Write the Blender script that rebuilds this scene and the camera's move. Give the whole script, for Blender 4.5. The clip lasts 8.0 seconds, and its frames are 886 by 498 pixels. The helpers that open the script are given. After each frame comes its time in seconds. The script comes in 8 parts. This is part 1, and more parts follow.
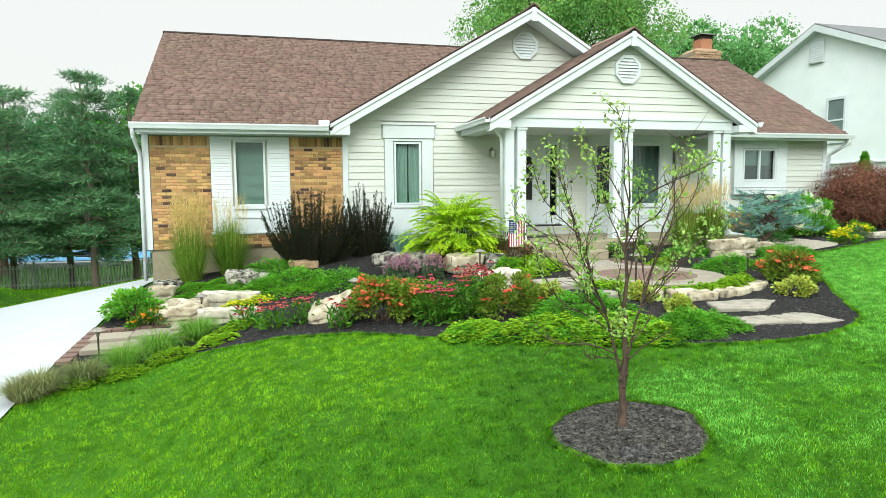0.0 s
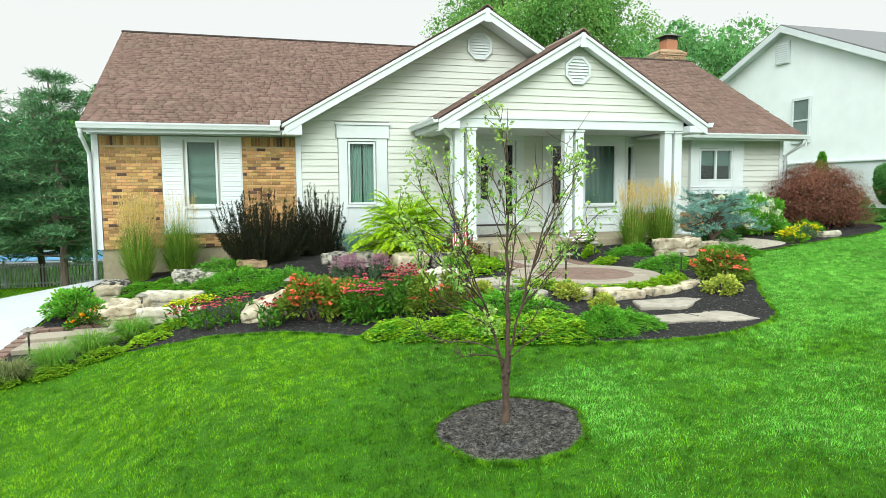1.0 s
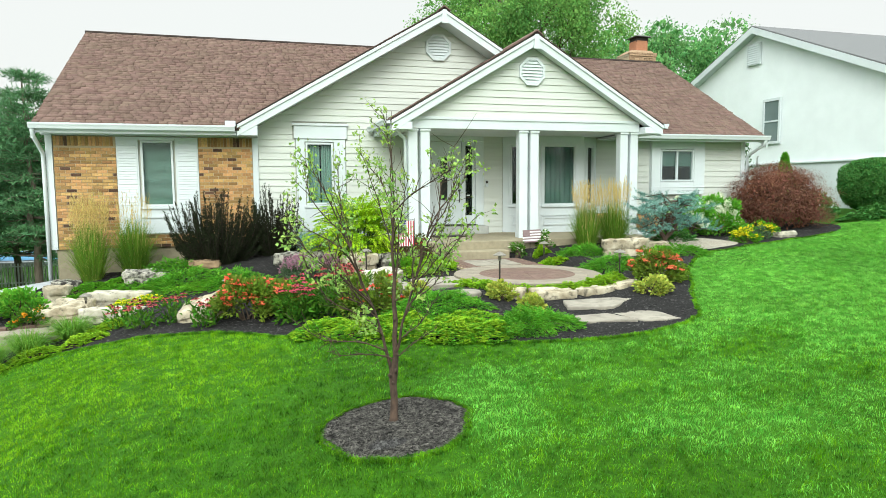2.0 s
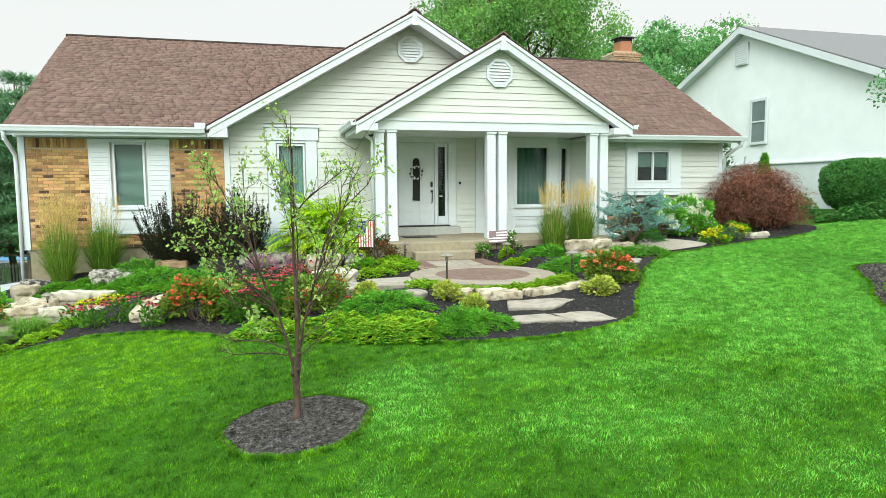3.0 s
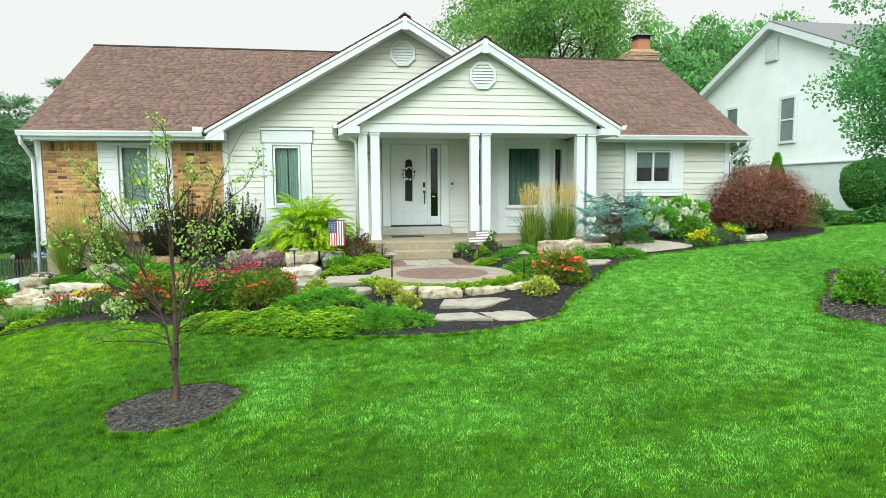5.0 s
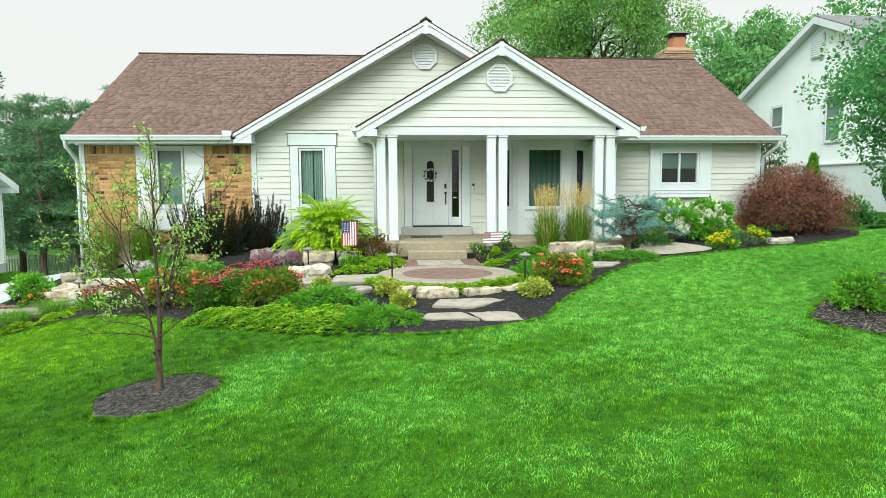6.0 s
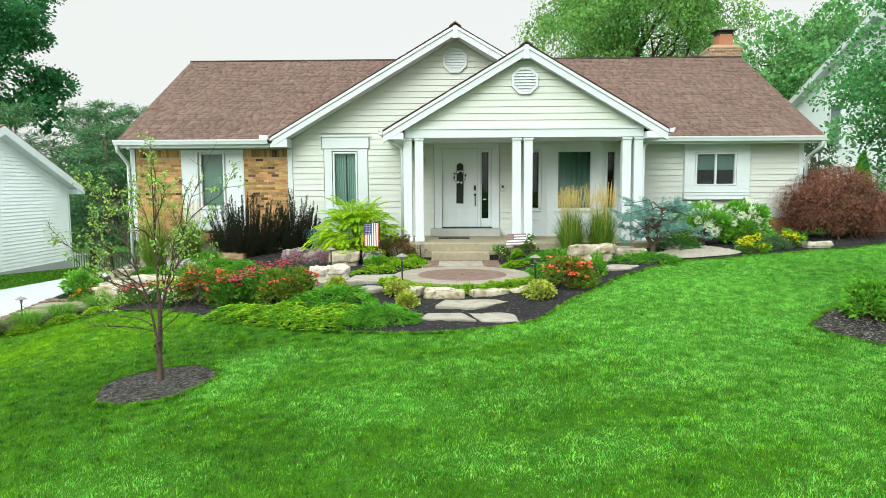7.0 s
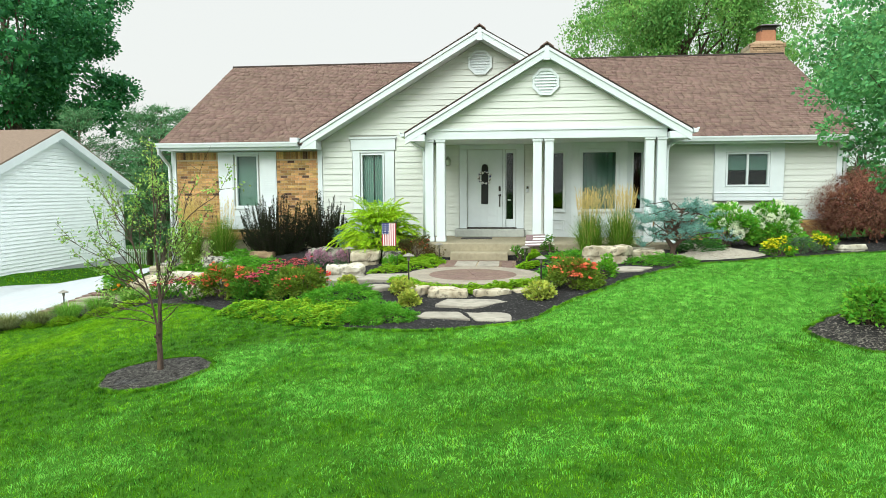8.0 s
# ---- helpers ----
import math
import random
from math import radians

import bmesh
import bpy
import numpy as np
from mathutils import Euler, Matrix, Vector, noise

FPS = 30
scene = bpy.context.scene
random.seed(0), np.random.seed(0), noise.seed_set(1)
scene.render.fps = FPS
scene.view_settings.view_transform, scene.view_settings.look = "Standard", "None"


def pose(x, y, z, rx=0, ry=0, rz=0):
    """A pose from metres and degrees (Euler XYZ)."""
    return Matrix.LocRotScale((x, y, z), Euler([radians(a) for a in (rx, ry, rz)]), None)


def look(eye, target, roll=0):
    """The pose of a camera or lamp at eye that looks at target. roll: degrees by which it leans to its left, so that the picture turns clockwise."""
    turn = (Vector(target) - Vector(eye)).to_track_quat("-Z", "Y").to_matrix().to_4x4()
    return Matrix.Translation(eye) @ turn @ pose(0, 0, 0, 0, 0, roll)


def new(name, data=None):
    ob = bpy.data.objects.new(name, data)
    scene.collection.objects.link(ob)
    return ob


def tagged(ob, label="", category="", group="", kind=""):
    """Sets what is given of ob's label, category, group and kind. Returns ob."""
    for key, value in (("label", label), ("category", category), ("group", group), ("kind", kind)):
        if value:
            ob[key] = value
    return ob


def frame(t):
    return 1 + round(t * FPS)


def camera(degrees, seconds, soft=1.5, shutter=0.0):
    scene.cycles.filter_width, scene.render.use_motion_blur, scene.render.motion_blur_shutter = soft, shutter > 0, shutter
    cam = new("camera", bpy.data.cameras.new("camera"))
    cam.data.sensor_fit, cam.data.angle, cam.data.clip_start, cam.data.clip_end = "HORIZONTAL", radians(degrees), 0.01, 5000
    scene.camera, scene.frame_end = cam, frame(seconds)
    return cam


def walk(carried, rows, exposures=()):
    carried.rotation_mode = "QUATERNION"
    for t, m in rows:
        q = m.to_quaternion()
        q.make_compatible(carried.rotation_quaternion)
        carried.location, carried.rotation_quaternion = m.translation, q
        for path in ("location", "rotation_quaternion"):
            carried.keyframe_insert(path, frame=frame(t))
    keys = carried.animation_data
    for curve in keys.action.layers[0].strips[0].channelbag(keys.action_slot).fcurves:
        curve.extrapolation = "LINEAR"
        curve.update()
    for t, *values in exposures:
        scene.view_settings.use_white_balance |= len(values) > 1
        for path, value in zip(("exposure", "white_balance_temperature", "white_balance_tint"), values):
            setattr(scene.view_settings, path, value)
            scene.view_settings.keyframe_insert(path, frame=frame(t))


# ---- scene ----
cam = camera(69.0, 8.0, soft=0.7)
METRES, EYE, TILT, LEAN, TURN = 7.28, 2.28, 0.0, 0.0, -15.0
ROWS = [
    (0.0, 0.0, 0.0, 0.0, -0.04, -5.21, 0.48),
    (0.5, 0.0596, -0.0055, -0.0001, -0.39, -5.25, 0.47),
    (1.0, 0.1221, -0.0118, 0.0002, -0.74, -5.27, 0.47),
    (1.5, 0.182, -0.019, 0.0012, -0.98, -5.3, 0.46),
    (2.0, 0.2476, -0.0253, 0.002, -1.06, -5.31, 0.43),
    (3.5, 0.4375, -0.0469, 0.0033, 0.76, -5.26, 0.46),
    (4.0, 0.4996, -0.0547, 0.0033, 1.98, -5.26, 0.43),
    (4.5, 0.5632, -0.0614, 0.0038, 3.5, -5.27, 0.41),
    (6.0, 0.7504, -0.0844, 0.0114, 10.29, -5.33, 0.31),
    (6.5, 0.8136, -0.0879, 0.0148, 13.12, -5.32, 0.33),
    (7.0, 0.8745, -0.0876, 0.0182, 15.87, -5.32, 0.32),
    (7.5, 0.9357, -0.0845, 0.0206, 18.49, -5.32, 0.33),
    (8.0, 0.9943, -0.0784, 0.0206, 20.92, -5.3, 0.3),
]
walk(cam, [(t, pose(0, 0, EYE, TILT, LEAN, TURN) @ pose(METRES * x, METRES * y, METRES * z, 90 + pitch, roll, yaw)) for t, x, y, z, yaw, pitch, roll in ROWS],
     exposures=[(0.0, 0.62, 6400, 0), (4.0, 0.60, 6400, 0), (8.0, 0.57, 6400, 0)])

# ---- light: a bright overcast sky with a broad veiled sun in front of the house ----
SUN_EL, SUN_AZ = radians(32), radians(203)      # azimuth from +y, clockwise
world = bpy.data.worlds.new("overcast")
scene.world = world
world.use_nodes = True
wn = world.node_tree
wn.nodes.clear()
w_out = wn.nodes.new("ShaderNodeOutputWorld")
w_bg = wn.nodes.new("ShaderNodeBackground")
w_sky = wn.nodes.new("ShaderNodeTexSky")
w_sky.sky_type = "NISHITA"
w_sky.sun_disc = False
w_sky.sun_elevation, w_sky.sun_rotation = SUN_EL, SUN_AZ
w_sky.dust_density, w_sky.air_density = 4.0, 1.0
w_scale = wn.nodes.new("ShaderNodeVectorMath")
w_scale.operation = "SCALE"
w_scale.inputs["Scale"].default_value = 0.10
w_sep = wn.nodes.new("ShaderNodeSeparateXYZ")
w_co = wn.nodes.new("ShaderNodeTexCoord")
wn.links.new(w_co.outputs["Generated"], w_sep.inputs[0])
w_lift = wn.nodes.new("ShaderNodeMapRange")      # cloud cover grows three times brighter towards the zenith
w_lift.interpolation_type = "SMOOTHSTEP"
w_lift.inputs[1].default_value, w_lift.inputs[2].default_value = 0.27, 0.68
wn.links.new(w_sep.outputs[2], w_lift.inputs[0])
w_cloud = wn.nodes.new("ShaderNodeMix")          # a warmer haze towards the horizon
w_cloud.data_type = "RGBA"
w_cloud.inputs[6].default_value = (0.655, 0.630, 0.632, 1)
w_cloud.inputs[7].default_value = (1.98, 2.03, 2.04, 1)
wn.links.new(w_lift.outputs[0], w_cloud.inputs[0])
w_mix = wn.nodes.new("ShaderNodeMix")
w_mix.data_type = "RGBA"
w_mix.inputs[0].default_value = 0.92
wn.links.new(w_cloud.outputs[2], w_mix.inputs[7])
wn.links.new(w_sky.outputs[0], w_scale.inputs[0])
wn.links.new(w_scale.outputs[0], w_mix.inputs[6])
wn.links.new(w_mix.outputs[2], w_bg.inputs[0])
w_bg.inputs[1].default_value = 1.0
wn.links.new(w_bg.outputs[0], w_out.inputs[0])
sun = new("sun", bpy.data.lights.new("sun", "SUN"))
sun.data.energy, sun.data.angle, sun.data.color = 1.62, radians(35), (1.0, 0.99, 0.96)
sun.matrix_world = look((0, 0, 0), (-math.sin(SUN_AZ) * math.cos(SUN_EL), -math.cos(SUN_AZ) * math.cos(SUN_EL), -math.sin(SUN_EL)))


# ---- building helpers ----
def smooth(a, b, v):
    t = np.clip((np.asarray(v, float) - a) / (b - a), 0, 1)
    return t * t * (3 - 2 * t)


def lawn(x, y):
    x, y = np.asarray(x, float), np.asarray(y, float)
    xc, yc = np.clip(x, -1.0, 9.0), np.clip(y, -12, 13)
    z = -0.1026 + 0.1053 * xc - 0.0042 * xc * xc + 0.0281 * yc + 0.0012 * yc * yc
    z = z + 0.004 * np.clip(x - 9.0, 0, 5) + 0.045 * np.clip(x - 14.5, 0, 25) + 0.004 * np.clip(x - 14.5, 0, 6) ** 2
    return z - 0.02 * np.clip(y - 24.0, 0, 200)


def drive_level(x, y):
    x, y = np.asarray(x, float), np.asarray(y, float)
    z = -0.14 + 0.10 * (np.clip(y, 2, 14) - 9.9) - 0.17 * np.clip(-3.0 - x, 0, 3.8)
    z = z + (0.30 + 0.025 * np.clip(y - 14.0, 0, 7)) * smooth(-6.9, -8.0, x) * smooth(26.0, 21.0, y)      # bank below the neighbour's wall
    return z - 0.09 * np.clip(y - 15.5, 0, 14) - 0.12 * np.clip(y - 29.5, 0, 8)


def ground_level(x, y):
    w = smooth(0.2, -2.2, x)
    dip = 0.07 * np.exp(-((np.asarray(x, float) - 6.7) / 0.6) ** 2 - ((np.asarray(y, float) - 6.6) / 0.5) ** 2)
    z = (lawn(x, y) - dip) * (1 - w) + drive_level(x, y) * w
    # dug level for the round patio and its walk
    dug = np.maximum(smooth(1.95, 1.45, np.hypot(np.asarray(x, float) - 6.15, np.asarray(y, float) - 9.62)), smooth(1.25, 0.85, np.abs(np.asarray(x, float) - 6.17)) * smooth(1.2, 0.8, np.abs(np.asarray(y, float) - 11.3)))
    z = z + (np.minimum(z, 0.765) - z) * dug
    # terrace below the row of blocks
    z = z - 0.12 * smooth(10.6, 11.8, y) * smooth(12.65, 12.45, y) * smooth(1.2, 1.9, x) * smooth(3.5, 3.1, x)
    return z - 0.004 * np.clip(np.hypot(x, y) - 60, 0, 600)


def bed_level(x, y):
    rise = 0.17 * np.exp(-((np.asarray(x, float) - 4.45) / 0.75) ** 2 - ((np.asarray(y, float) - 8.45) / 0.65) ** 2)
    return ground_level(x, y) + rise + 0.22 * smooth(11.6, 13.8, y) * smooth(-2.6, -1.5, x) * (1 - smooth(4.0, 5.5, x)) * (1 - smooth(10.6, 11.8, y) * smooth(12.65, 12.45, y) * smooth(1.2, 1.9, x) * smooth(3.5, 3.1, x))


def gz(x, y):
    return float(bed_level(x, y))


def np_mesh(name, verts, faces, mats=(), shade=False):
    """A mesh from arrays: verts (n, 3), faces (m, k)."""
    verts, faces = np.asarray(verts, np.float32), np.asarray(faces, np.int32)
    me = bpy.data.meshes.new(name)
    me.vertices.add(len(verts))
    me.vertices.foreach_set("co", verts.ravel())
    k = faces.shape[1]
    me.loops.add(faces.size)
    me.loops.foreach_set("vertex_index", faces.ravel())
    me.polygons.add(len(faces))
    me.polygons.foreach_set("loop_start", np.arange(0, faces.size, k, dtype=np.int32))
    me.polygons.foreach_set("loop_total", np.full(len(faces), k, np.int32))
    if shade:
        me.polygons.foreach_set("use_smooth", np.ones(len(faces), bool))
    me.update(calc_edges=True)
    for m in mats:
        me.materials.append(m)
    return me


class Geo:
    """Gathers verts and faces of one part."""

    def __init__(self):
        self.v, self.f = [], []

    def add(self, verts, faces):
        n = len(self.v)
        self.v.extend([tuple(p) for p in verts])
        self.f.extend([tuple(i + n for i in face) for face in faces])
        return self

    def hexa(self, p):
        """Eight corners: bottom ring of four, then top ring of four."""
        return self.add(p, [(3, 2, 1, 0), (4, 5, 6, 7), (0, 1, 5, 4), (1, 2, 6, 5), (2, 3, 7, 6), (3, 0, 4, 7)])

    def box(self, x0, x1, y0, y1, z0, z1):
        return self.hexa([(x0, y0, z0), (x1, y0, z0), (x1, y1, z0), (x0, y1, z0), (x0, y0, z1), (x1, y0, z1), (x1, y1, z1), (x0, y1, z1)])

    def prism(self, ring_a, ring_b):
        n = len(ring_a)
        sides = [(i, (i + 1) % n, n + (i + 1) % n, n + i) for i in range(n)]
        return self.add(list(ring_a) + list(ring_b), [tuple(range(n))[::-1], tuple(range(n, 2 * n))] + sides)

    def tube(self, pts, radii, n=8, cap=True):
        pts = [Vector(p) for p in pts]
        whole = (pts[-1] - pts[0]).normalized()
        ref = Vector((0, 0, 1)) if abs(whole.z) < 0.75 else Vector((0.1, 1, 0))
        rings = []
        for i, p in enumerate(pts):
            d = (pts[min(i + 1, len(pts) - 1)] - pts[max(i - 1, 0)]).normalized()
            side = d.cross(ref).normalized()
            up = side.cross(d)
            r = radii[i] if hasattr(radii, "__len__") else radii
            rings.append([p + (side * math.cos(a) + up * math.sin(a)) * r for a in (2 * math.pi * k / n for k in range(n))])
        verts = [q for ring in rings for q in ring]
        faces = [(i * n + k, i * n + (k + 1) % n, (i + 1) * n + (k + 1) % n, (i + 1) * n + k) for i in range(len(pts) - 1) for k in range(n)]
        if cap:
            faces += [tuple(range(n))[::-1], tuple(range((len(pts) - 1) * n, len(pts) * n))]
        return self.add(verts, faces)

    def lathe(self, cx, cy, profile, n=16):
        """Profile of (radius, z), from the bottom up."""
        verts = [(cx + r * math.cos(2 * math.pi * k / n), cy + r * math.sin(2 * math.pi * k / n), z) for r, z in profile for k in range(n)]
        m = len(profile)
        faces = [(i * n + k, i * n + (k + 1) % n, (i + 1) * n + (k + 1) % n, (i + 1) * n + k) for i in range(m - 1) for k in range(n)]
        return self.add(verts, faces + [tuple(range(n))[::-1], tuple(range((m - 1) * n, m * n))])

    def mesh(self, name, mat, bevel=0.0, smooth_faces=False):
        me = bpy.data.meshes.new(name)
        me.from_pydata(self.v, [], self.f)
        bm = bmesh.new()
        bm.from_mesh(me)
        bmesh.ops.recalc_face_normals(bm, faces=bm.faces)
        if bevel:
            bmesh.ops.bevel(bm, geom=[e for e in bm.edges if e.is_manifold and e.calc_face_angle(0) > 0.6], offset=bevel, segments=1, affect="EDGES", clamp_overlap=True)
        if smooth_faces:
            for f in bm.faces:
                f.smooth = True
        bm.to_mesh(me)
        bm.free()
        me.materials.append(mat)
        return me


def thing(name, label, category, at=(0, 0, 0), group="", kind=""):
    ob = new(name)
    ob.location = at
    ob.empty_display_size = 0.1
    return tagged(ob, label, category, group, kind)


def part(name, data, parent, label="", mat=None, bevel=0.0, smooth_faces=False):
    """Links a Geo or a mesh as ONE object under a thing or a part."""
    me = data.mesh(name, mat, bevel, smooth_faces) if isinstance(data, Geo) else data
    ob = new(name, me)
    ob.parent = parent
    if label:
        ob["label"] = label
    if name in MANY:
        ob["kind"] = "stuff"
    return ob


MANY = {"leaves", "knots", "flowers", "petals", "cones", "stalks", "blades", "plumes", "needles", "stems", "twigs", "foliage", "leaflets", "flower_heads", "boughs", "stars"}


def single(name, data, label, category, mat=None, group="", kind="", bevel=0.0, smooth_faces=False):
    """A thing of one mesh."""
    me = data.mesh(name, mat, bevel, smooth_faces) if isinstance(data, Geo) else data
    return tagged(new(name, me), label, category, group, kind)


# ---- materials ----
def material(name, a, b=None, pits=0.0, pit_scale=12.0, scale=6.0, rough=0.8, bump=0.15, bump_scale=60.0, spec=0.3, island=0.0, obj=0.0, metal=0.0, stain=0.0, stain_scale=0.8, stretch=(1, 1, 1), hue=0.0, trans=0.0, contrast=1.0, bump_dist=0.01):
    """Two tones mixed by fine noise, large soft stains, a bump, and a random shift by mesh island or by object."""
    m = bpy.data.materials.new(name)
    m.use_nodes = True
    t = m.node_tree
    bsdf = t.nodes["Principled BSDF"]
    b = b or tuple(c * 0.8 for c in a)
    geo = t.nodes.new("ShaderNodeNewGeometry")
    mapping = t.nodes.new("ShaderNodeVectorMath")
    mapping.operation = "MULTIPLY"
    mapping.inputs[1].default_value = stretch
    t.links.new(geo.outputs["Position"], mapping.inputs[0])
    n1 = t.nodes.new("ShaderNodeTexNoise")
    n1.inputs["Scale"].default_value, n1.inputs["Detail"].default_value = scale, 5.0
    t.links.new(mapping.outputs[0], n1.inputs["Vector"])
    ramp = t.nodes.new("ShaderNodeMapRange")
    ramp.inputs[1].default_value, ramp.inputs[2].default_value = 0.5 - 0.22 / contrast, 0.5 + 0.22 / contrast
    t.links.new(n1.outputs[0], ramp.inputs[0])
    mix = t.nodes.new("ShaderNodeMix")
    mix.data_type = "RGBA"
    mix.inputs[6].default_value, mix.inputs[7].default_value = (*a, 1), (*b, 1)
    t.links.new(ramp.outputs[0], mix.inputs[0])
    col = mix.outputs[2]
    if stain:
        n2 = t.nodes.new("ShaderNodeTexNoise")
        n2.inputs["Scale"].default_value, n2.inputs["Detail"].default_value = stain_scale, 4.0
        t.links.new(geo.outputs["Position"], n2.inputs["Vector"])
        r2 = t.nodes.new("ShaderNodeMapRange")
        r2.inputs[1].default_value, r2.inputs[2].default_value = 0.35, 0.7
        r2.inputs[3].default_value, r2.inputs[4].default_value = 1.0 + stain * 0.4, 1.0 - stain
        t.links.new(n2.outputs[0], r2.inputs[0])
        sc = t.nodes.new("ShaderNodeVectorMath")
        sc.operation = "SCALE"
        t.links.new(col, sc.inputs[0])
        t.links.new(r2.outputs[0], sc.inputs["Scale"])
        col = sc.outputs[0]
    if pits:
        n4 = t.nodes.new("ShaderNodeTexNoise")
        n4.inputs["Scale"].default_value, n4.inputs["Detail"].default_value, n4.inputs["Roughness"].default_value = pit_scale, 8.0, 0.65
        t.links.new(mapping.outputs[0], n4.inputs["Vector"])
        r4 = t.nodes.new("ShaderNodeMapRange")
        r4.inputs[1].default_value, r4.inputs[2].default_value = 0.36, 0.47
        r4.inputs[3].default_value, r4.inputs[4].default_value = 1.0 - pits, 1.0
        t.links.new(n4.outputs[0], r4.inputs[0])
        s4 = t.nodes.new("ShaderNodeVectorMath")
        s4.operation = "SCALE"
        t.links.new(col, s4.inputs[0])
        t.links.new(r4.outputs[0], s4.inputs["Scale"])
        col = s4.outputs[0]
    if island or obj or hue:
        hsv = t.nodes.new("ShaderNodeHueSaturation")
        t.links.new(col, hsv.inputs["Color"])
        add = t.nodes.new("ShaderNodeMath")
        add.operation = "ADD"
        src = geo.outputs["Random Per Island"]
        if obj:
            info = t.nodes.new("ShaderNodeObjectInfo")
            t.links.new(info.outputs["Random"], add.inputs[0])
            add.inputs[1].default_value = 0.0
            if island:
                t.links.new(src, add.inputs[1])
                add.operation = "ADD"
                wrap = t.nodes.new("ShaderNodeMath")
                wrap.operation = "FRACT"
                t.links.new(add.outputs[0], wrap.inputs[0])
                src = wrap.outputs[0]
            else:
                src = info.outputs["Random"]
        amount = max(island, obj)
        vr = t.nodes.new("ShaderNodeMapRange")
        vr.inputs[3].default_value, vr.inputs[4].default_value = 1 - amount, 1 + amount
        t.links.new(src, vr.inputs[0])
        t.links.new(vr.outputs[0], hsv.inputs["Value"])
        if hue:
            hm = t.nodes.new("ShaderNodeMath")
            hm.operation = "MULTIPLY"
            hm.inputs[1].default_value = 7.31
            hf = t.nodes.new("ShaderNodeMath")
            hf.operation = "FRACT"
            t.links.new(src, hm.inputs[0])
            t.links.new(hm.outputs[0], hf.inputs[0])
            hr = t.nodes.new("ShaderNodeMapRange")
            hr.inputs[3].default_value, hr.inputs[4].default_value = 0.5 - hue, 0.5 + hue
            t.links.new(hf.outputs[0], hr.inputs[0])
            t.links.new(hr.outputs[0], hsv.inputs["Hue"])
        col = hsv.outputs[0]
    t.links.new(col, bsdf.inputs["Base Color"])
    bsdf.inputs["Roughness"].default_value = rough
    bsdf.inputs["Metallic"].default_value = metal
    bsdf.inputs["Specular IOR Level"].default_value = spec
    if bump:
        n3 = t.nodes.new("ShaderNodeTexNoise")
        n3.inputs["Scale"].default_value, n3.inputs["Detail"].default_value = bump_scale, 4.0
        t.links.new(mapping.outputs[0], n3.inputs["Vector"])
        bp = t.nodes.new("ShaderNodeBump")
        bp.inputs["Strength"].default_value, bp.inputs["Distance"].default_value = bump, bump_dist
        t.links.new(n3.outputs[0], bp.inputs["Height"])
        t.links.new(bp.outputs[0], bsdf.inputs["Normal"])
    if trans:
        tl = t.nodes.new("ShaderNodeBsdfTranslucent")
        t.links.new(col, tl.inputs["Color"])
        ms = t.nodes.new("ShaderNodeMixShader")
        ms.inputs[0].default_value = trans
        t.links.new(bsdf.outputs[0], ms.inputs[1])
        t.links.new(tl.outputs[0], ms.inputs[2])
        t.links.new(ms.outputs[0], t.nodes["Material Output"].inputs[0])
    return m


def glass_material(name, tint=(0.72, 0.82, 0.79)):
    """A window pane: clear, with the mirror of the sky on it."""
    m = bpy.data.materials.new(name)
    m.use_nodes = True
    t = m.node_tree
    t.nodes.clear()
    out = t.nodes.new("ShaderNodeOutputMaterial")
    clear = t.nodes.new("ShaderNodeBsdfTransparent")
    clear.inputs[0].default_value = (*tint, 1)
    gloss = t.nodes.new("ShaderNodeBsdfGlossy")
    gloss.inputs["Roughness"].default_value = 0.02
    fres = t.nodes.new("ShaderNodeFresnel")
    fres.inputs[0].default_value = 1.5
    mixer = t.nodes.new("ShaderNodeMixShader")
    t.links.new(fres.outputs[0], mixer.inputs[0])
    t.links.new(clear.outputs[0], mixer.inputs[1])
    t.links.new(gloss.outputs[0], mixer.inputs[2])
    t.links.new(mixer.outputs[0], out.inputs[0])
    return m


WHITE = material("white_paint", (0.635, 0.682, 0.702), (0.582, 0.630, 0.650), scale=3, rough=0.45, bump=0.03, stain=0.06)
SIDING = material("cream_siding", (0.600, 0.622, 0.582), (0.550, 0.572, 0.532), scale=2.5, rough=0.5, bump=0.05, bump_scale=40, stretch=(0.2, 1, 6), stain=0.05, obj=0.02)
SHEATH = material("wall_backing", (0.5, 0.49, 0.43), scale=3)
SHINGLE = material("shingle", (0.225, 0.150, 0.126), (0.155, 0.104, 0.089), scale=120, rough=0.95, bump=0.5, bump_scale=300, island=0.15, obj=0.15, hue=0.012, spec=0.15, stain=0.06, stain_scale=0.5)
SHINGLE_DARK = material("shingle_edge", (0.035, 0.028, 0.026), (0.06, 0.045, 0.04), scale=60, rough=0.95, bump=0.3, spec=0.1)
BRICK = material("tan_brick", (0.47, 0.285, 0.125), (0.33, 0.19, 0.078), scale=30, rough=0.9, bump=0.5, bump_scale=90, obj=0.44, hue=0.012, spec=0.15)
BRICK_PALE = material("pale_brick", (0.42, 0.29, 0.19), (0.33, 0.22, 0.14), scale=30, rough=0.9, bump=0.4, bump_scale=90, obj=0.2, spec=0.15)
BRICK_DARK = material("dark_brick", (0.075, 0.045, 0.035), (0.13, 0.075, 0.05), scale=35, rough=0.9, bump=0.5, bump_scale=90, obj=0.3, spec=0.15)
MORTAR = material("mortar", (0.46, 0.38, 0.26), (0.38, 0.31, 0.20), scale=40, rough=0.95, bump=0.4, bump_scale=150, spec=0.1)
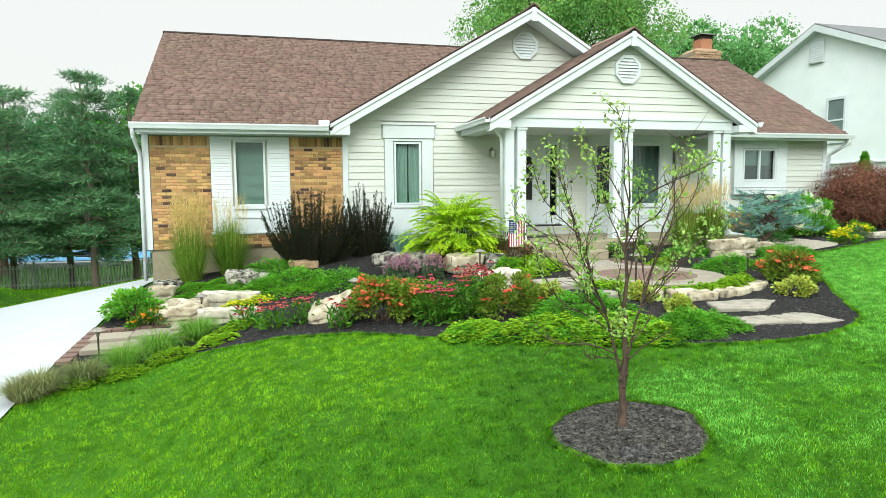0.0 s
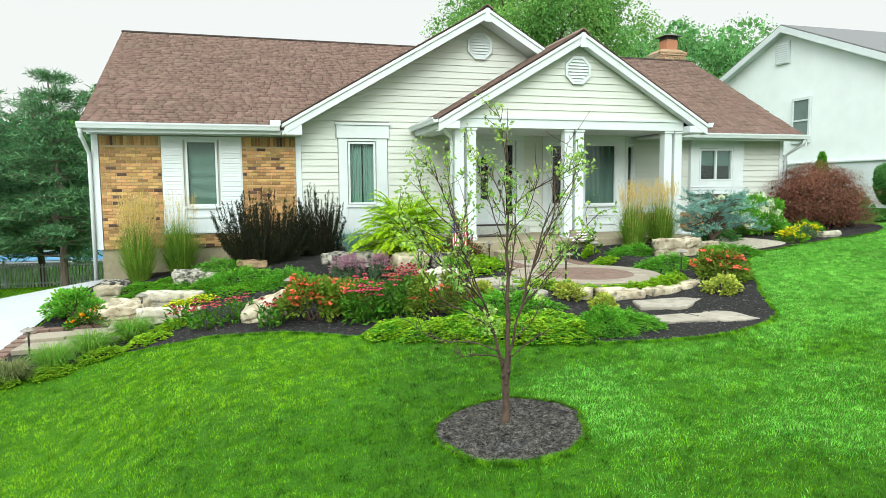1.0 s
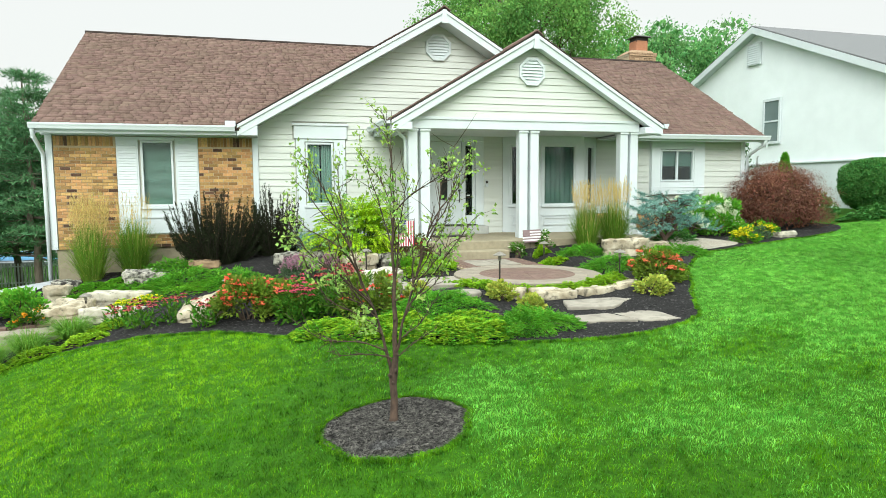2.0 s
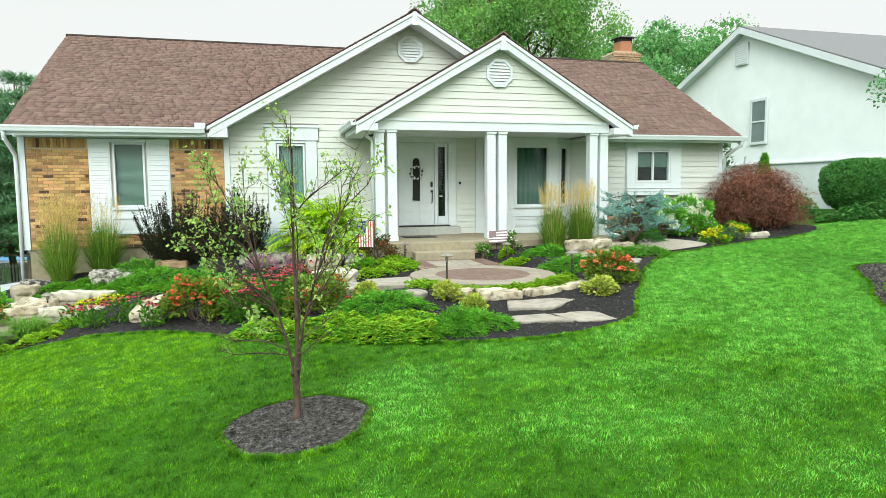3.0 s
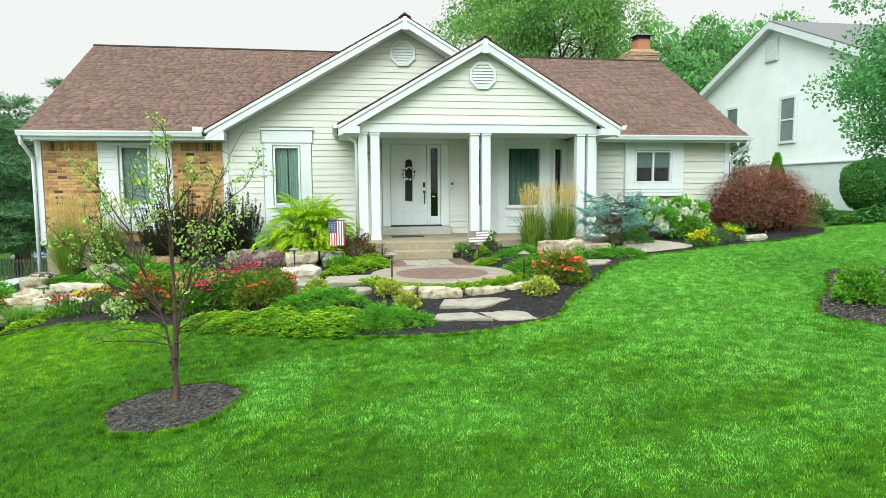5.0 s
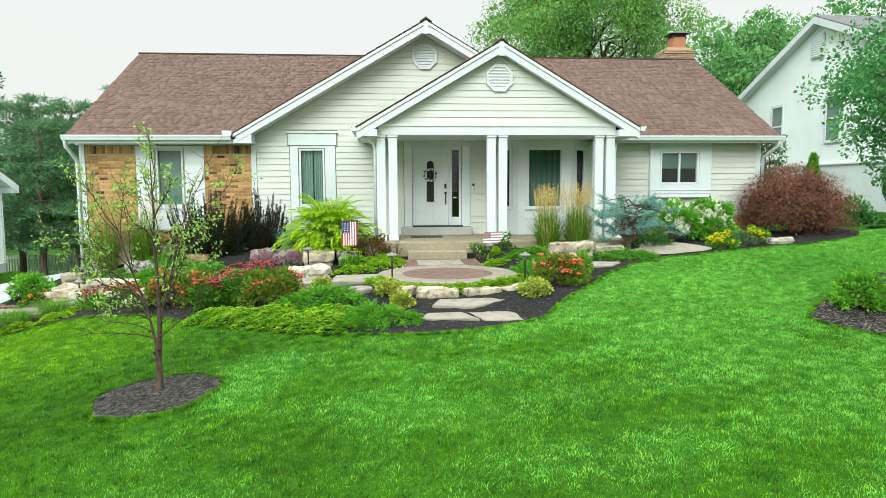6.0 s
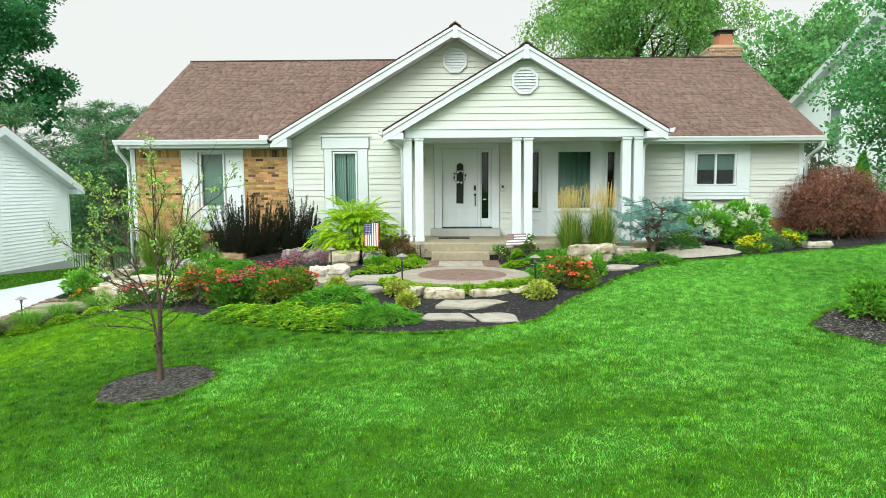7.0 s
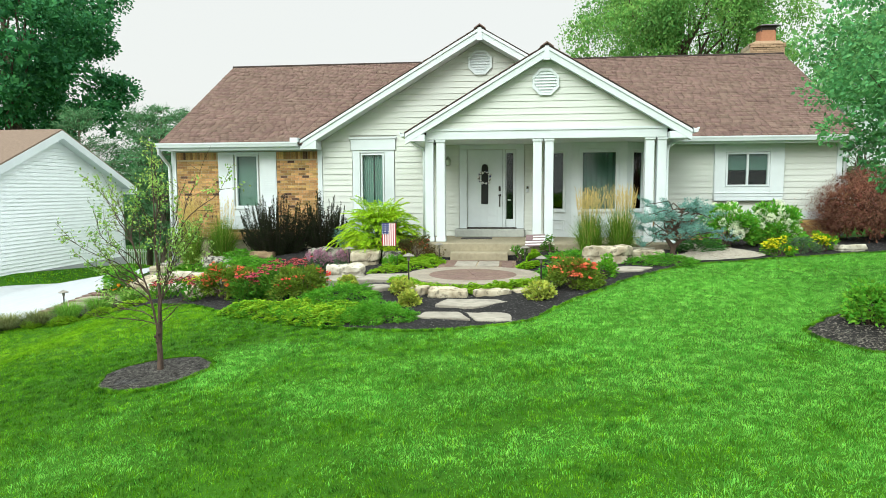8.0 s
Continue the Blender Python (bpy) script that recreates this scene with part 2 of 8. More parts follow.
CONCRETE = material("concrete", (0.33, 0.29, 0.205), (0.26, 0.225, 0.155), scale=12, rough=0.9, bump=0.25, bump_scale=120, stain=0.12, stain_scale=1.2, spec=0.15)
DRIVE = material("driveway_concrete", (0.39, 0.405, 0.425), (0.35, 0.365, 0.385), scale=5, rough=0.85, bump=0.2, bump_scale=200, stain=0.05, stain_scale=0.5, spec=0.2)
GLASS = glass_material("window_glass")
# near-black colours stand in for the shade of unlit rooms behind glass
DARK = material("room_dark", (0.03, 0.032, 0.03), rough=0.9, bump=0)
ROOM = material("unlit_room_wall", (0.03, 0.034, 0.033), rough=0.9, bump=0)
CURTAIN = material("curtain", (0.48, 0.60, 0.55), (0.32, 0.43, 0.39), scale=10, rough=0.9, bump=0.1, stretch=(1, 1, 0.05))
SHEER = material("sheer_curtain", (0.27, 0.34, 0.31), (0.20, 0.26, 0.235), scale=10, rough=0.9, bump=0.1, stretch=(1, 1, 0.05))
BLIND = material("blind", (0.42, 0.52, 0.47), (0.35, 0.44, 0.40), scale=10, rough=0.8, bump=0.1, obj=0.1)
SHADE_DARK = material("roller_shade", (0.20, 0.28, 0.25), (0.17, 0.245, 0.22), scale=10, rough=0.8, bump=0.05)
METAL_DARK = material("dark_metal", (0.035, 0.032, 0.03), (0.06, 0.05, 0.045), scale=30, rough=0.5, bump=0.1, metal=0.5)
BRONZE = material("bronze_metal", (0.27, 0.25, 0.215), (0.16, 0.145, 0.125), scale=25, rough=0.5, bump=0.1, metal=0.4)
NICKEL = material("nickel", (0.55, 0.55, 0.53), rough=0.3, bump=0, metal=1.0)
TERRA = material("terracotta", (0.42, 0.19, 0.11), (0.34, 0.15, 0.085), scale=15, rough=0.85, bump=0.2)


# ---- ground, drive and beds ----
def spline(points, steps=6):
    """A closed smooth outline through the points."""
    pts = [np.array(p, float) for p in points]
    n, out = len(pts), []
    for i in range(n):
        a, b, c, d = pts[i - 1], pts[i], pts[(i + 1) % n], pts[(i + 2) % n]
        for s in range(steps):
            t = s / steps
            out.append(0.5 * (2 * b + (c - a) * t + (2 * a - 5 * b + 4 * c - d) * t * t + (3 * b - a - 3 * c + d) * t ** 3))
    return np.array(out)


def inside(poly, x, y):
    x, y = np.asarray(x, float), np.asarray(y, float)
    hit = np.zeros(x.shape, bool)
    for (x0, y0), (x1, y1) in zip(poly, np.roll(poly, -1, axis=0)):
        cross = (y0 > y) != (y1 > y)
        hit ^= cross & (x < (x1 - x0) * (y - y0) / ((y1 - y0) + 1e-12) + x0)
    return hit


def sheet(name, poly, level, lift, step, mat, rough_z=0.0, seed=1):
    """A surface inside an outline that follows a height function."""
    from mathutils import geometry
    rng = np.random.default_rng(seed)
    x0, y0 = poly.min(0)
    x1, y1 = poly.max(0)
    gx, gy = np.meshgrid(np.arange(x0, x1, step), np.arange(y0, y1, step))
    gx, gy = gx.ravel() + rng.uniform(-0.2, 0.2, gx.size) * step, gy.ravel() + rng.uniform(-0.2, 0.2, gy.size) * step
    keep = inside(poly, gx, gy)
    pts = [Vector(p) for p in poly] + [Vector((a, b)) for a, b in zip(gx[keep], gy[keep])]
    n = len(poly)
    vs, _, fs, *_ = geometry.delaunay_2d_cdt(pts, [(i, (i + 1) % n) for i in range(n)], [], 1, 1e-5)
    xy = np.array([tuple(v) for v in vs])
    z = level(xy[:, 0], xy[:, 1]) + lift + rng.normal(0, 1, len(xy)) * rough_z
    me = np_mesh(name, np.column_stack([xy, z]), np.array([f for f in fs if len(f) == 3]), [mat], True)
    return me


GRASS_BASE = material("turf", (0.045, 0.135, 0.006), (0.022, 0.078, 0.004), scale=25, rough=0.9, bump=0.6, bump_scale=90, spec=0.1, stain=0.25, stain_scale=0.5)
MULCH = material("black_mulch", (0.034, 0.032, 0.032), (0.012, 0.0115, 0.0115), scale=40, rough=0.95, bump=0.9, bump_scale=70, spec=0.1, bump_dist=0.03)
BED_EDGE = spline([(-3.05, 8.72), (-2.43, 9.28), (-1.82, 9.62), (-1.18, 9.58), (-0.68, 9.40), (-0.15, 9.10), (0.45, 8.90), (1.18, 8.57), (1.85, 7.97), (2.42, 7.48), (3.20, 6.87), (3.75, 6.60), (4.35, 6.25), (5.08, 5.98), (5.75, 5.85), (6.42, 5.97),
                   (7.08, 6.32), (7.45, 6.83), (7.78, 7.34), (8.35, 8.10), (8.78, 8.78), (9.46, 9.58), (10.5, 10.5), (11.4, 10.85), (12.2, 11.25), (13.0, 11.45), (14.2, 11.95), (15.6, 12.3), (16.6, 12.9), (17.0, 13.8), (16.3, 14.9),
                   (10.0, 15.0), (2.0, 15.0), (-2.5, 15.0), (-2.65, 13.6), (-2.8, 11.8), (-2.95, 10.2)])
grid_x = np.concatenate([[-900, -500, -250, -120, -80, -60, -45, -35, -28, -22, -18, -15], np.arange(-13, 25.01, 0.25), [27, 30, 35, 45, 60, 90, 150, 300, 600, 900]])
grid_y = np.concatenate([[-600, -200, -80, -40, -20, -12, -8], np.arange(-5, 32.01, 0.25), [34, 37, 41, 46, 52, 60, 75, 100, 150, 250, 500, 900]])
GX, GY = np.meshgrid(grid_x, grid_y)
GZ = ground_level(GX, GY)
under_bed = np.ones(GX.shape, bool)      # the soil lies lower under the mulch
for ox, oy in ((0.35, 0), (-0.35, 0), (0, 0.35), (0, -0.35), (0.25, 0.25), (-0.25, -0.25), (0.25, -0.25), (-0.25, 0.25)):
    under_bed &= inside(BED_EDGE, GX + ox, GY + oy)
GZ = GZ - 0.15 * under_bed
gi = np.arange(GX.size).reshape(GX.shape)
ground_faces = np.stack([gi[:-1, :-1], gi[:-1, 1:], gi[1:, 1:], gi[1:, :-1]], -1).reshape(-1, 4)
ground = single("ground", np_mesh("ground", np.column_stack([GX.ravel(), GY.ravel(), GZ.ravel()]), ground_faces, [GRASS_BASE], True),
                "sloping green lawn that reaches past the houses", "lawn", kind="structure")

DRIVE_EDGE = np.array([(-3.4, -9.0), (-3.25, 2.0), (-3.12, 6.0), (-3.05, 8.6), (-2.98, 10.3), (-2.86, 11.6), (-2.72, 14.0), (-2.62, 15.4), (-2.62, 22.8), (-3.5, 22.2), (-4.3, 20.2), (-5.0, 18.6), (-5.6, 17.4), (-6.2, 16.4), (-6.75, 15.6), (-7.35, 14.3), (-7.8, 12.4), (-8.1, 9.0), (-8.3, 2.0), (-8.4, -9.0)])
driveway = single("driveway", sheet("driveway", DRIVE_EDGE, ground_level, 0.03, 0.5, DRIVE), "pale concrete driveway sloping beside the planting bed", "driveway", kind="structure")

planting_bed = single("planting_bed", sheet("planting_bed", BED_EDGE, bed_level, 0.016, 0.12, MULCH, 0.005), "black mulch planting bed along the house front", "mulch bed", kind="structure")
RING_SAPLING = np.array([(2.76 + 0.62 * math.cos(a) * (1 + 0.04 * math.sin(3 * a) + 0.012 * math.sin(8 * a + 1)), 4.50 + 0.60 * math.sin(a) * (1 + 0.02 * math.sin(5 * a + 2))) for a in np.linspace(0, 2 * math.pi, 72, endpoint=False)])
RING_SIDE = spline([(10.36, 5.5), (10.52, 4.98), (10.78, 4.66), (11.6, 4.05), (12.8, 3.9), (13.9, 4.6), (14.5, 6.0), (14.4, 7.6), (13.8, 8.35), (12.95, 8.35), (12.3, 7.75), (11.8, 7.08), (11.32, 6.62), (10.78, 6.1)])
mulch_rings = []
for ring, words in ((RING_SAPLING, "round ring of dark mulch cut into the lawn round the sapling"), (RING_SIDE, "rounded mulch bed cut into the lawn under the tree")):
    mulch_rings.append(single("mulch_ring", sheet("mulch_ring", ring, ground_level, 0.014, 0.06, MULCH, 0.003), words, "mulch bed", kind="structure"))


# ---- the house ----
YF = 14.85            # face of the front wall
PITCH = 0.583
EAVE_Y, RIDGE_Y, RIDGE_Z = 14.28, 19.4, 6.63
ROOF_L, ROOF_R = -2.65, 15.40
GX0, GZ0 = 6.06, 6.53         # apex of the cross gable
PX0, PZ0, P_PITCH = 7.655, 5.68, 0.590     # apex of the porch gable
PORCH_Y, PORCH_FRONT = 12.98, 12.62
FLOOR = 1.18          # porch floor


def main_z(y):
    return RIDGE_Z - abs(RIDGE_Y - y) * PITCH


def cross_z(x):
    return GZ0 - abs(x - GX0) * PITCH


def porch_z(x):
    return PZ0 - abs(x - PX0) * P_PITCH


house = thing("house", "single-storey house with cream siding, tan brick and a brown shingle roof", "house", (6, 15, 1))
house.matrix_world = Matrix.Identity(4)


def wall_with_holes(name, x0, x1, z0, z1, holes, y0, y1, mat):
    """A wall in slabs round its openings, each slab a part; gives the first."""
    slabs = []
    xs = sorted({x0, x1, *[h for hole in holes for h in hole[:2]]})
    for a, b in zip(xs, xs[1:]):
        z = z0
        for c0, c1 in sorted((h[2], h[3]) for h in holes if h[0] <= a + 1e-6 and h[1] >= b - 1e-6) + [(z1, z1)]:
            if c0 > z + 1e-4:
                slabs.append(part(name, Geo().box(a, b, y0, y1, z, c0), house, mat=mat))
            z = c1
    return slabs[0]


front_wall = wall_with_holes("front_wall", -2.5, 10.6, 1.06, 3.58,
                             [(-0.72, -0.06, 1.96, 3.40), (2.82, 3.46, 1.95, 3.40), (5.74, 6.98, 1.40, 3.46), (7.78, 10.38, 1.3, 3.5)], YF + 0.02, YF + 0.2, SHEATH)
wing_wall = wall_with_holes("wing_wall", 10.6, 15.12, 1.06, 3.58, [(12.2, 13.6, 2.3, 3.45)], YF + 0.02, YF + 0.2, SHEATH)
gable_wall = part("gable_wall", Geo().prism([(1.7, YF + 0.02, 3.58), (10.4, YF + 0.02, 3.58), (10.4, YF + 0.02, cross_z(10.4) - 0.2), (GX0, YF + 0.02, GZ0 - 0.2), (1.7, YF + 0.02, cross_z(1.7) - 0.2)],
                  [(1.7, YF + 0.2, 3.58), (10.4, YF + 0.2, 3.58), (10.4, YF + 0.2, cross_z(10.4) - 0.2), (GX0, YF + 0.2, GZ0 - 0.2), (1.7, YF + 0.2, cross_z(1.7) - 0.2)]), house, mat=SHEATH)


def gable_end(x0, x1):
    ring = [(14.9, 1.0), (23.9, 1.0), (23.9, 3.6), (RIDGE_Y, RIDGE_Z - 0.15), (14.9, 3.6)]
    return Geo().prism([(x0, y, z) for y, z in ring], [(x1, y, z) for y, z in ring])


part("side_wall", gable_end(-2.5, -2.3), house, mat=SIDING)
part("side_wall", gable_end(14.95, 15.12), house, mat=SIDING)
part("back_wall", Geo().box(-2.5, 15.12, 23.7, 23.9, 0.0, 3.6), house, mat=SIDING)
part("foundation", Geo().box(-2.46, 15.08, YF + 0.03, 23.85, -0.6, 1.06), house, "bare concrete foundation", CONCRETE)
# unseen inner floor and back wall, with the indoor shade in their colour
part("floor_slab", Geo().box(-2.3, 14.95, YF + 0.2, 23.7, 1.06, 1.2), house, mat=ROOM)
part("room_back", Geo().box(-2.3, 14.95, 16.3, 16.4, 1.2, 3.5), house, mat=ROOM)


# roof: decks, then shingles in courses
def deck(pts, drop=0.05):
    n = [Vector(p) for p in pts]
    return Geo().prism([(p.x, p.y, p.z - drop) for p in n], [(p.x, p.y, p.z) for p in n])


valley_y = RIDGE_Y - (RIDGE_Z - GZ0) / PITCH
roof = part("roof", deck([(ROOF_L, EAVE_Y, main_z(EAVE_Y)), (1.36, EAVE_Y, main_z(EAVE_Y)), (GX0, valley_y, GZ0), (GX0, RIDGE_Y, RIDGE_Z), (ROOF_L, RIDGE_Y, RIDGE_Z)]), house, "brown asphalt shingle roof", SHINGLE_DARK)
part("roof", deck([(10.86, EAVE_Y, main_z(EAVE_Y)), (ROOF_R, EAVE_Y, main_z(EAVE_Y)), (ROOF_R, RIDGE_Y, RIDGE_Z), (GX0, RIDGE_Y, RIDGE_Z), (GX0, valley_y, GZ0), (7.75, 17.55, main_z(17.55))]), house, "brown asphalt shingle roof", SHINGLE_DARK)
part("rear_roof", deck([(ROOF_L, 24.5, main_z(24.5)), (ROOF_R, 24.5, main_z(24.5)), (ROOF_R, RIDGE_Y, RIDGE_Z), (ROOF_L, RIDGE_Y, RIDGE_Z)]), house, mat=SHINGLE)
cross_roof = part("gable_roof", deck([(1.30, 14.30, cross_z(1.30)), (GX0, 14.30, GZ0), (GX0, 19.25, GZ0), (1.30, 14.50, cross_z(1.30))]), house, mat=SHINGLE_DARK)
part("gable_roof", deck([(GX0, 14.30, GZ0), (8.6, 14.30, cross_z(8.6)), (8.6, 16.9, cross_z(8.6)), (GX0, 19.25, GZ0)]), house, mat=SHINGLE_DARK)
porch_roof = part("porch_roof", deck([(4.38, PORCH_FRONT, porch_z(4.38)), (PX0, PORCH_FRONT, PZ0), (PX0, 17.0, PZ0), (4.38, YF, porch_z(4.38))]), house, mat=SHINGLE_DARK)
part("porch_roof", deck([(PX0, PORCH_FRONT, PZ0), (10.90, PORCH_FRONT, porch_z(10.90)), (10.90, 14.5, porch_z(10.90)), (PX0, 17.6, PZ0)]), house, mat=SHINGLE_DARK)


# siding boards, each a lapped wedge
def siding(parent, spans, y, z0, z1, step=0.152, left=None, right=None, holes=()):
    """Boards between x0 and x1; left(z), right(z) give sloping ends; holes (x0, x1, z0, z1) interrupt them."""
    z = z0
    while z < z1 - 0.03:
        top = min(z + step, z1)
        for x0, x1 in spans:
            stops = sorted((h[0], h[1]) for h in holes if h[2] < top - 0.02 and h[3] > z + 0.02)
            a = x0
            for h0, h1 in stops + [(x1, x1)]:
                b = min(h0, x1)
                if b > a + 0.02:
                    ends = []
                    for zz in (z, top):
                        lo = max(a, left(zz)) if left else a
                        hi = min(b, right(zz)) if right else b
                        ends.append((lo, hi))
                    (b0, b1), (t0, t1) = ends
                    if b1 > b0 + 0.02:
                        t1 = max(t1, t0 + 0.005)
                        g = Geo().hexa([(b0, y - 0.021, z), (b1, y - 0.021, z), (b1, y + 0.02, z), (b0, y + 0.02, z), (t0, y - 0.002, top), (t1, y - 0.002, top), (t1, y + 0.02, top), (t0, y + 0.02, top)])
                        part("siding_board", g, parent, mat=SIDING)
                a = max(a, h1)
        z += step


HOLES_MAIN = [(2.58, 3.76, 1.2, 3.50), (2.53, 3.80, 3.48, 3.84), (5.48, 7.22, 1.2, 3.64)]
siding(front_wall, [(1.76, 7.72)], YF, 1.18, 3.58, holes=HOLES_MAIN)
siding(gable_wall, [(1.76, 9.9)], YF, 3.58, 6.3, left=lambda z: GX0 - (GZ0 - 0.26 - z) / PITCH, right=lambda z: GX0 + (GZ0 - 0.26 - z) / PITCH, holes=[(2.53, 3.80, 3.5, 3.84)])
siding(wing_wall, [(10.40, 15.0)], YF, 1.83, 3.58, holes=[(12.02, 13.72, 2.11, 3.58)])
part("skirt_board", Geo().box(10.4, 15.1, YF - 0.03, YF + 0.019, 1.62, 1.825), house, mat=WHITE, bevel=0.004)

# trims, fascias and soffits
part("fascia", Geo().box(ROOF_L + 0.02, 1.55, YF - 0.045, YF + 0.018, 3.50, 3.66), house, "white frieze board over brick", WHITE, 0.004)
part("soffit", Geo().box(ROOF_L + 0.02, 1.55, EAVE_Y + 0.03, YF - 0.05, 3.56, 3.60), house, mat=WHITE)
part("soffit", Geo().box(10.7, ROOF_R - 0.02, EAVE_Y + 0.03, YF - 0.03, 3.59, 3.62), house, mat=WHITE)
part("corner_board", Geo().box(1.63, 1.755, YF - 0.04, YF + 0.018, 1.06, 3.50), house, mat=WHITE, bevel=0.004)
part("corner_board", Geo().box(-2.55, -2.42, YF - 0.04, YF + 0.1, 1.06, 3.50), house, mat=WHITE, bevel=0.004)
part("corner_board", Geo().box(15.0, 15.13, YF - 0.035, YF + 0.1, 1.6, 3.58), house, mat=WHITE, bevel=0.004)


def gutter(x0, x1, y, z):
    """A box gutter with a rolled lip, along x."""
    ring = [(y + 0.12, z - 0.10), (y + 0.02, z - 0.12), (y, z - 0.06), (y - 0.015, z - 0.03), (y - 0.015, z), (y + 0.004, z), (y + 0.01, z - 0.05), (y + 0.11, z - 0.07), (y + 0.12, z)]
    return Geo().prism([(x0, b, c) for b, c in ring], [(x1, b, c) for b, c in ring])


part("gutter", gutter(ROOF_L - 0.02, 1.28, EAVE_Y - 0.09, main_z(EAVE_Y) + 0.05), house, "white aluminium gutter", WHITE)
part("gutter", gutter(10.85, ROOF_R + 0.02, EAVE_Y - 0.09, main_z(EAVE_Y) + 0.05), house, "white aluminium gutter", WHITE)
part("eave_fascia", Geo().box(ROOF_L, 1.3, EAVE_Y + 0.035, EAVE_Y + 0.06, 3.50, main_z(EAVE_Y) - 0.04), house, mat=WHITE)
part("eave_fascia", Geo().box(10.7, ROOF_R, EAVE_Y + 0.035, EAVE_Y + 0.06, 3.52, main_z(EAVE_Y) - 0.04), house, mat=WHITE)


def rake(x_a, z_a, x_b, z_b, y, width=0.24, thick=0.05):
    """A sloping white board under the roof's edge."""
    return Geo().hexa([(x_a, y, z_a - width), (x_b, y, z_b - width), (x_b, y + thick, z_b - width), (x_a, y + thick, z_a - width), (x_a, y, z_a), (x_b, y, z_b), (x_b, y + thick, z_b), (x_a, y + thick, z_a)])


for xa, xb, zf, yy, nm in ((1.32, GX0, cross_z, 14.29, "rake_board"), (GX0, 8.4, cross_z, 14.29, "rake_board"), (4.40, PX0, porch_z, PORCH_FRONT - 0.01, "porch_rake_board"), (PX0, 10.88, porch_z, PORCH_FRONT - 0.01, "porch_rake_board")):
    part(nm, rake(xa, zf(xa) - 0.045, xb, zf(xb) - 0.045, yy), house, "broad white rake board", WHITE, 0.004)
    part("rake_crown", rake(xa, zf(xa) - 0.044, xb, zf(xb) - 0.044, yy - 0.03, 0.075, 0.028), house, mat=WHITE, bevel=0.004)
    inner = YF - 0.03 if yy > 14 else PORCH_Y - 0.14
    z0, z1 = zf(xa) - 0.27, zf(xb) - 0.27
    part("rake_soffit", Geo().hexa([(xa, yy + 0.052, z0), (xb, yy + 0.052, z1), (xb, inner, z1), (xa, inner, z0), (xa, yy + 0.052, z0 + 0.02), (xb, yy + 0.052, z1 + 0.02), (xb, inner, z1 + 0.02), (xa, inner, z0 + 0.02)]), house, mat=WHITE)
for rx, rz, yy in ((GX0, GZ0, 14.29), (PX0, PZ0, PORCH_FRONT - 0.01)):
    part("peak_plate", Geo().hexa([(rx - 0.075, yy - 0.036, rz - 0.36), (rx + 0.075, yy - 0.036, rz - 0.36), (rx + 0.075, yy - 0.004, rz - 0.36), (rx - 0.075, yy - 0.004, rz - 0.36),
                                   (rx - 0.045, yy - 0.036, rz - 0.05), (rx + 0.045, yy - 0.036, rz - 0.05), (rx + 0.045, yy - 0.004, rz - 0.05), (rx - 0.045, yy - 0.004, rz - 0.05)]), house, "white joint plate of the rake boards", WHITE, 0.003)


def side_gutter(x, y0, y1, z, s):
    """A box gutter along y that hangs off a side eave; s is the way it faces."""
    ring = [(x, z - 0.10), (x + s * 0.09, z - 0.11), (x + s * 0.11, z - 0.05), (x + s * 0.125, z - 0.03), (x + s * 0.125, z), (x + s * 0.105, z), (x + s * 0.10, z - 0.045), (x + s * 0.01, z - 0.06), (x, z)]
    return Geo().prism([(a, y0, b) for a, b in ring], [(a, y1, b) for a, b in ring])


part("gutter", side_gutter(4.385, PORCH_FRONT - 0.03, YF - 0.06, porch_z(4.38) + 0.012, -1), house, "white aluminium gutter of the porch", WHITE)
part("gutter", side_gutter(10.905, PORCH_FRONT - 0.03, 14.18, porch_z(10.90) + 0.012, 1), house, "white aluminium gutter of the porch", WHITE)
part("eave_return", Geo().box(1.34, 1.755, 14.30, YF - 0.046, 3.50, 3.72), house, "boxed white eave return", WHITE, 0.006)
part("eave_return", Geo().box(4.42, 4.86, PORCH_FRONT - 0.005, YF - 0.05, 3.545, 3.70), house, "boxed white eave return", WHITE, 0.006)
part("eave_return", Geo().box(10.40, 10.86, PORCH_FRONT - 0.005, YF - 0.05, 3.545, 3.70), house, "boxed white eave return", WHITE, 0.006)
for xa, sx in ((ROOF_L, -1), (ROOF_R, 1)):
    ring = [(EAVE_Y, main_z(EAVE_Y) - 0.04), (RIDGE_Y, RIDGE_Z - 0.04), (24.5, main_z(24.5) - 0.04), (24.5, main_z(24.5) - 0.26), (RIDGE_Y, RIDGE_Z - 0.26), (EAVE_Y, main_z(EAVE_Y) - 0.26)]
    part("side_rake_board", Geo().add([(xa, y, z) for y, z in ring] + [(xa - sx * 0.04, y, z) for y, z in ring],
         [(0, 1, 4, 5), (1, 2, 3, 4), (6, 11, 10, 7), (7, 10, 9, 8), (0, 6, 7, 1), (1, 7, 8, 2), (3, 9, 10, 4), (4, 10, 11, 5), (0, 5, 11, 6), (2, 8, 9, 3)]), house, mat=WHITE)


# downspouts
def downspout(points, r=0.042):
    return Geo().tube(points, r, 8)


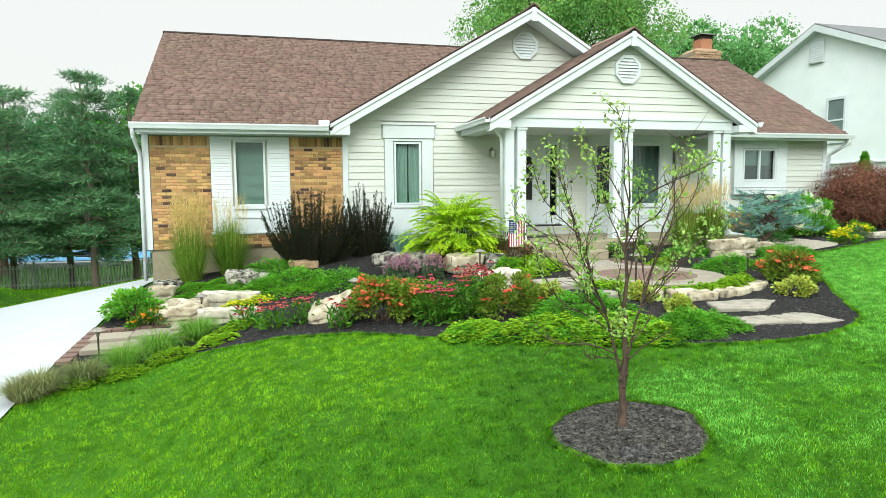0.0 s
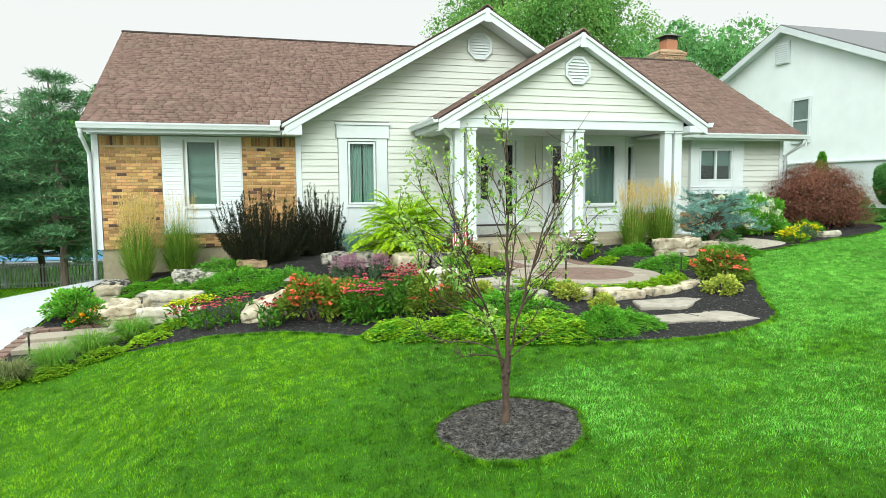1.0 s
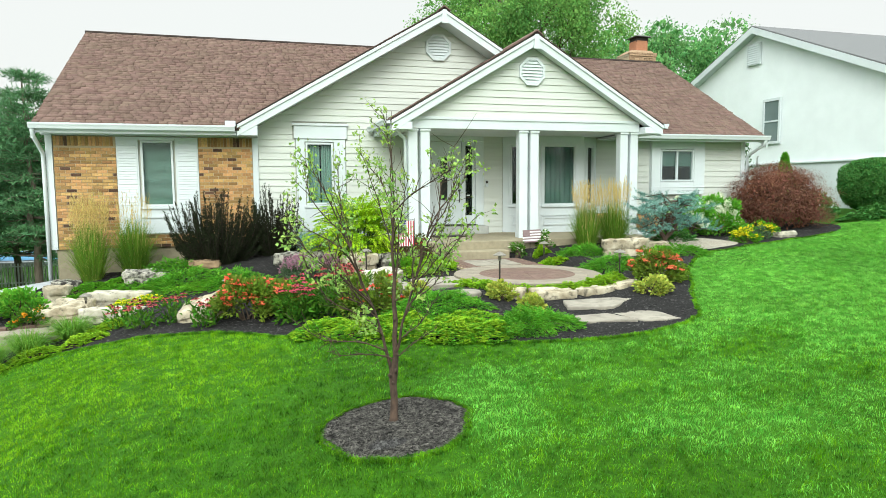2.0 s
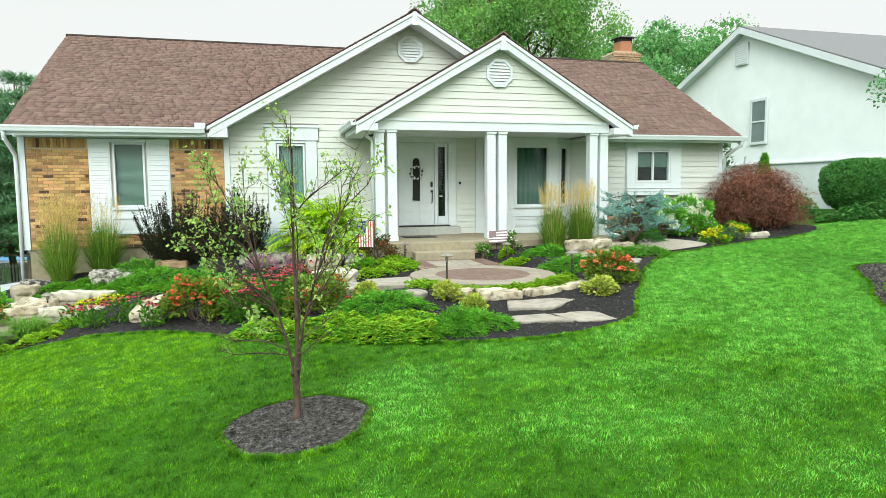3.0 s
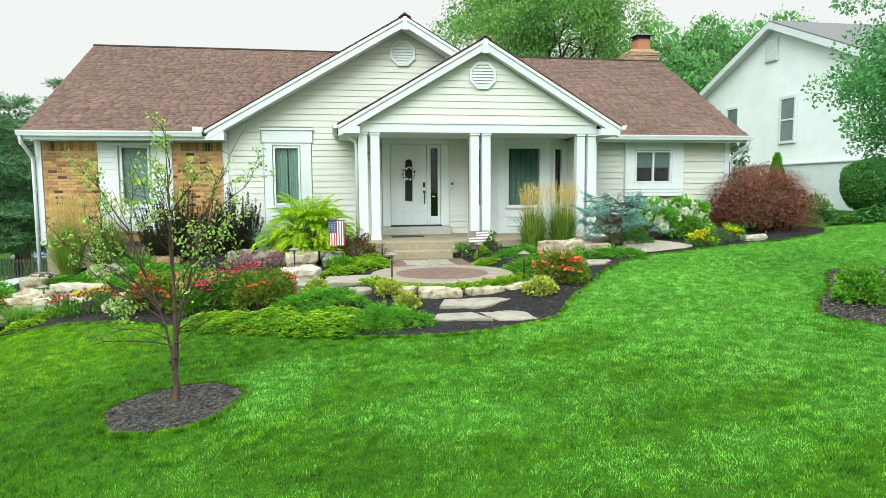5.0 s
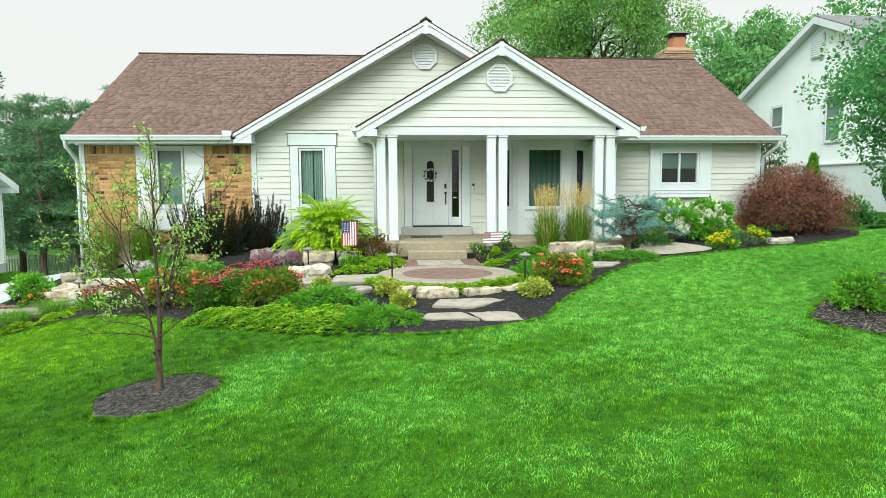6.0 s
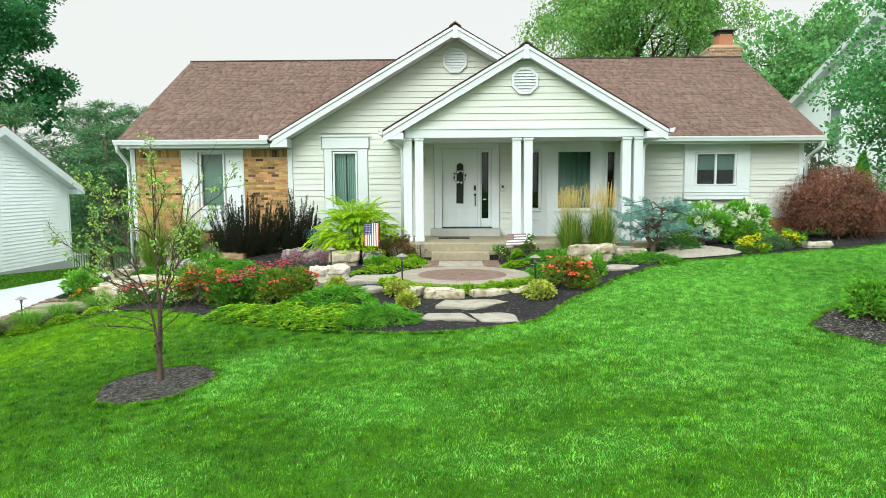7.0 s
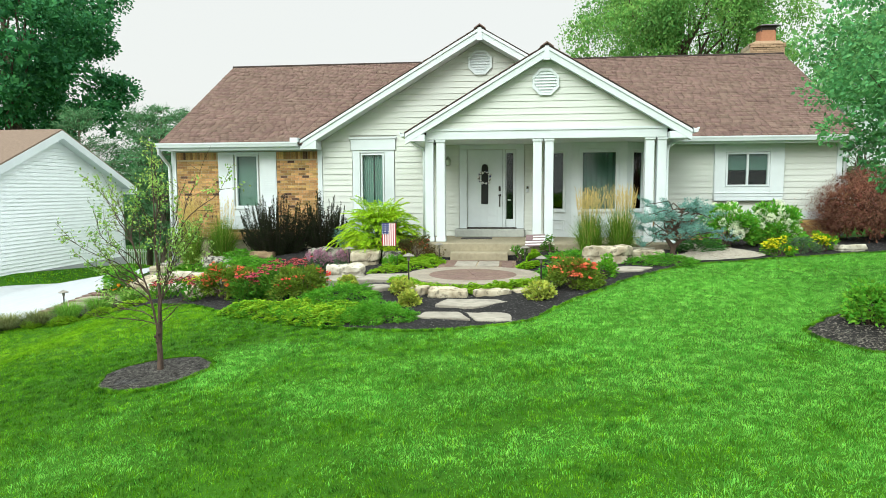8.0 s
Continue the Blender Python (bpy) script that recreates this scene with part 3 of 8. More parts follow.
part("downspout", downspout([(-2.62, 14.25, 3.62), (-2.62, 14.30, 3.45), (-2.60, 14.62, 3.22), (-2.585, 14.76, 3.10), (-2.585, 14.77, 2.9), (-2.585, 14.77, 0.42)]), house, "white downspout at the brick corner", WHITE, smooth_faces=True)
part("downspout", downspout([(4.52, 12.72, 3.66), (4.54, 12.74, 3.55), (4.66, 12.88, 3.44), (4.76, 12.99, 3.40), (4.79, 13.02, 3.30), (4.79, 13.02, 1.18)], 0.036), house, "white downspout beside the porch columns", WHITE, smooth_faces=True)
part("downspout", downspout([(10.82, 14.24, 3.62), (10.80, 14.1, 3.50), (10.62, 13.4, 3.46), (10.47, 13.08, 3.38), (10.44, 13.03, 3.25), (10.44, 13.03, 1.25), (10.46, 12.98, 1.20)]), house, "white downspout beside the porch columns", WHITE, smooth_faces=True)
ELBOW = [(10.45, 13.02, 1.30), (10.46, 12.98, 1.22), (10.49, 12.90, 1.17), (10.55, 12.78, 1.15), (10.62, 12.64, 1.13), (10.68, 12.54, 1.08)]
part("downspout_elbow", Geo().tube(ELBOW, [0.075, 0.085, 0.08, 0.088, 0.08, 0.085], 12), house, "fat white plastic drain elbow", WHITE, smooth_faces=True)
part("downspout", downspout([(15.30, 14.24, 3.62), (15.30, 14.30, 3.45), (15.22, 14.65, 3.25), (15.19, 14.8, 3.15), (15.19, 14.8, 1.2)]), house, "white downspout at the house corner", WHITE, smooth_faces=True)

# brick panels: mortar bed behind, then the single bricks
BRICK_H, BRICK_L, JOINT = 0.0575, 0.194, 0.0105


def brick_mesh(lx, lz, mat):
    return Geo().box(-lx / 2, lx / 2, -0.05, 0.02, -lz / 2, lz / 2).mesh("brick", mat, 0.004)


brick_cache = {}


def lay_brick(parent, x0, x1, z0, z1, y, dark, wobble, mat=None):
    key = (round(x1 - x0, 2), round(z1 - z0, 2), dark, mat)
    if key not in brick_cache:
        brick_cache[key] = brick_mesh(key[0], key[1], mat or (BRICK_DARK if dark else BRICK))
    ob = new("brick", brick_cache[key])
    ob.parent = parent
    ob.location = ((x0 + x1) / 2, y + wobble, (z0 + z1) / 2)


def brick_panel(x0, x1, z0, z1, seed, soldier=True):
    rng = random.Random(seed)
    wall = part("brick_panel", Geo().box(x0, x1, YF - 0.012, YF + 0.019, z0, z1), house, "tan brick panel with scattered dark bricks", MORTAR)
    top = z1 - (BRICK_L + JOINT if soldier else 0)
    row, z = 0, z0 + 0.004
    while z + BRICK_H < top + 0.01:
        x = x0 + 0.004 - (0.5 * (BRICK_L + JOINT) if row % 2 else 0)
        while x < x1 - 0.02:
            a, b = max(x, x0 + 0.004), min(x + BRICK_L, x1 - 0.004)
            if b - a > 0.03:
                lay_brick(wall, a, b, z, z + BRICK_H, YF + 0.026, rng.random() < 0.065, rng.uniform(-0.003, 0.003))
            x += BRICK_L + JOINT
        z += BRICK_H + JOINT
        row += 1
    if soldier:
        x = x0 + 0.004
        while x + BRICK_H < x1:
            lay_brick(wall, x, x + BRICK_H, top + 0.006, z1 - 0.003, YF + 0.026, rng.random() < 0.065, rng.uniform(-0.003, 0.003))
            x += BRICK_H + JOINT
    return wall


# windows
def curtain_mesh(x0, x1, y, z0, z1, folds, mat, depth=0.03):
    xs = np.linspace(x0, x1, folds * 6)
    ys = y + depth * np.sin(np.linspace(0, folds * 2 * math.pi, len(xs))) + 0.01 * np.sin(np.linspace(0, folds * 5.3, len(xs)))
    v = [(a, b, z) for z in (z0, z1) for a, b in zip(xs, ys)]
    n = len(xs)
    return np_mesh("curtain", v, [(i, i + 1, n + i + 1, n + i) for i in range(n - 1)], [mat], True)


def window(x0, x1, z0, z1, y=YF, frame=0.045, label="", parent=None, covering="curtain", mullion=False):
    """A window in an opening: frame, pane, and what hangs behind it."""
    win = part("window", Geo().box(x0 - 0.012, x1 + 0.012, y + 0.14, y + 0.16, z0 - 0.012, z0), parent or house, label, WHITE)
    g = Geo()
    g.box(x0, x0 + frame, y - 0.02, y + 0.10, z0, z1).box(x1 - frame, x1, y - 0.02, y + 0.10, z0, z1)
    g.box(x0 + frame, x1 - frame, y - 0.02, y + 0.10, z0, z0 + frame).box(x0 + frame, x1 - frame, y - 0.02, y + 0.10, z1 - frame, z1)
    if mullion:
        xm = (x0 + x1) / 2
        g.box(xm - 0.022, xm + 0.022, y - 0.015, y + 0.06, z0 + frame, z1 - frame)
    part("window_frame", g, win, mat=WHITE, bevel=0.004)
    pane = part("pane", Geo().box(x0 + frame, x1 - frame, y + 0.045, y + 0.05, z0 + frame, z1 - frame), win, "reflecting window glass", GLASS)
    pane.visible_shadow = False
    w = x1 - x0
    if covering == "curtain":
        part("curtain", curtain_mesh(x0 + 0.02, x0 + w * 0.52, y + 0.115, z0 + 0.0, z1 - 0.01, 5, CURTAIN), win, "hanging grey-green curtain")
        part("curtain", curtain_mesh(x1 - w * 0.44, x1 - 0.02, y + 0.115, z0 + 0.0, z1 - 0.01, 5, CURTAIN), win, "hanging grey-green curtain")
    elif covering == "blind":
        g = Geo()
        z = z0 + 0.03
        while z < z1 - 0.05:
            g.hexa([(x0 + 0.02, y + 0.085, z), (x1 - 0.02, y + 0.085, z), (x1 - 0.02, y + 0.087, z), (x0 + 0.02, y + 0.087, z), (x0 + 0.02, y + 0.100, z + 0.026), (x1 - 0.02, y + 0.100, z + 0.026), (x1 - 0.02, y + 0.102, z + 0.026), (x0 + 0.02, y + 0.102, z + 0.026)])
            z += 0.024
        part("blind", g, win, "closed grey slatted blind", BLIND)
    elif covering == "half":
        part("blind", Geo().box(x0 + 0.02, x1 - 0.02, y + 0.085, y + 0.09, z0 + (z1 - z0) * 0.48, z1 - 0.02), win, "grey-green roller shade drawn halfway", SHADE_DARK)
    return win


window(-0.72, -0.06, 1.96, 3.40, label="tall white-framed window between the brick panels", covering="blind")
g = Geo()
g.box(-1.2, -0.76, YF - 0.03, YF + 0.019, 1.36, 3.47)
g.box(-0.02, 0.46, YF - 0.03, YF + 0.019, 1.36, 3.47)
shutter_l = part("shutter", Geo().box(-1.2, -0.765, YF - 0.03, YF + 0.019, 1.36, 3.47), house, "white slatted panel beside the window", WHITE)
shutter_r = part("shutter", Geo().box(-0.015, 0.46, YF - 0.03, YF + 0.019, 1.36, 3.47), house, "white slatted panel beside the window", WHITE)
for sh, x0, x1 in ((shutter_l, -1.17, -0.80), (shutter_r, 0.02, 0.43)):
    z = 2.0
    while z < 3.4:
        part("slat", Geo().hexa([(x0, YF - 0.041, z), (x1, YF - 0.041, z), (x1, YF - 0.028, z), (x0, YF - 0.028, z), (x0, YF - 0.031, z + 0.05), (x1, YF - 0.031, z + 0.05), (x1, YF - 0.028, z + 0.05), (x0, YF - 0.028, z + 0.05)]), sh, mat=WHITE)
        z += 0.056
part("window_head", Geo().box(-0.762, -0.018, YF - 0.05, YF + 0.019, 3.402, 3.47), house, mat=WHITE, bevel=0.004)
part("window_sill", Geo().box(-0.762, -0.018, YF - 0.06, YF + 0.019, 1.90, 1.958), house, mat=WHITE, bevel=0.005)
part("apron_panel", Geo().box(-0.762, -0.018, YF - 0.022, YF + 0.019, 1.36, 1.898), house, mat=WHITE)
part("apron_rail", Geo().box(-1.22, 0.48, YF - 0.05, YF - 0.031, 1.36, 1.42).box(-0.762, -0.018, YF - 0.045, YF - 0.023, 1.70, 1.75), house, mat=WHITE, bevel=0.004)

window(2.82, 3.46, 1.95, 3.40, label="tall white-framed window with hanging curtains", covering="curtain")
g = Geo().box(2.60, 2.80, YF - 0.04, YF + 0.019, 1.25, 3.48).box(3.48, 3.74, YF - 0.04, YF + 0.019, 1.25, 3.48).box(2.80, 3.48, YF - 0.035, YF + 0.019, 1.25, 1.93).box(2.80, 3.48, YF - 0.04, YF + 0.019, 3.42, 3.48)
part("window_casing", g, house, "broad white casing", WHITE, 0.004)
g = Geo().box(2.56, 3.78, YF - 0.07, YF + 0.019, 3.484, 3.78).box(2.52, 3.82, YF - 0.10, YF + 0.019, 3.782, 3.84)
part("window_head", g, house, "boxed white head over the window", WHITE, 0.006)
part("window_sill", Geo().box(2.76, 3.52, YF - 0.07, YF - 0.036, 1.88, 1.94), house, mat=WHITE, bevel=0.004)

# box window of the wing
window(12.30, 13.36, 2.46, 3.32, y=14.74, label="white sliding window set in a projecting white box", covering="half", mullion=True)
g = Geo().box(12.02, 12.29, 14.72, YF + 0.019, 2.20, 3.56).box(13.37, 13.71, 14.72, YF + 0.019, 2.20, 3.56).box(12.29, 13.37, 14.72, YF + 0.019, 3.33, 3.56).box(12.29, 13.37, 14.72, YF + 0.019, 2.20, 2.45)
part("window_box", g, house, "projecting white window surround", WHITE, 0.006)
part("window_box_sill", Geo().box(12.03, 13.70, 14.73, YF + 0.019, 2.10, 2.198).box(12.0, 13.73, 14.705, 14.719, 2.285, 2.31), house, mat=WHITE, bevel=0.005)

# round louvred vents
def vent(cx, cz, y, r):
    v = part("gable_vent", Geo().prism([(cx + r * 0.84 * math.cos(a), y - 0.012, cz + r * 0.84 * math.sin(a)) for a in np.linspace(math.pi / 8, 2 * math.pi + math.pi / 8, 8, endpoint=False)],
                                       [(cx + r * 0.84 * math.cos(a), y - 0.030, cz + r * 0.84 * math.sin(a)) for a in np.linspace(math.pi / 8, 2 * math.pi + math.pi / 8, 8, endpoint=False)]), house, "eight-sided white louvred gable vent", WHITE)
    n = 8
    ring = Geo()
    out = [(cx + r * math.cos(2 * math.pi * (k + 0.5) / n), cz + r * math.sin(2 * math.pi * (k + 0.5) / n)) for k in range(n)]
    inn = [(cx + r * 0.82 * math.cos(2 * math.pi * (k + 0.5) / n), cz + r * 0.82 * math.sin(2 * math.pi * (k + 0.5) / n)) for k in range(n)]
    verts = [(a, y - 0.06, b) for a, b in out] + [(a, y - 0.06, b) for a, b in inn] + [(a, y, b) for a, b in out] + [(a, y, b) for a, b in inn]
    faces = []
    for k in range(n):
        j = (k + 1) % n
        faces += [(k, j, n + j, n + k), (k, 2 * n + k, 2 * n + j, j), (n + k, n + j, 3 * n + j, 3 * n + k)]
    ring.add(verts, faces)
    part("vent_ring", ring, v, mat=WHITE)
    z = -0.74 * r
    while z < 0.74 * r:
        w = min(0.76 * r, 0.82 * r * 1.31 - abs(z) * 0.98 - 0.02)
        part("louvre", Geo().hexa([(cx - w, y - 0.058, cz + z), (cx + w, y - 0.058, cz + z), (cx + w, y - 0.05, cz + z), (cx - w, y - 0.05, cz + z), (cx - w, y - 0.034, cz + z + 0.045), (cx + w, y - 0.034, cz + z + 0.045), (cx + w, y - 0.031, cz + z + 0.045), (cx - w, y - 0.031, cz + z + 0.045)]), v, mat=WHITE)
        z += 0.068


vent(6.05, 5.72, YF - 0.015, 0.335)
vent(7.645, 4.87, PORCH_Y - 0.125, 0.325)

# porch
part("porch_slab", Geo().box(4.55, 10.62, 12.36, YF + 0.02, 0.3, FLOOR), house, "bare concrete porch floor", CONCRETE, 0.015)
part("porch_step", Geo().box(5.5, 6.80, 12.02, 12.355, 0.5, 1.0), house, "concrete porch step", CONCRETE, 0.015)
part("porch_ceiling", Geo().box(4.75, 10.5, PORCH_Y + 0.12, YF - 0.03, 3.60, 3.63), house, mat=WHITE)
part("porch_beam", Geo().box(4.87, 10.39, PORCH_Y - 0.145, PORCH_Y + 0.12, 3.59, 3.83).box(4.87, 10.39, PORCH_Y - 0.17, PORCH_Y - 0.143, 3.78, 3.84), house, "white porch beam", WHITE, 0.005)
part("side_beam", Geo().box(4.87, 5.05, PORCH_Y + 0.12, YF - 0.03, 3.60, 3.80).box(10.2, 10.38, PORCH_Y + 0.12, YF - 0.03, 3.60, 3.80), house, mat=WHITE)
porch_gable = part("porch_gable", Geo().prism([(4.9, PORCH_Y - 0.10, 3.84), (10.36, PORCH_Y - 0.10, 3.84), (PX0, PORCH_Y - 0.10, PZ0 - 0.25)], [(4.9, PORCH_Y + 0.0, 3.84), (10.36, PORCH_Y + 0.0, 3.84), (PX0, PORCH_Y + 0.0, PZ0 - 0.25)]), house, mat=SHEATH)
siding(porch_gable, [(4.8, 10.5)], PORCH_Y - 0.11, 3.842, 5.42, left=lambda z: PX0 - (PZ0 - 0.27 - z) / P_PITCH, right=lambda z: PX0 + (PZ0 - 0.27 - z) / P_PITCH)
for cx in (5.065, 7.61, 10.16):
    for dx in (-0.135, 0.135):
        x = cx + dx
        col = part("porch_column", Geo().box(x - 0.10, x + 0.10, PORCH_Y - 0.10, PORCH_Y + 0.10, FLOOR, 3.59), house, "square white porch column", WHITE, 0.006)
        part("column_base", Geo().box(x - 0.115, x + 0.115, PORCH_Y - 0.115, PORCH_Y + 0.115, FLOOR, FLOOR + 0.11), col, mat=WHITE, bevel=0.006)
        part("column_cap", Geo().box(x - 0.118, x + 0.118, PORCH_Y - 0.128, PORCH_Y + 0.118, 3.535, 3.588), col, mat=WHITE, bevel=0.006)

# front door with sidelight
part("door_platform", Geo().box(5.40, 7.22, 14.45, YF - 0.03, FLOOR, 1.375), house, "grey painted step below the door", material("grey_step", (0.42, 0.43, 0.40), (0.36, 0.37, 0.35), scale=14, rough=0.8, stain=0.1), 0.01)
part("threshold", Geo().box(5.70, 7.02, 14.72, YF + 0.1, 1.376, 1.41), house, "dark door threshold", METAL_DARK, 0.006)
g = Geo().box(5.50, 5.70, YF - 0.05, YF + 0.018, 1.38, 3.47).box(7.0, 7.21, YF - 0.05, YF + 0.018, 1.38, 3.47).box(5.50, 7.21, YF - 0.05, YF + 0.018, 3.472, 3.62).box(6.645, 6.715, YF - 0.03, YF + 0.06, 1.41, 3.47)
part("door_casing", g, house, "white door casing", WHITE, 0.006)
door = part("front_door", Geo().box(5.71, 6.075, YF, YF + 0.045, 1.412, 3.465).box(6.275, 6.64, YF, YF + 0.045, 1.412, 3.465).box(6.075, 6.275, YF, YF + 0.045, 1.412, 2.02).box(6.075, 6.275, YF, YF + 0.045, 3.0, 3.465), house, "white panelled front door with a narrow arched glass", WHITE, 0.003)
arch = [(6.175 + 0.1 * math.cos(a), 3.0 + 0.1 * math.sin(a)) for a in np.linspace(0, math.pi, 13)]
ring = [(6.075, 2.02), (6.275, 2.02)] + arch
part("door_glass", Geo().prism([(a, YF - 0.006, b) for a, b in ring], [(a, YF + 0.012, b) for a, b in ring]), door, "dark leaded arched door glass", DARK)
bead = [(6.075, YF - 0.008, 2.02)] + [(6.275, YF - 0.008, 2.02)] + [(a, YF - 0.008, b) for a, b in arch] + [(6.075, YF - 0.008, 2.02)]
part("glass_bead", Geo().tube(bead, 0.014, 6), door, mat=WHITE)
for zc in (1.62, 1.84):
    for x0 in (5.83, 6.25):
        part("door_panel", Geo().box(x0, x0 + 0.26, YF - 0.004, YF + 0.002, zc - 0.085, zc + 0.085), door, mat=WHITE, bevel=0.0035)
part("door_lock", Geo().box(6.54, 6.595, YF - 0.035, YF + 0.001, 2.37, 2.50), door, "dark electronic keypad lock", METAL_DARK, 0.008)
part("door_handle", Geo().tube([(6.57, YF - 0.005, 2.27), (6.57, YF - 0.06, 2.26), (6.57, YF - 0.065, 2.12), (6.57, YF - 0.05, 2.0), (6.57, YF - 0.005, 1.96)], 0.013, 8).lathe(6.57, YF - 0.03, [(0.03, 2.235), (0.034, 2.26), (0.03, 2.285)], 12), door, "dark pull handle", METAL_DARK, smooth_faces=True)
g = Geo().box(6.72, 6.745, YF, YF + 0.05, 1.41, 3.465).box(6.925, 6.99, YF, YF + 0.05, 1.41, 3.465).box(6.745, 6.925, YF, YF + 0.05, 1.41, 1.63).box(6.745, 6.925, YF, YF + 0.05, 3.37, 3.465)
sidelight = part("sidelight", g, house, "narrow sidelight beside the door", WHITE, 0.004)
pane = part("pane", Geo().box(6.745, 6.925, YF + 0.02, YF + 0.025, 1.63, 3.37), sidelight, "dark sidelight glass", GLASS)
pane.visible_shadow = False
part("mail_slot_note", Geo().box(6.78, 6.86, YF + 0.012, YF + 0.019, 2.12, 2.15), sidelight, "small pale sticker", WHITE)

# bay under the porch
BAY = [(7.74, YF), (8.40, 14.36), (9.78, 14.36), (10.40, YF)]
bay = part("bay_window", Geo().prism([(a, b, FLOOR) for a, b in BAY + [(10.4, YF + 0.1), (7.74, YF + 0.1)]], [(a, b, FLOOR + 0.12) for a, b in BAY + [(10.4, YF + 0.1), (7.74, YF + 0.1)]]), house, "white three-sided bay window under the porch", WHITE)
part("bay_head", Geo().prism([(a, b, 3.44) for a, b in BAY + [(10.4, YF + 0.1), (7.74, YF + 0.1)]], [(a, b, 3.6) for a, b in BAY + [(10.4, YF + 0.1), (7.74, YF + 0.1)]]), bay, mat=WHITE)


def bay_side(p, q, margin):
    """One side of the bay: posts, panel, sill, pane and curtain."""
    (x0, y0), (x1, y1) = p, q
    length = math.hypot(x1 - x0, y1 - y0)
    ux, uy = (x1 - x0) / length, (y1 - y0) / length
    nx, ny = uy, -ux

    def slab(s0, s1, z0, z1, d0, d1):
        c = [(s0, d0), (s1, d0), (s1, d1), (s0, d1)]
        ring = [(x0 + ux * s + nx * d, y0 + uy * s + ny * d) for s, d in c]
        return [(a, b, z0) for a, b in ring] + [(a, b, z1) for a, b in ring]
    g = Geo()
    g.hexa(slab(0, margin, 1.3, 3.44, -0.1, 0.0)).hexa(slab(length - margin, length, 1.3, 3.44, -0.1, 0.0))
    g.hexa(slab(margin, length - margin, 1.3, 1.86, -0.1, -0.01)).hexa(slab(margin, length - margin, 3.37, 3.44, -0.1, 0.0))
    part("bay_wall", g, bay, mat=WHITE)
    part("bay_sill", Geo().hexa(slab(margin - 0.06, length - margin + 0.06, 1.82, 1.88, 0.0, 0.045)).hexa(slab(margin - 0.06, length - margin + 0.06, 1.60, 1.63, 0.0, 0.02)), bay, mat=WHITE, bevel=0.004)
    f = Geo()
    for a, b, c, d in ((margin, margin + 0.03, 1.88, 3.37), (length - margin - 0.03, length - margin, 1.88, 3.37), (margin + 0.03, length - margin - 0.03, 1.88, 1.91), (margin + 0.03, length - margin - 0.03, 3.34, 3.37)):
        f.hexa(slab(a, b, c, d, -0.06, 0.01))
    part("window_frame", f, bay, mat=WHITE, bevel=0.003)
    for a, b, c, d in ((margin - 0.06, margin - 0.005, 1.90, 3.40), (length - margin + 0.005, length - margin + 0.06, 1.90, 3.40), (margin - 0.06, length - margin + 0.06, 3.402, 3.438)):
        part("casing", Geo().hexa(slab(a, b, c, d, 0.0, 0.022)), bay, mat=WHITE, bevel=0.004)
    for a, b, c, d in ((margin, margin + 0.05, 1.36, 1.58), (length - margin - 0.05, length - margin, 1.36, 1.58), (margin + 0.051, length - margin - 0.051, 1.535, 1.58), (margin + 0.051, length - margin - 0.051, 1.36, 1.405)):
        part("panel_moulding", Geo().hexa(slab(a, b, c, d, -0.01, 0.014)), bay, mat=WHITE, bevel=0.004)
    glass = part("pane", Geo().hexa(slab(margin + 0.03, length - margin - 0.03, 1.91, 3.34, -0.04, -0.035)), bay, "bay window glass", GLASS)
    glass.visible_shadow = False


bay_side(BAY[0], BAY[1], 0.22)
bay_side(BAY[1], BAY[2], 0.25)
bay_side(BAY[2], BAY[3], 0.20)
part("curtain", curtain_mesh(8.5, 9.72, 14.50, 1.7, 3.43, 9, SHEER), bay, "closed grey sheer curtain")
part("curtain", curtain_mesh(9.86, 10.32, 14.90, 1.7, 3.43, 4, CURTAIN), bay, "hanging grey-green curtain")

# chimney
chimney = part("chimney", Geo().box(14.66, 15.74, 20.2, 21.0, 5.6, 6.98), house, "tan brick chimney with a corbelled crown and one flue", MORTAR)
for zi in range(17):
    z = 6.05 + zi * 0.068
    over = 0.03 if z > 6.94 else 0.0
    for k in range(7):
        x = 14.66 + k * 0.2045 - (0.1 if zi % 2 else 0)
        a, b = max(x, 14.66 - over), min(x + 0.194, 15.74 + over)
        if b - a > 0.04 and z < 7.08:
            lay_brick(chimney, a, b, z, z + BRICK_H, 20.2 - over, False, 0.012, BRICK_PALE)
part("chimney_cap", Geo().box(14.645, 15.755, 20.215, 21.02, 6.98, 7.09), chimney, mat=CONCRETE)
part("chimney_shoulder", Geo().hexa([(14.64, 20.19, 7.092), (15.76, 20.19, 7.092), (15.76, 21.02, 7.092), (14.64, 21.02, 7.092), (14.86, 20.32, 7.24), (15.64, 20.32, 7.24), (15.64, 20.9, 7.24), (14.86, 20.9, 7.24)]), chimney, "sloping tan mortar crown", BRICK_PALE)
cx, yb, hw, top = 15.29, 20.60, 0.24, 7.60
flue = part("flue", Geo().box(cx - hw, cx + hw, yb - hw, yb + hw, 7.18, top), chimney, "terracotta flue liner", TERRA, 0.02)
part("flue_cap", Geo().box(cx - hw + 0.02, cx + hw - 0.02, yb - hw + 0.02, yb + hw - 0.02, top + 0.001, top + 0.12), flue, "dark metal spark screen", METAL_DARK)
for px in (cx - hw + 0.02, cx + hw - 0.02):
    part("hood_leg", Geo().box(px - 0.015, px + 0.015, yb - hw - 0.004, yb - hw + 0.012, top - 0.06, top + 0.125), flue, mat=METAL_DARK)
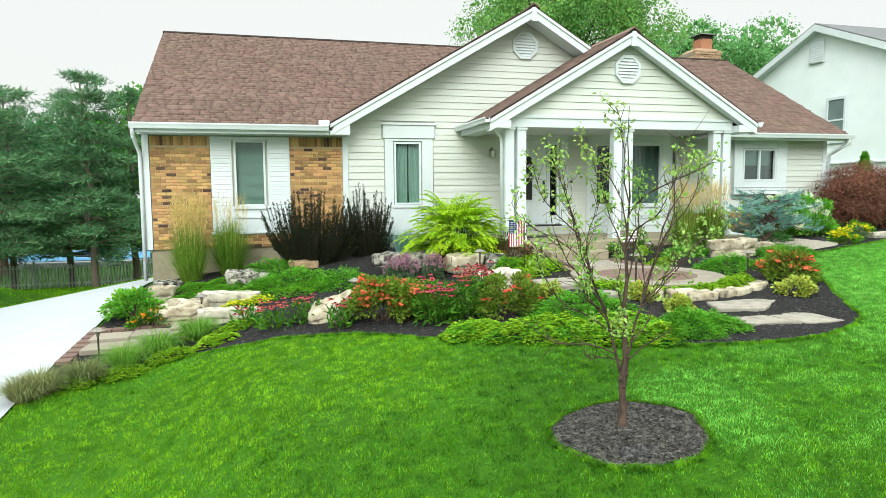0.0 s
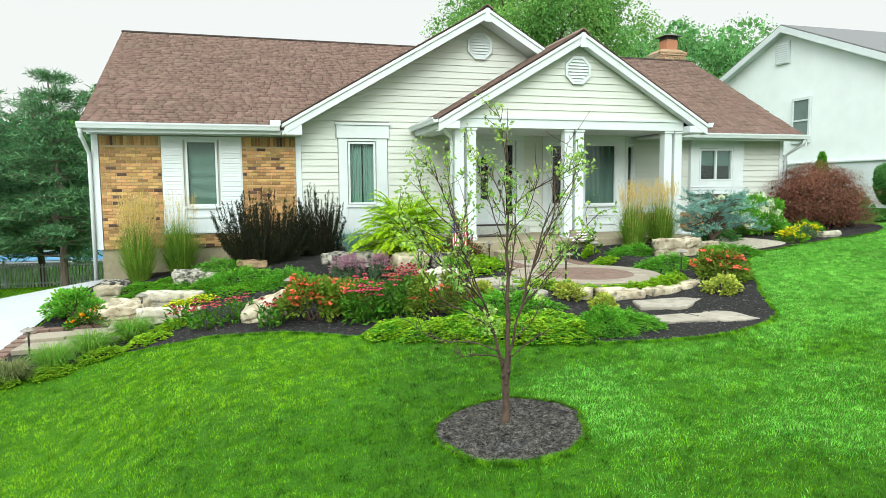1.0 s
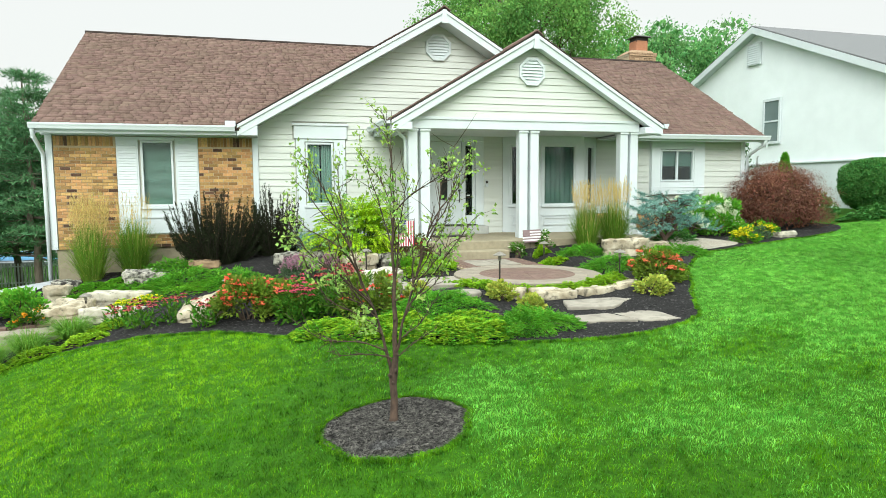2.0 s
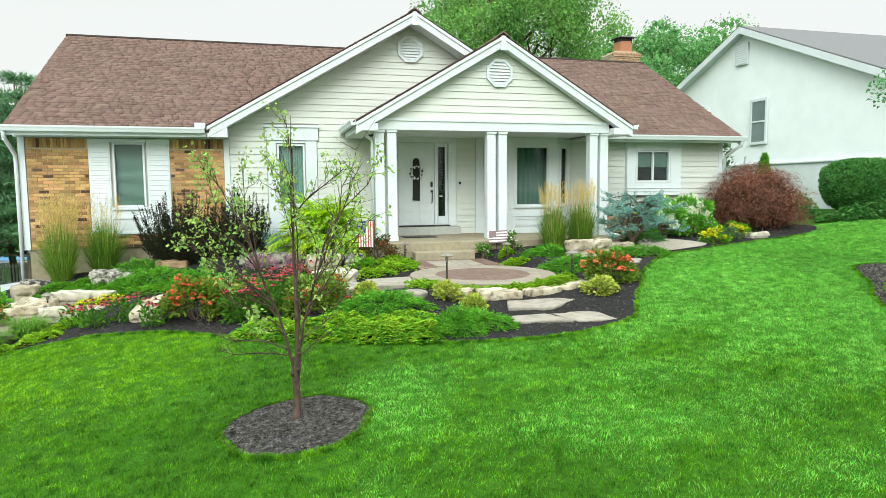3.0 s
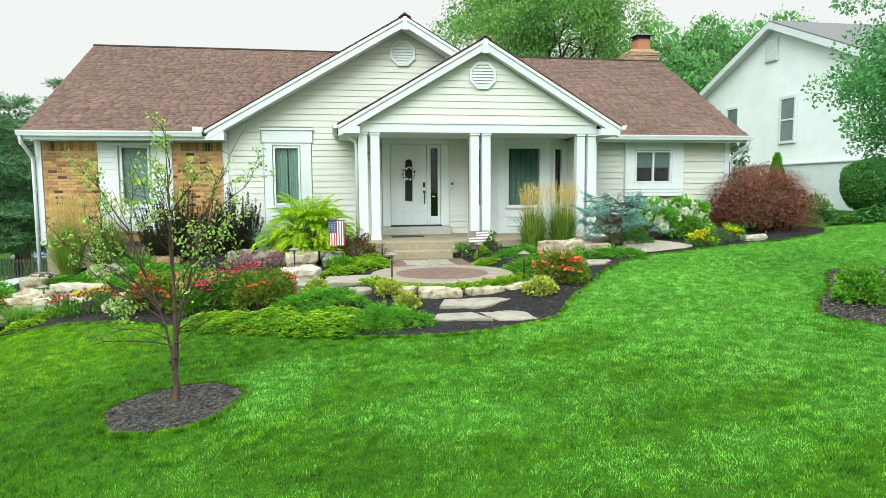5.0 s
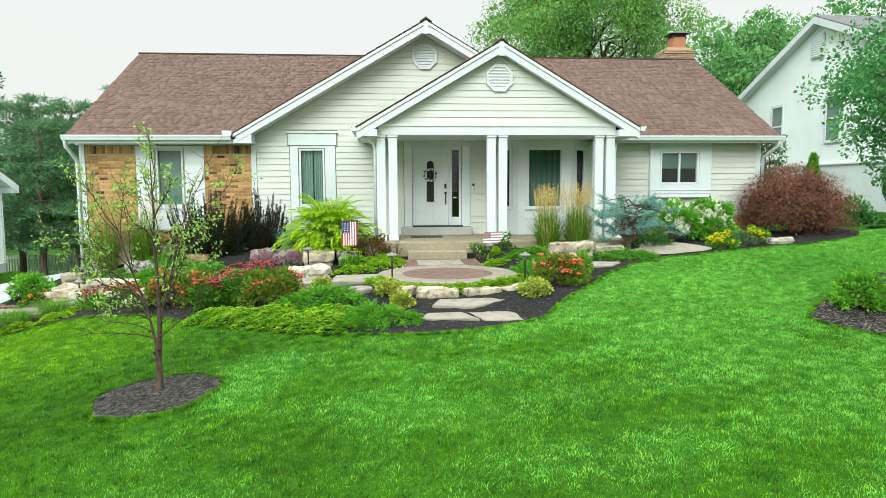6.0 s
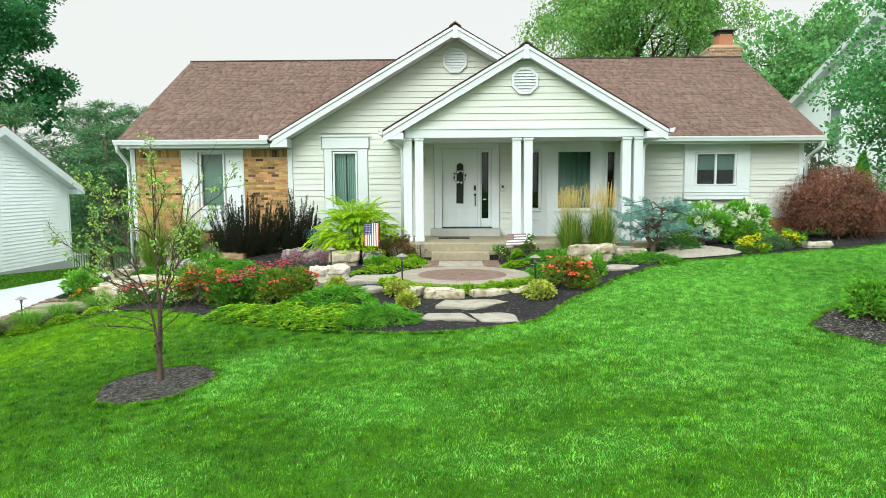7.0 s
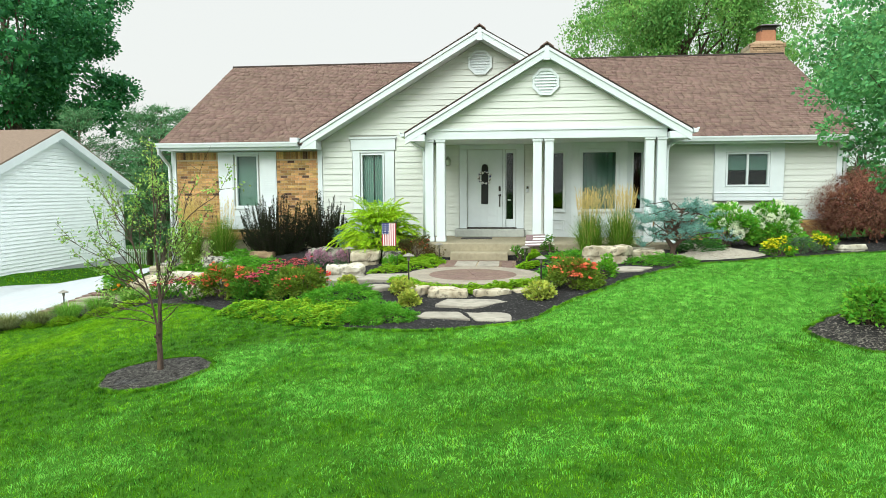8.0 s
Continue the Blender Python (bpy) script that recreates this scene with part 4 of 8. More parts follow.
part("flue_hood", Geo().hexa([(cx - hw - 0.12, yb - hw - 0.12, top + 0.121), (cx + hw + 0.12, yb - hw - 0.12, top + 0.121), (cx + hw + 0.12, yb + hw + 0.12, top + 0.121), (cx - hw - 0.12, yb + hw + 0.12, top + 0.121),
                              (cx - hw + 0.06, yb - hw + 0.06, top + 0.20), (cx + hw - 0.06, yb - hw + 0.06, top + 0.20), (cx + hw - 0.06, yb + hw - 0.06, top + 0.20), (cx - hw + 0.06, yb + hw - 0.06, top + 0.20)]), flue, "shallow dark metal hood", METAL_DARK)
part("gutter_guard", Geo().box(1.08, 1.30, 14.18, 14.42, main_z(14.30) + 0.03, main_z(14.30) + 0.14), house, "white gutter end shield", WHITE, 0.006)

# small fixtures
lantern = part("wall_lantern", Geo().box(5.14, 5.26, YF - 0.05, YF - 0.02, 3.08, 3.26).lathe(5.20, YF - 0.11, [(0.05, 3.05), (0.065, 3.07), (0.075, 3.2), (0.03, 3.27), (0.01, 3.30)], 8), house, "small nickel wall lantern", NICKEL)
door_bell = part("door_bell", Geo().box(7.265, 7.335, YF - 0.05, YF - 0.018, 2.34, 2.50), house, "pale doorbell with a dark camera face", WHITE, 0.006)
part("bell_face", Geo().box(7.272, 7.328, YF - 0.056, YF - 0.050, 2.43, 2.495), door_bell, "dark camera face", METAL_DARK)


# ---- plant builders ----
def foliage(name, a, b, island=0.35, hue=0.02, trans=0.30, scale=1.5, rough=0.75):
    return material(name, a, b, scale=scale, rough=rough, bump=0, island=island, hue=hue, trans=trans, spec=0.10)


LEAF_MID = foliage("leaf_mid_green", (0.095, 0.24, 0.020), (0.045, 0.135, 0.014), trans=0.2)
LEAF_ROSE = foliage("leaf_rose", (0.165, 0.285, 0.030), (0.105, 0.130, 0.020), trans=0.25, scale=4)
LEAF_BRIGHT = foliage("leaf_bright_green", (0.15, 0.38, 0.022), (0.075, 0.235, 0.015), trans=0.2)
LEAF_LIME = foliage("leaf_lime", (0.300, 0.480, 0.024), (0.155, 0.340, 0.018), scale=5, trans=0.2, island=0.22)
LEAF_HYDRANGEA = foliage("leaf_hydrangea", (0.18, 0.44, 0.045), (0.11, 0.32, 0.03))
LEAF_SUMAC = foliage("leaf_sumac", (0.50, 0.70, 0.03), (0.32, 0.56, 0.022), island=0.25, trans=0.4)
LEAF_JUNIPER = foliage("leaf_juniper", (0.170, 0.450, 0.036), (0.058, 0.215, 0.016), trans=0.12, scale=6)
LEAF_DARK = foliage("leaf_dark_bronze", (0.020, 0.033, 0.013), (0.023, 0.022, 0.012), trans=0.1, island=0.5)
LEAF_BLUE = foliage("leaf_blue_cedar", (0.24, 0.43, 0.37), (0.095, 0.22, 0.19), trans=0.1)
LEAF_RED = foliage("leaf_red_maple", (0.250, 0.108, 0.070), (0.132, 0.066, 0.047), island=0.45, trans=0.25)
LEAF_GOLD = foliage("leaf_gold_edge", (0.52, 0.53, 0.10), (0.18, 0.29, 0.04), island=0.35, scale=20)
LEAF_GREY = foliage("leaf_grey_green", (0.12, 0.20, 0.10), (0.08, 0.14, 0.07))
LEAF_BARBERRY = foliage("leaf_barberry", (0.14, 0.07, 0.03), (0.07, 0.10, 0.03), island=0.4)
LEAF_TREE = foliage("leaf_shade_tree", (0.19, 0.40, 0.14), (0.13, 0.31, 0.10), scale=0.4)
LEAF_TREE_LIGHT = foliage("leaf_light_tree", (0.235, 0.445, 0.11), (0.12, 0.28, 0.07), scale=0.4, trans=0.4)
LEAF_TREE_MID = foliage("leaf_mid_tree", (0.14, 0.38, 0.05), (0.08, 0.25, 0.035), scale=0.4)
LEAF_TREE_DARK = foliage("leaf_dark_tree", (0.068, 0.235, 0.085), (0.040, 0.155, 0.055), scale=0.4)
LEAF_PINE = foliage("needles_pine", (0.125, 0.265, 0.115), (0.070, 0.175, 0.072), scale=0.5, trans=0.1)
LEAF_MAPLE = foliage("leaf_young_maple", (0.155, 0.385, 0.135), (0.075, 0.235, 0.080), trans=0.3)
LEAF_BOX = foliage("leaf_boxwood", (0.095, 0.26, 0.060), (0.055, 0.17, 0.038), trans=0.15)
LEAF_SAPLING = foliage("leaf_sapling", (0.36, 0.50, 0.125), (0.20, 0.36, 0.08))
BLADE_REED = foliage("blade_reed", (0.19, 0.32, 0.040), (0.095, 0.19, 0.022), trans=0.2)
BLADE_DRY = foliage("blade_dry", (0.24, 0.25, 0.10), (0.13, 0.17, 0.06), trans=0.2)
BLADE_TUFT = foliage("blade_tuft", (0.17, 0.34, 0.045), (0.10, 0.235, 0.028))
PLUME = foliage("plume_straw", (0.64, 0.50, 0.20), (0.54, 0.42, 0.15), island=0.25)
PETAL_CORAL = foliage("petal_coral", (0.82, 0.155, 0.07), (0.84, 0.27, 0.15), island=0.2, hue=0.02)
PETAL_RED = foliage("petal_red", (0.72, 0.06, 0.05), (0.75, 0.13, 0.08), island=0.2)
PETAL_CONE = foliage("petal_dusty_red", (0.52, 0.105, 0.11), (0.34, 0.06, 0.07), island=0.3)
PETAL_MAGENTA = foliage("petal_magenta", (0.55, 0.085, 0.135), (0.42, 0.06, 0.10), island=0.25)
PETAL_PINK = foliage("petal_lavender_pink", (0.44, 0.23, 0.31), (0.33, 0.17, 0.24), island=0.3)
PETAL_YELLOW = foliage("petal_yellow", (0.85, 0.78, 0.04), (0.80, 0.68, 0.03), island=0.15)
PETAL_ORANGE = foliage("petal_orange", (0.80, 0.32, 0.03), (0.75, 0.42, 0.03), island=0.2)
PETAL_WHITE = foliage("petal_white", (0.84, 0.87, 0.72), (0.78, 0.82, 0.64), island=0.12)
FLOWER_CONE = material("flower_cone", (0.10, 0.028, 0.015), (0.05, 0.018, 0.012), scale=80, rough=0.9, bump=0.3)
BARK_PINE = material("bark_pine", (0.20, 0.165, 0.13), (0.12, 0.095, 0.075), scale=14, rough=0.95, bump=0.6, bump_scale=30, stretch=(1, 1, 0.25), bump_dist=0.02)
BARK = material("bark_grey", (0.12, 0.085, 0.062), (0.065, 0.046, 0.036), scale=18, rough=0.95, bump=0.7, bump_scale=40, stretch=(1, 1, 0.25), bump_dist=0.02)
BARK_SAPLING = material("bark_sapling", (0.108, 0.070, 0.052), (0.030, 0.021, 0.016), scale=30, rough=0.85, bump=0.5, bump_scale=90, stretch=(1, 1, 0.4))
BARK_DARK = material("bark_dark", (0.030, 0.022, 0.016), (0.018, 0.013, 0.010), scale=30, rough=0.9, bump=0.3)
STEM = material("green_stem", (0.09, 0.16, 0.035), (0.06, 0.11, 0.03), scale=20, rough=0.7, bump=0)


def unit(v):
    return v / np.maximum(np.linalg.norm(v, axis=-1, keepdims=True), 1e-9)


def leaf_arrays(c, size, rng, d=None, aspect=0.5, fold=0.12, up=0.6, vary=0.3):
    """Leaves as folded diamonds at the points c, along d."""
    n = len(c)
    if d is None:
        d = rng.normal(0, 1, (n, 3))
    d = unit(d)
    nrm = rng.normal(0, 1, (n, 3)) * (1 - up) + np.array([0, 0, 1.0]) * up
    side = unit(np.cross(d, nrm))
    nrm = np.cross(side, d)
    s = (size * (1 + vary * rng.uniform(-1, 1, n)))[:, None]
    mid = c + d * s * 0.45
    v = np.stack([c, mid + side * s * aspect * 0.5 + nrm * s * fold, c + d * s, mid - side * s * aspect * 0.5 + nrm * s * fold], 1)
    return v.reshape(-1, 3), np.arange(4 * n).reshape(n, 4)


def leaf_mesh(name, c, size, rng, mat, **kw):
    v, f = leaf_arrays(np.asarray(c, float), size, rng, **kw)
    return np_mesh(name, v, f, [mat])


def ribbon_arrays(base, tip, width, rng, sag, steps=4):
    """Thin bent blades from base to tip, bowing upward first and drooping by sag."""
    n = len(base)
    t = np.linspace(0, 1, steps + 1)[None, :, None]
    path = base[:, None] * (1 - t) + tip[:, None] * t
    path[..., 2] += (sag[:, None] * (4 * t[..., 0] * (1 - t[..., 0])))
    d = unit((tip - base) * np.array([1, 1, 0.0]) + 1e-6)
    side = np.stack([-d[:, 1], d[:, 0], np.zeros(n)], -1) + rng.normal(0, 0.4, (n, 3)) * np.array([1, 1, 0])
    side = unit(side)[:, None] * width[:, None, None] * (1 - t ** 1.5 * 0.92) * 0.5
    v = np.stack([path - side, path + side], 2).reshape(-1, 3)
    k = (np.arange(n)[:, None] * 2 * (steps + 1) + np.arange(steps)[None] * 2).ravel()
    return v, np.stack([k, k + 1, k + 3, k + 2], -1)


def lumps(rng, k, rx, ry, h, low=0.15):
    """Centres of clumps over a dome of that size, above its base."""
    a = rng.uniform(0, 2 * math.pi, k)
    u = rng.uniform(low, 1, k)
    rr = np.sqrt(1 - (u * 0.92) ** 2) * rng.uniform(0.55, 0.92, k)
    return np.column_stack([rx * rr * np.cos(a), ry * rr * np.sin(a), h * u * rng.uniform(0.72, 0.92, k)])


def clump_points(rng, centres, n, r, squash=0.8):
    which = rng.integers(0, len(centres), n)
    p = unit(rng.normal(0, 1, (n, 3))) * (rng.uniform(0.25, 1, n) ** 0.6)[:, None]
    rr = r * (0.7 + 0.6 * ((which * 0.618) % 1.0))
    return centres[which] + p * rr[:, None] * np.array([1, 1, squash]), p


def on_ground(x, y, pts):
    """Keeps points above the bed's surface."""
    z = bed_level(pts[:, 0] + x, pts[:, 1] + y) - gz(x, y) + 0.015
    pts[:, 2] = np.maximum(pts[:, 2], z)
    return pts


def twigs(rng, centres, r0=0.014, base_r=0.08, n=5):
    g = Geo()
    for c in centres:
        a = Vector((rng.uniform(-1, 1) * base_r, rng.uniform(-1, 1) * base_r, -0.05))
        b = Vector(c)
        m = a.lerp(b, 0.5) + Vector((0, 0, 0.12 * b.length))
        g.tube([a, m, b], [r0, r0 * 0.7, r0 * 0.3], n, False)
    return g


def petals_ring(c, rng, n, droop, up_tilt=0.2):
    """Petals round each centre: centres (m, 3)."""
    m = len(c)
    a = rng.uniform(0, 6.28, (m, 1)) + np.linspace(0, 2 * math.pi, n, endpoint=False)[None]
    d = np.stack([np.cos(a), np.sin(a), np.full_like(a, -droop)], -1) + rng.normal(0, up_tilt, (m, 1, 3))
    return np.repeat(c, n, 0), d.reshape(-1, 3)


def shrub(name, label, category, x, y, rx, ry, h, n, leaf, mat, seed, k=22, lump=0.30, aspect=0.55, up=0.5, flower=None, group="", stems=True):
    """A leafy bush; flower = (material, count, size, label)."""
    rng = np.random.default_rng(seed)
    z = gz(x, y)
    ob = thing(name, label, category, (x, y, z), group)
    cs = lumps(rng, k, rx, ry, h)
    r = lump * (rx + ry + h) / 3
    if stems:
        part("stems", twigs(rng, cs[: min(k, 12)]), ob, mat=BARK)
    p, d = clump_points(rng, cs, n, r)
    p = on_ground(x, y, p)
    out = unit(p * np.array([1, 1, 0.7])) + d + rng.normal(0, 0.4, p.shape)
    part("leaves", leaf_mesh("leaves", p, leaf, rng, mat, d=out, aspect=aspect, up=up), ob)
    if flower:
        fm, count, size, words = flower
        top = cs[np.argsort(-(cs[:, 2] - 0.15 * np.abs(cs[:, 0])))[: max(3, int(k * 0.75))]]
        heads, _ = clump_points(rng, top, max(16, count // 5), r * 1.15)
        heads = heads[heads[:, 2] > h * 0.36]
        q = heads[rng.integers(0, len(heads), count)] + rng.normal(0, 0.042, (count, 3)) * np.array([1, 1, 0.5])
        fans, fd = petals_ring(q, rng, 8, -0.7, 0.6)
        part("flowers", leaf_mesh("flowers", fans, size, rng, fm, d=fd, aspect=0.8, up=0.3), ob, words)
    return ob


def mat_plant(name, label, category, x, y, rx, ry, h, n, leaf, mat, seed, aspect=0.35, group="", flower=None, second=None):
    """A low spreading cushion: junipers of feathered sprays, the others of leaf rosettes."""
    rng = np.random.default_rng(seed)
    ob = thing(name, label, category, (x, y, gz(x, y)), group)
    sprays = name == "juniper"
    m = 11 if sprays else 6
    k = int(n * (1.3 if sprays else 1.0)) // m
    a, u = rng.uniform(0, 2 * math.pi, k), np.sqrt(rng.uniform(0, 1, k))
    edge = 1 + 0.13 * np.sin(3 * a + seed) + 0.09 * np.sin(7 * a + 2 * seed) + 0.05 * np.sin(13 * a)
    px, py = rx * u * edge * np.cos(a), ry * u * edge * np.sin(a)
    bumpy = np.array([noise.noise(Vector((i * 5.0 + seed, j * 5.0, seed))) + 0.5 * noise.noise(Vector((i * 13.0 + seed, j * 13.0, seed))) for i, j in zip(px, py)])
    z = h * (1 - u ** 2.6) * (0.80 + 0.45 * bumpy) * (1 - rng.uniform(0, 1, k) ** 2.2 * 0.7) + 0.02
    z = z + bed_level(px + x, py + y) - gz(x, y)
    pts = np.column_stack([px, py, z])
    if sprays:
        d = unit(np.column_stack([np.cos(a) * (0.35 + u), np.sin(a) * (0.35 + u), 0.32 - 0.30 * u]) + rng.normal(0, 0.38, (k, 3)))
        side = unit(np.cross(d, np.array([0, 0, 1.0]) + rng.normal(0, 0.3, (k, 3))))
        t = np.linspace(0.0, 1, m)[None, :, None]
        length = leaf * rng.uniform(1.5, 2.4, k)[:, None, None]
        q = pts[:, None] + d[:, None] * length * t - np.array([0, 0, 1.0]) * 0.25 * length * t ** 2
        sign = np.where(np.arange(m) % 2, 1.0, -1.0)[None, :, None]
        dd = d[:, None] * (0.55 + 0.6 * t) + side[:, None] * sign * (1.05 - 0.75 * t) + rng.normal(0, 0.12, (k, m, 3))
        me = leaf_mesh("foliage", q.reshape(-1, 3), leaf * 0.68, rng, mat, d=dd.reshape(-1, 3), aspect=0.25, up=0.7)
    else:
        b = rng.uniform(0, 6.28, (k, 1)) + np.linspace(0, 2 * math.pi, m, endpoint=False)[None]
        tilt = rng.normal(0, 0.35, (k, 1, 3)) + np.column_stack([np.cos(a) * u, np.sin(a) * u, np.zeros(k)])[:, None] * 0.35
        dd = np.stack([np.cos(b), np.sin(b), np.full_like(b, 0.30)], -1) + tilt
        me = leaf_mesh("foliage", np.repeat(pts, m, 0), leaf, rng, mat, d=dd.reshape(-1, 3), aspect=aspect, up=0.8)
        if second:
            me.materials.append(second)
            me.polygons.foreach_set("material_index", np.repeat((bumpy + rng.normal(0, 0.25, k) < -0.05).astype(np.int32), m))
    part("foliage", me, ob)
    part("stems", twigs(rng, pts[: 14] * np.array([1, 1, 0.7]), 0.008, 0.05, 4), ob, mat=BARK)
    if flower:
        fm, count, size, words = flower
        fans, fd = petals_ring(pts[:count] + np.array([0, 0, 0.02]), rng, 5, -0.4, 0.4)
        part("flowers", leaf_mesh("flowers", fans, size, rng, fm, d=fd, aspect=0.8, up=0.3), ob, words)
    return ob


def reed_grass(x, y, h, seed, spread=0.42, n=950, plumes=150):
    rng = np.random.default_rng(seed)
    ob = thing("feather_reed_grass", "tall clump of feather reed grass with straw plumes", "ornamental grass", (x, y, gz(x, y)), "feather reed grasses")
    a = rng.uniform(0, 6.28, n)
    rb = 0.17 * np.sqrt(rng.uniform(0, 1, n))
    base = np.column_stack([rb * np.cos(a), rb * np.sin(a), np.full(n, -0.02)])
    reach = spread * rng.uniform(0.05, 1.0, n) ** 1.4 * 1.35
    hh = h * (rng.uniform(0.30, 0.74, n) - 0.30 * (reach / (spread * 1.35)) ** 2)
    b = a + rng.normal(0, 0.5, n)
    tip = np.column_stack([base[:, 0] + reach * np.cos(b), base[:, 1] + reach * np.sin(b), hh])
    v, f = ribbon_arrays(base, tip, rng.uniform(0.005, 0.011, n), rng, rng.uniform(0.08, 0.32, n) * h * 0.6, 5)
    part("blades", np_mesh("blades", v, f, [BLADE_REED]), ob, "arching green blades")
    a = rng.uniform(0, 6.28, plumes)
    lean = spread * 0.80 * np.sqrt(rng.uniform(0, 1, plumes))
    base = np.column_stack([0.16 * np.cos(a), 0.16 * np.sin(a), np.zeros(plumes)])
    top = np.column_stack([lean * np.cos(a), lean * np.sin(a), h * rng.uniform(0.62, 0.86, plumes) - 0.06 * lean])
    v, f = ribbon_arrays(base, top, np.full(plumes, 0.006), rng, np.full(plumes, 0.03))
    part("stalks", np_mesh("stalks", v, f, [PLUME]), ob, "thin straw stalks")
    d = unit(top - base)
    m = 26
    t = rng.uniform(-0.55, 1, (plumes, m, 1))
    q = top[:, None] + d[:, None] * t * 0.24 * h / 1.6 + rng.normal(0, 0.0055, (plumes, m, 3)) * (1.2 - np.abs(t))
    dd = np.repeat(d, m, 0) + rng.normal(0, 0.16, (plumes * m, 3))
    part("plumes", leaf_mesh("plumes", q.reshape(-1, 3), 0.055, rng, PLUME, d=dd, aspect=0.10, up=0.2), ob, "upright straw-coloured plumes")
    return ob


def tuft(x, y, r, h, seed, mat=None, n=320, name="fountain_grass", label="small fountain of fine grass blades"):
    rng = np.random.default_rng(seed)
    ob = thing(name, label, "ornamental grass", (x, y, gz(x, y)), "low grass tufts")
    a = rng.uniform(0, 6.28, n)
    base = np.column_stack([0.10 * np.cos(a), 0.10 * np.sin(a), np.full(n, -0.01)])
    rr = r * rng.uniform(0.3, 1.15, n)
    tip = np.column_stack([rr * np.cos(a), rr * np.sin(a), h * rng.uniform(0.1, 0.9, n)])
    tip = on_ground(x, y, tip)
    v, f = ribbon_arrays(base, tip, np.full(n, 0.007), rng, h * rng.uniform(0.25, 0.55, n))
    part("blades", np_mesh("blades", v, f, [mat or BLADE_TUFT]), ob)
    return ob


def upright_shrub(x, y, rx, h, seed, n_stems=60):
    """Dense fan of upright feathered stems with dark leaves."""
    rng = np.random.default_rng(seed)
    ob = thing("barberry_bush", "dense upright bush with near-black green leaves", "shrub", (x, y, gz(x, y)), "dark bushes by the wall")
    g = Geo()
    pts, dirs = [], []
    for i in range(n_stems):
        a = rng.uniform(0, 6.28)
        u = math.sqrt(rng.uniform(0, 1))
        top = np.array([rx * u * math.cos(a), rx * 0.8 * u * math.sin(a), h * (1 - 0.34 * u * u) * rng.uniform(0.30, 1.02)])
        base = np.array([0.42 * rx * u * math.cos(a), 0.42 * rx * u * math.sin(a), -0.03])
        mid = base * 0.45 + top * 0.55 + np.array([math.cos(a), math.sin(a), 0]) * rx * 0.12 * u
        g.tube([base, mid, top], [0.009, 0.005, 0.002], 4, False)
        t = rng.uniform(0.02, 1.0, 150)[:, None]
        q = base * (1 - t) ** 2 + 2 * mid * t * (1 - t) + top * t * t
        pts.append(q + rng.normal(0, 0.030, q.shape) * (1.15 - t))
        dirs.append(unit(top - base) * 1.1 + rng.normal(0, 0.6, q.shape))
    part("stems", g, ob, mat=BARK_DARK)
    part("leaves", leaf_mesh("leaves", on_ground(x, y, np.concatenate(pts)), 0.050, rng, LEAF_DARK, d=np.concatenate(dirs), aspect=0.26, up=0.3), ob)
    return ob


def coneflowers(x, y, r, h, count, seed, petal, label, leaf_n=500):
    rng = np.random.default_rng(seed)
    ob = thing("coneflower_clump", label, "flowers", (x, y, gz(x, y)), "coneflowers in the bed")
    a, u = rng.uniform(0, 6.28, count), np.sqrt(rng.uniform(0, 1, count))
    top = np.column_stack([r * u * np.cos(a), r * u * np.sin(a), h * rng.uniform(0.80, 1.08, count)])
    top[:, 2] += bed_level(top[:, 0] + x, top[:, 1] + y) - gz(x, y)
    base = np.column_stack([top[:, 0] * 0.5, top[:, 1] * 0.5, np.zeros(count)])
    v, f = ribbon_arrays(base, top, np.full(count, 0.008), rng, np.full(count, 0.02))
    part("stalks", np_mesh("stalks", v, f, [STEM]), ob)
    fans, fd = petals_ring(top, rng, 12, 0.38, 0.15)
    part("petals", leaf_mesh("petals", fans, 0.054, rng, petal, d=fd, aspect=0.40, up=0.8), ob, "drooping flower petals")
    g = Geo()
    for c in top:
        g.lathe(c[0], c[1], [(0.014, c[2] - 0.006), (0.018, c[2] + 0.006), (0.010, c[2] + 0.018)], 6)
    part("cones", g, ob, "dark domed flower centres", FLOWER_CONE)
    q = np.column_stack([r * 1.1 * np.sqrt(rng.uniform(0, 1, leaf_n)) * np.cos(b := rng.uniform(0, 6.28, leaf_n)), np.zeros(leaf_n), h * 0.72 * rng.uniform(0.02, 1, leaf_n) ** 1.2])
    q[:, 1] = q[:, 0] * np.tan(b)
    far = np.hypot(q[:, 0], q[:, 1]) > r * 1.15
    q[far, 1] = rng.uniform(-r, r, far.sum())
    d = np.column_stack([q[:, 0], q[:, 1], 0.25 * np.ones(leaf_n)]) + rng.normal(0, 0.25, (leaf_n, 3))
    part("leaves", leaf_mesh("leaves", on_ground(x, y, q), 0.12, rng, LEAF_MID, d=d, aspect=0.28, up=0.6), ob)
    return ob


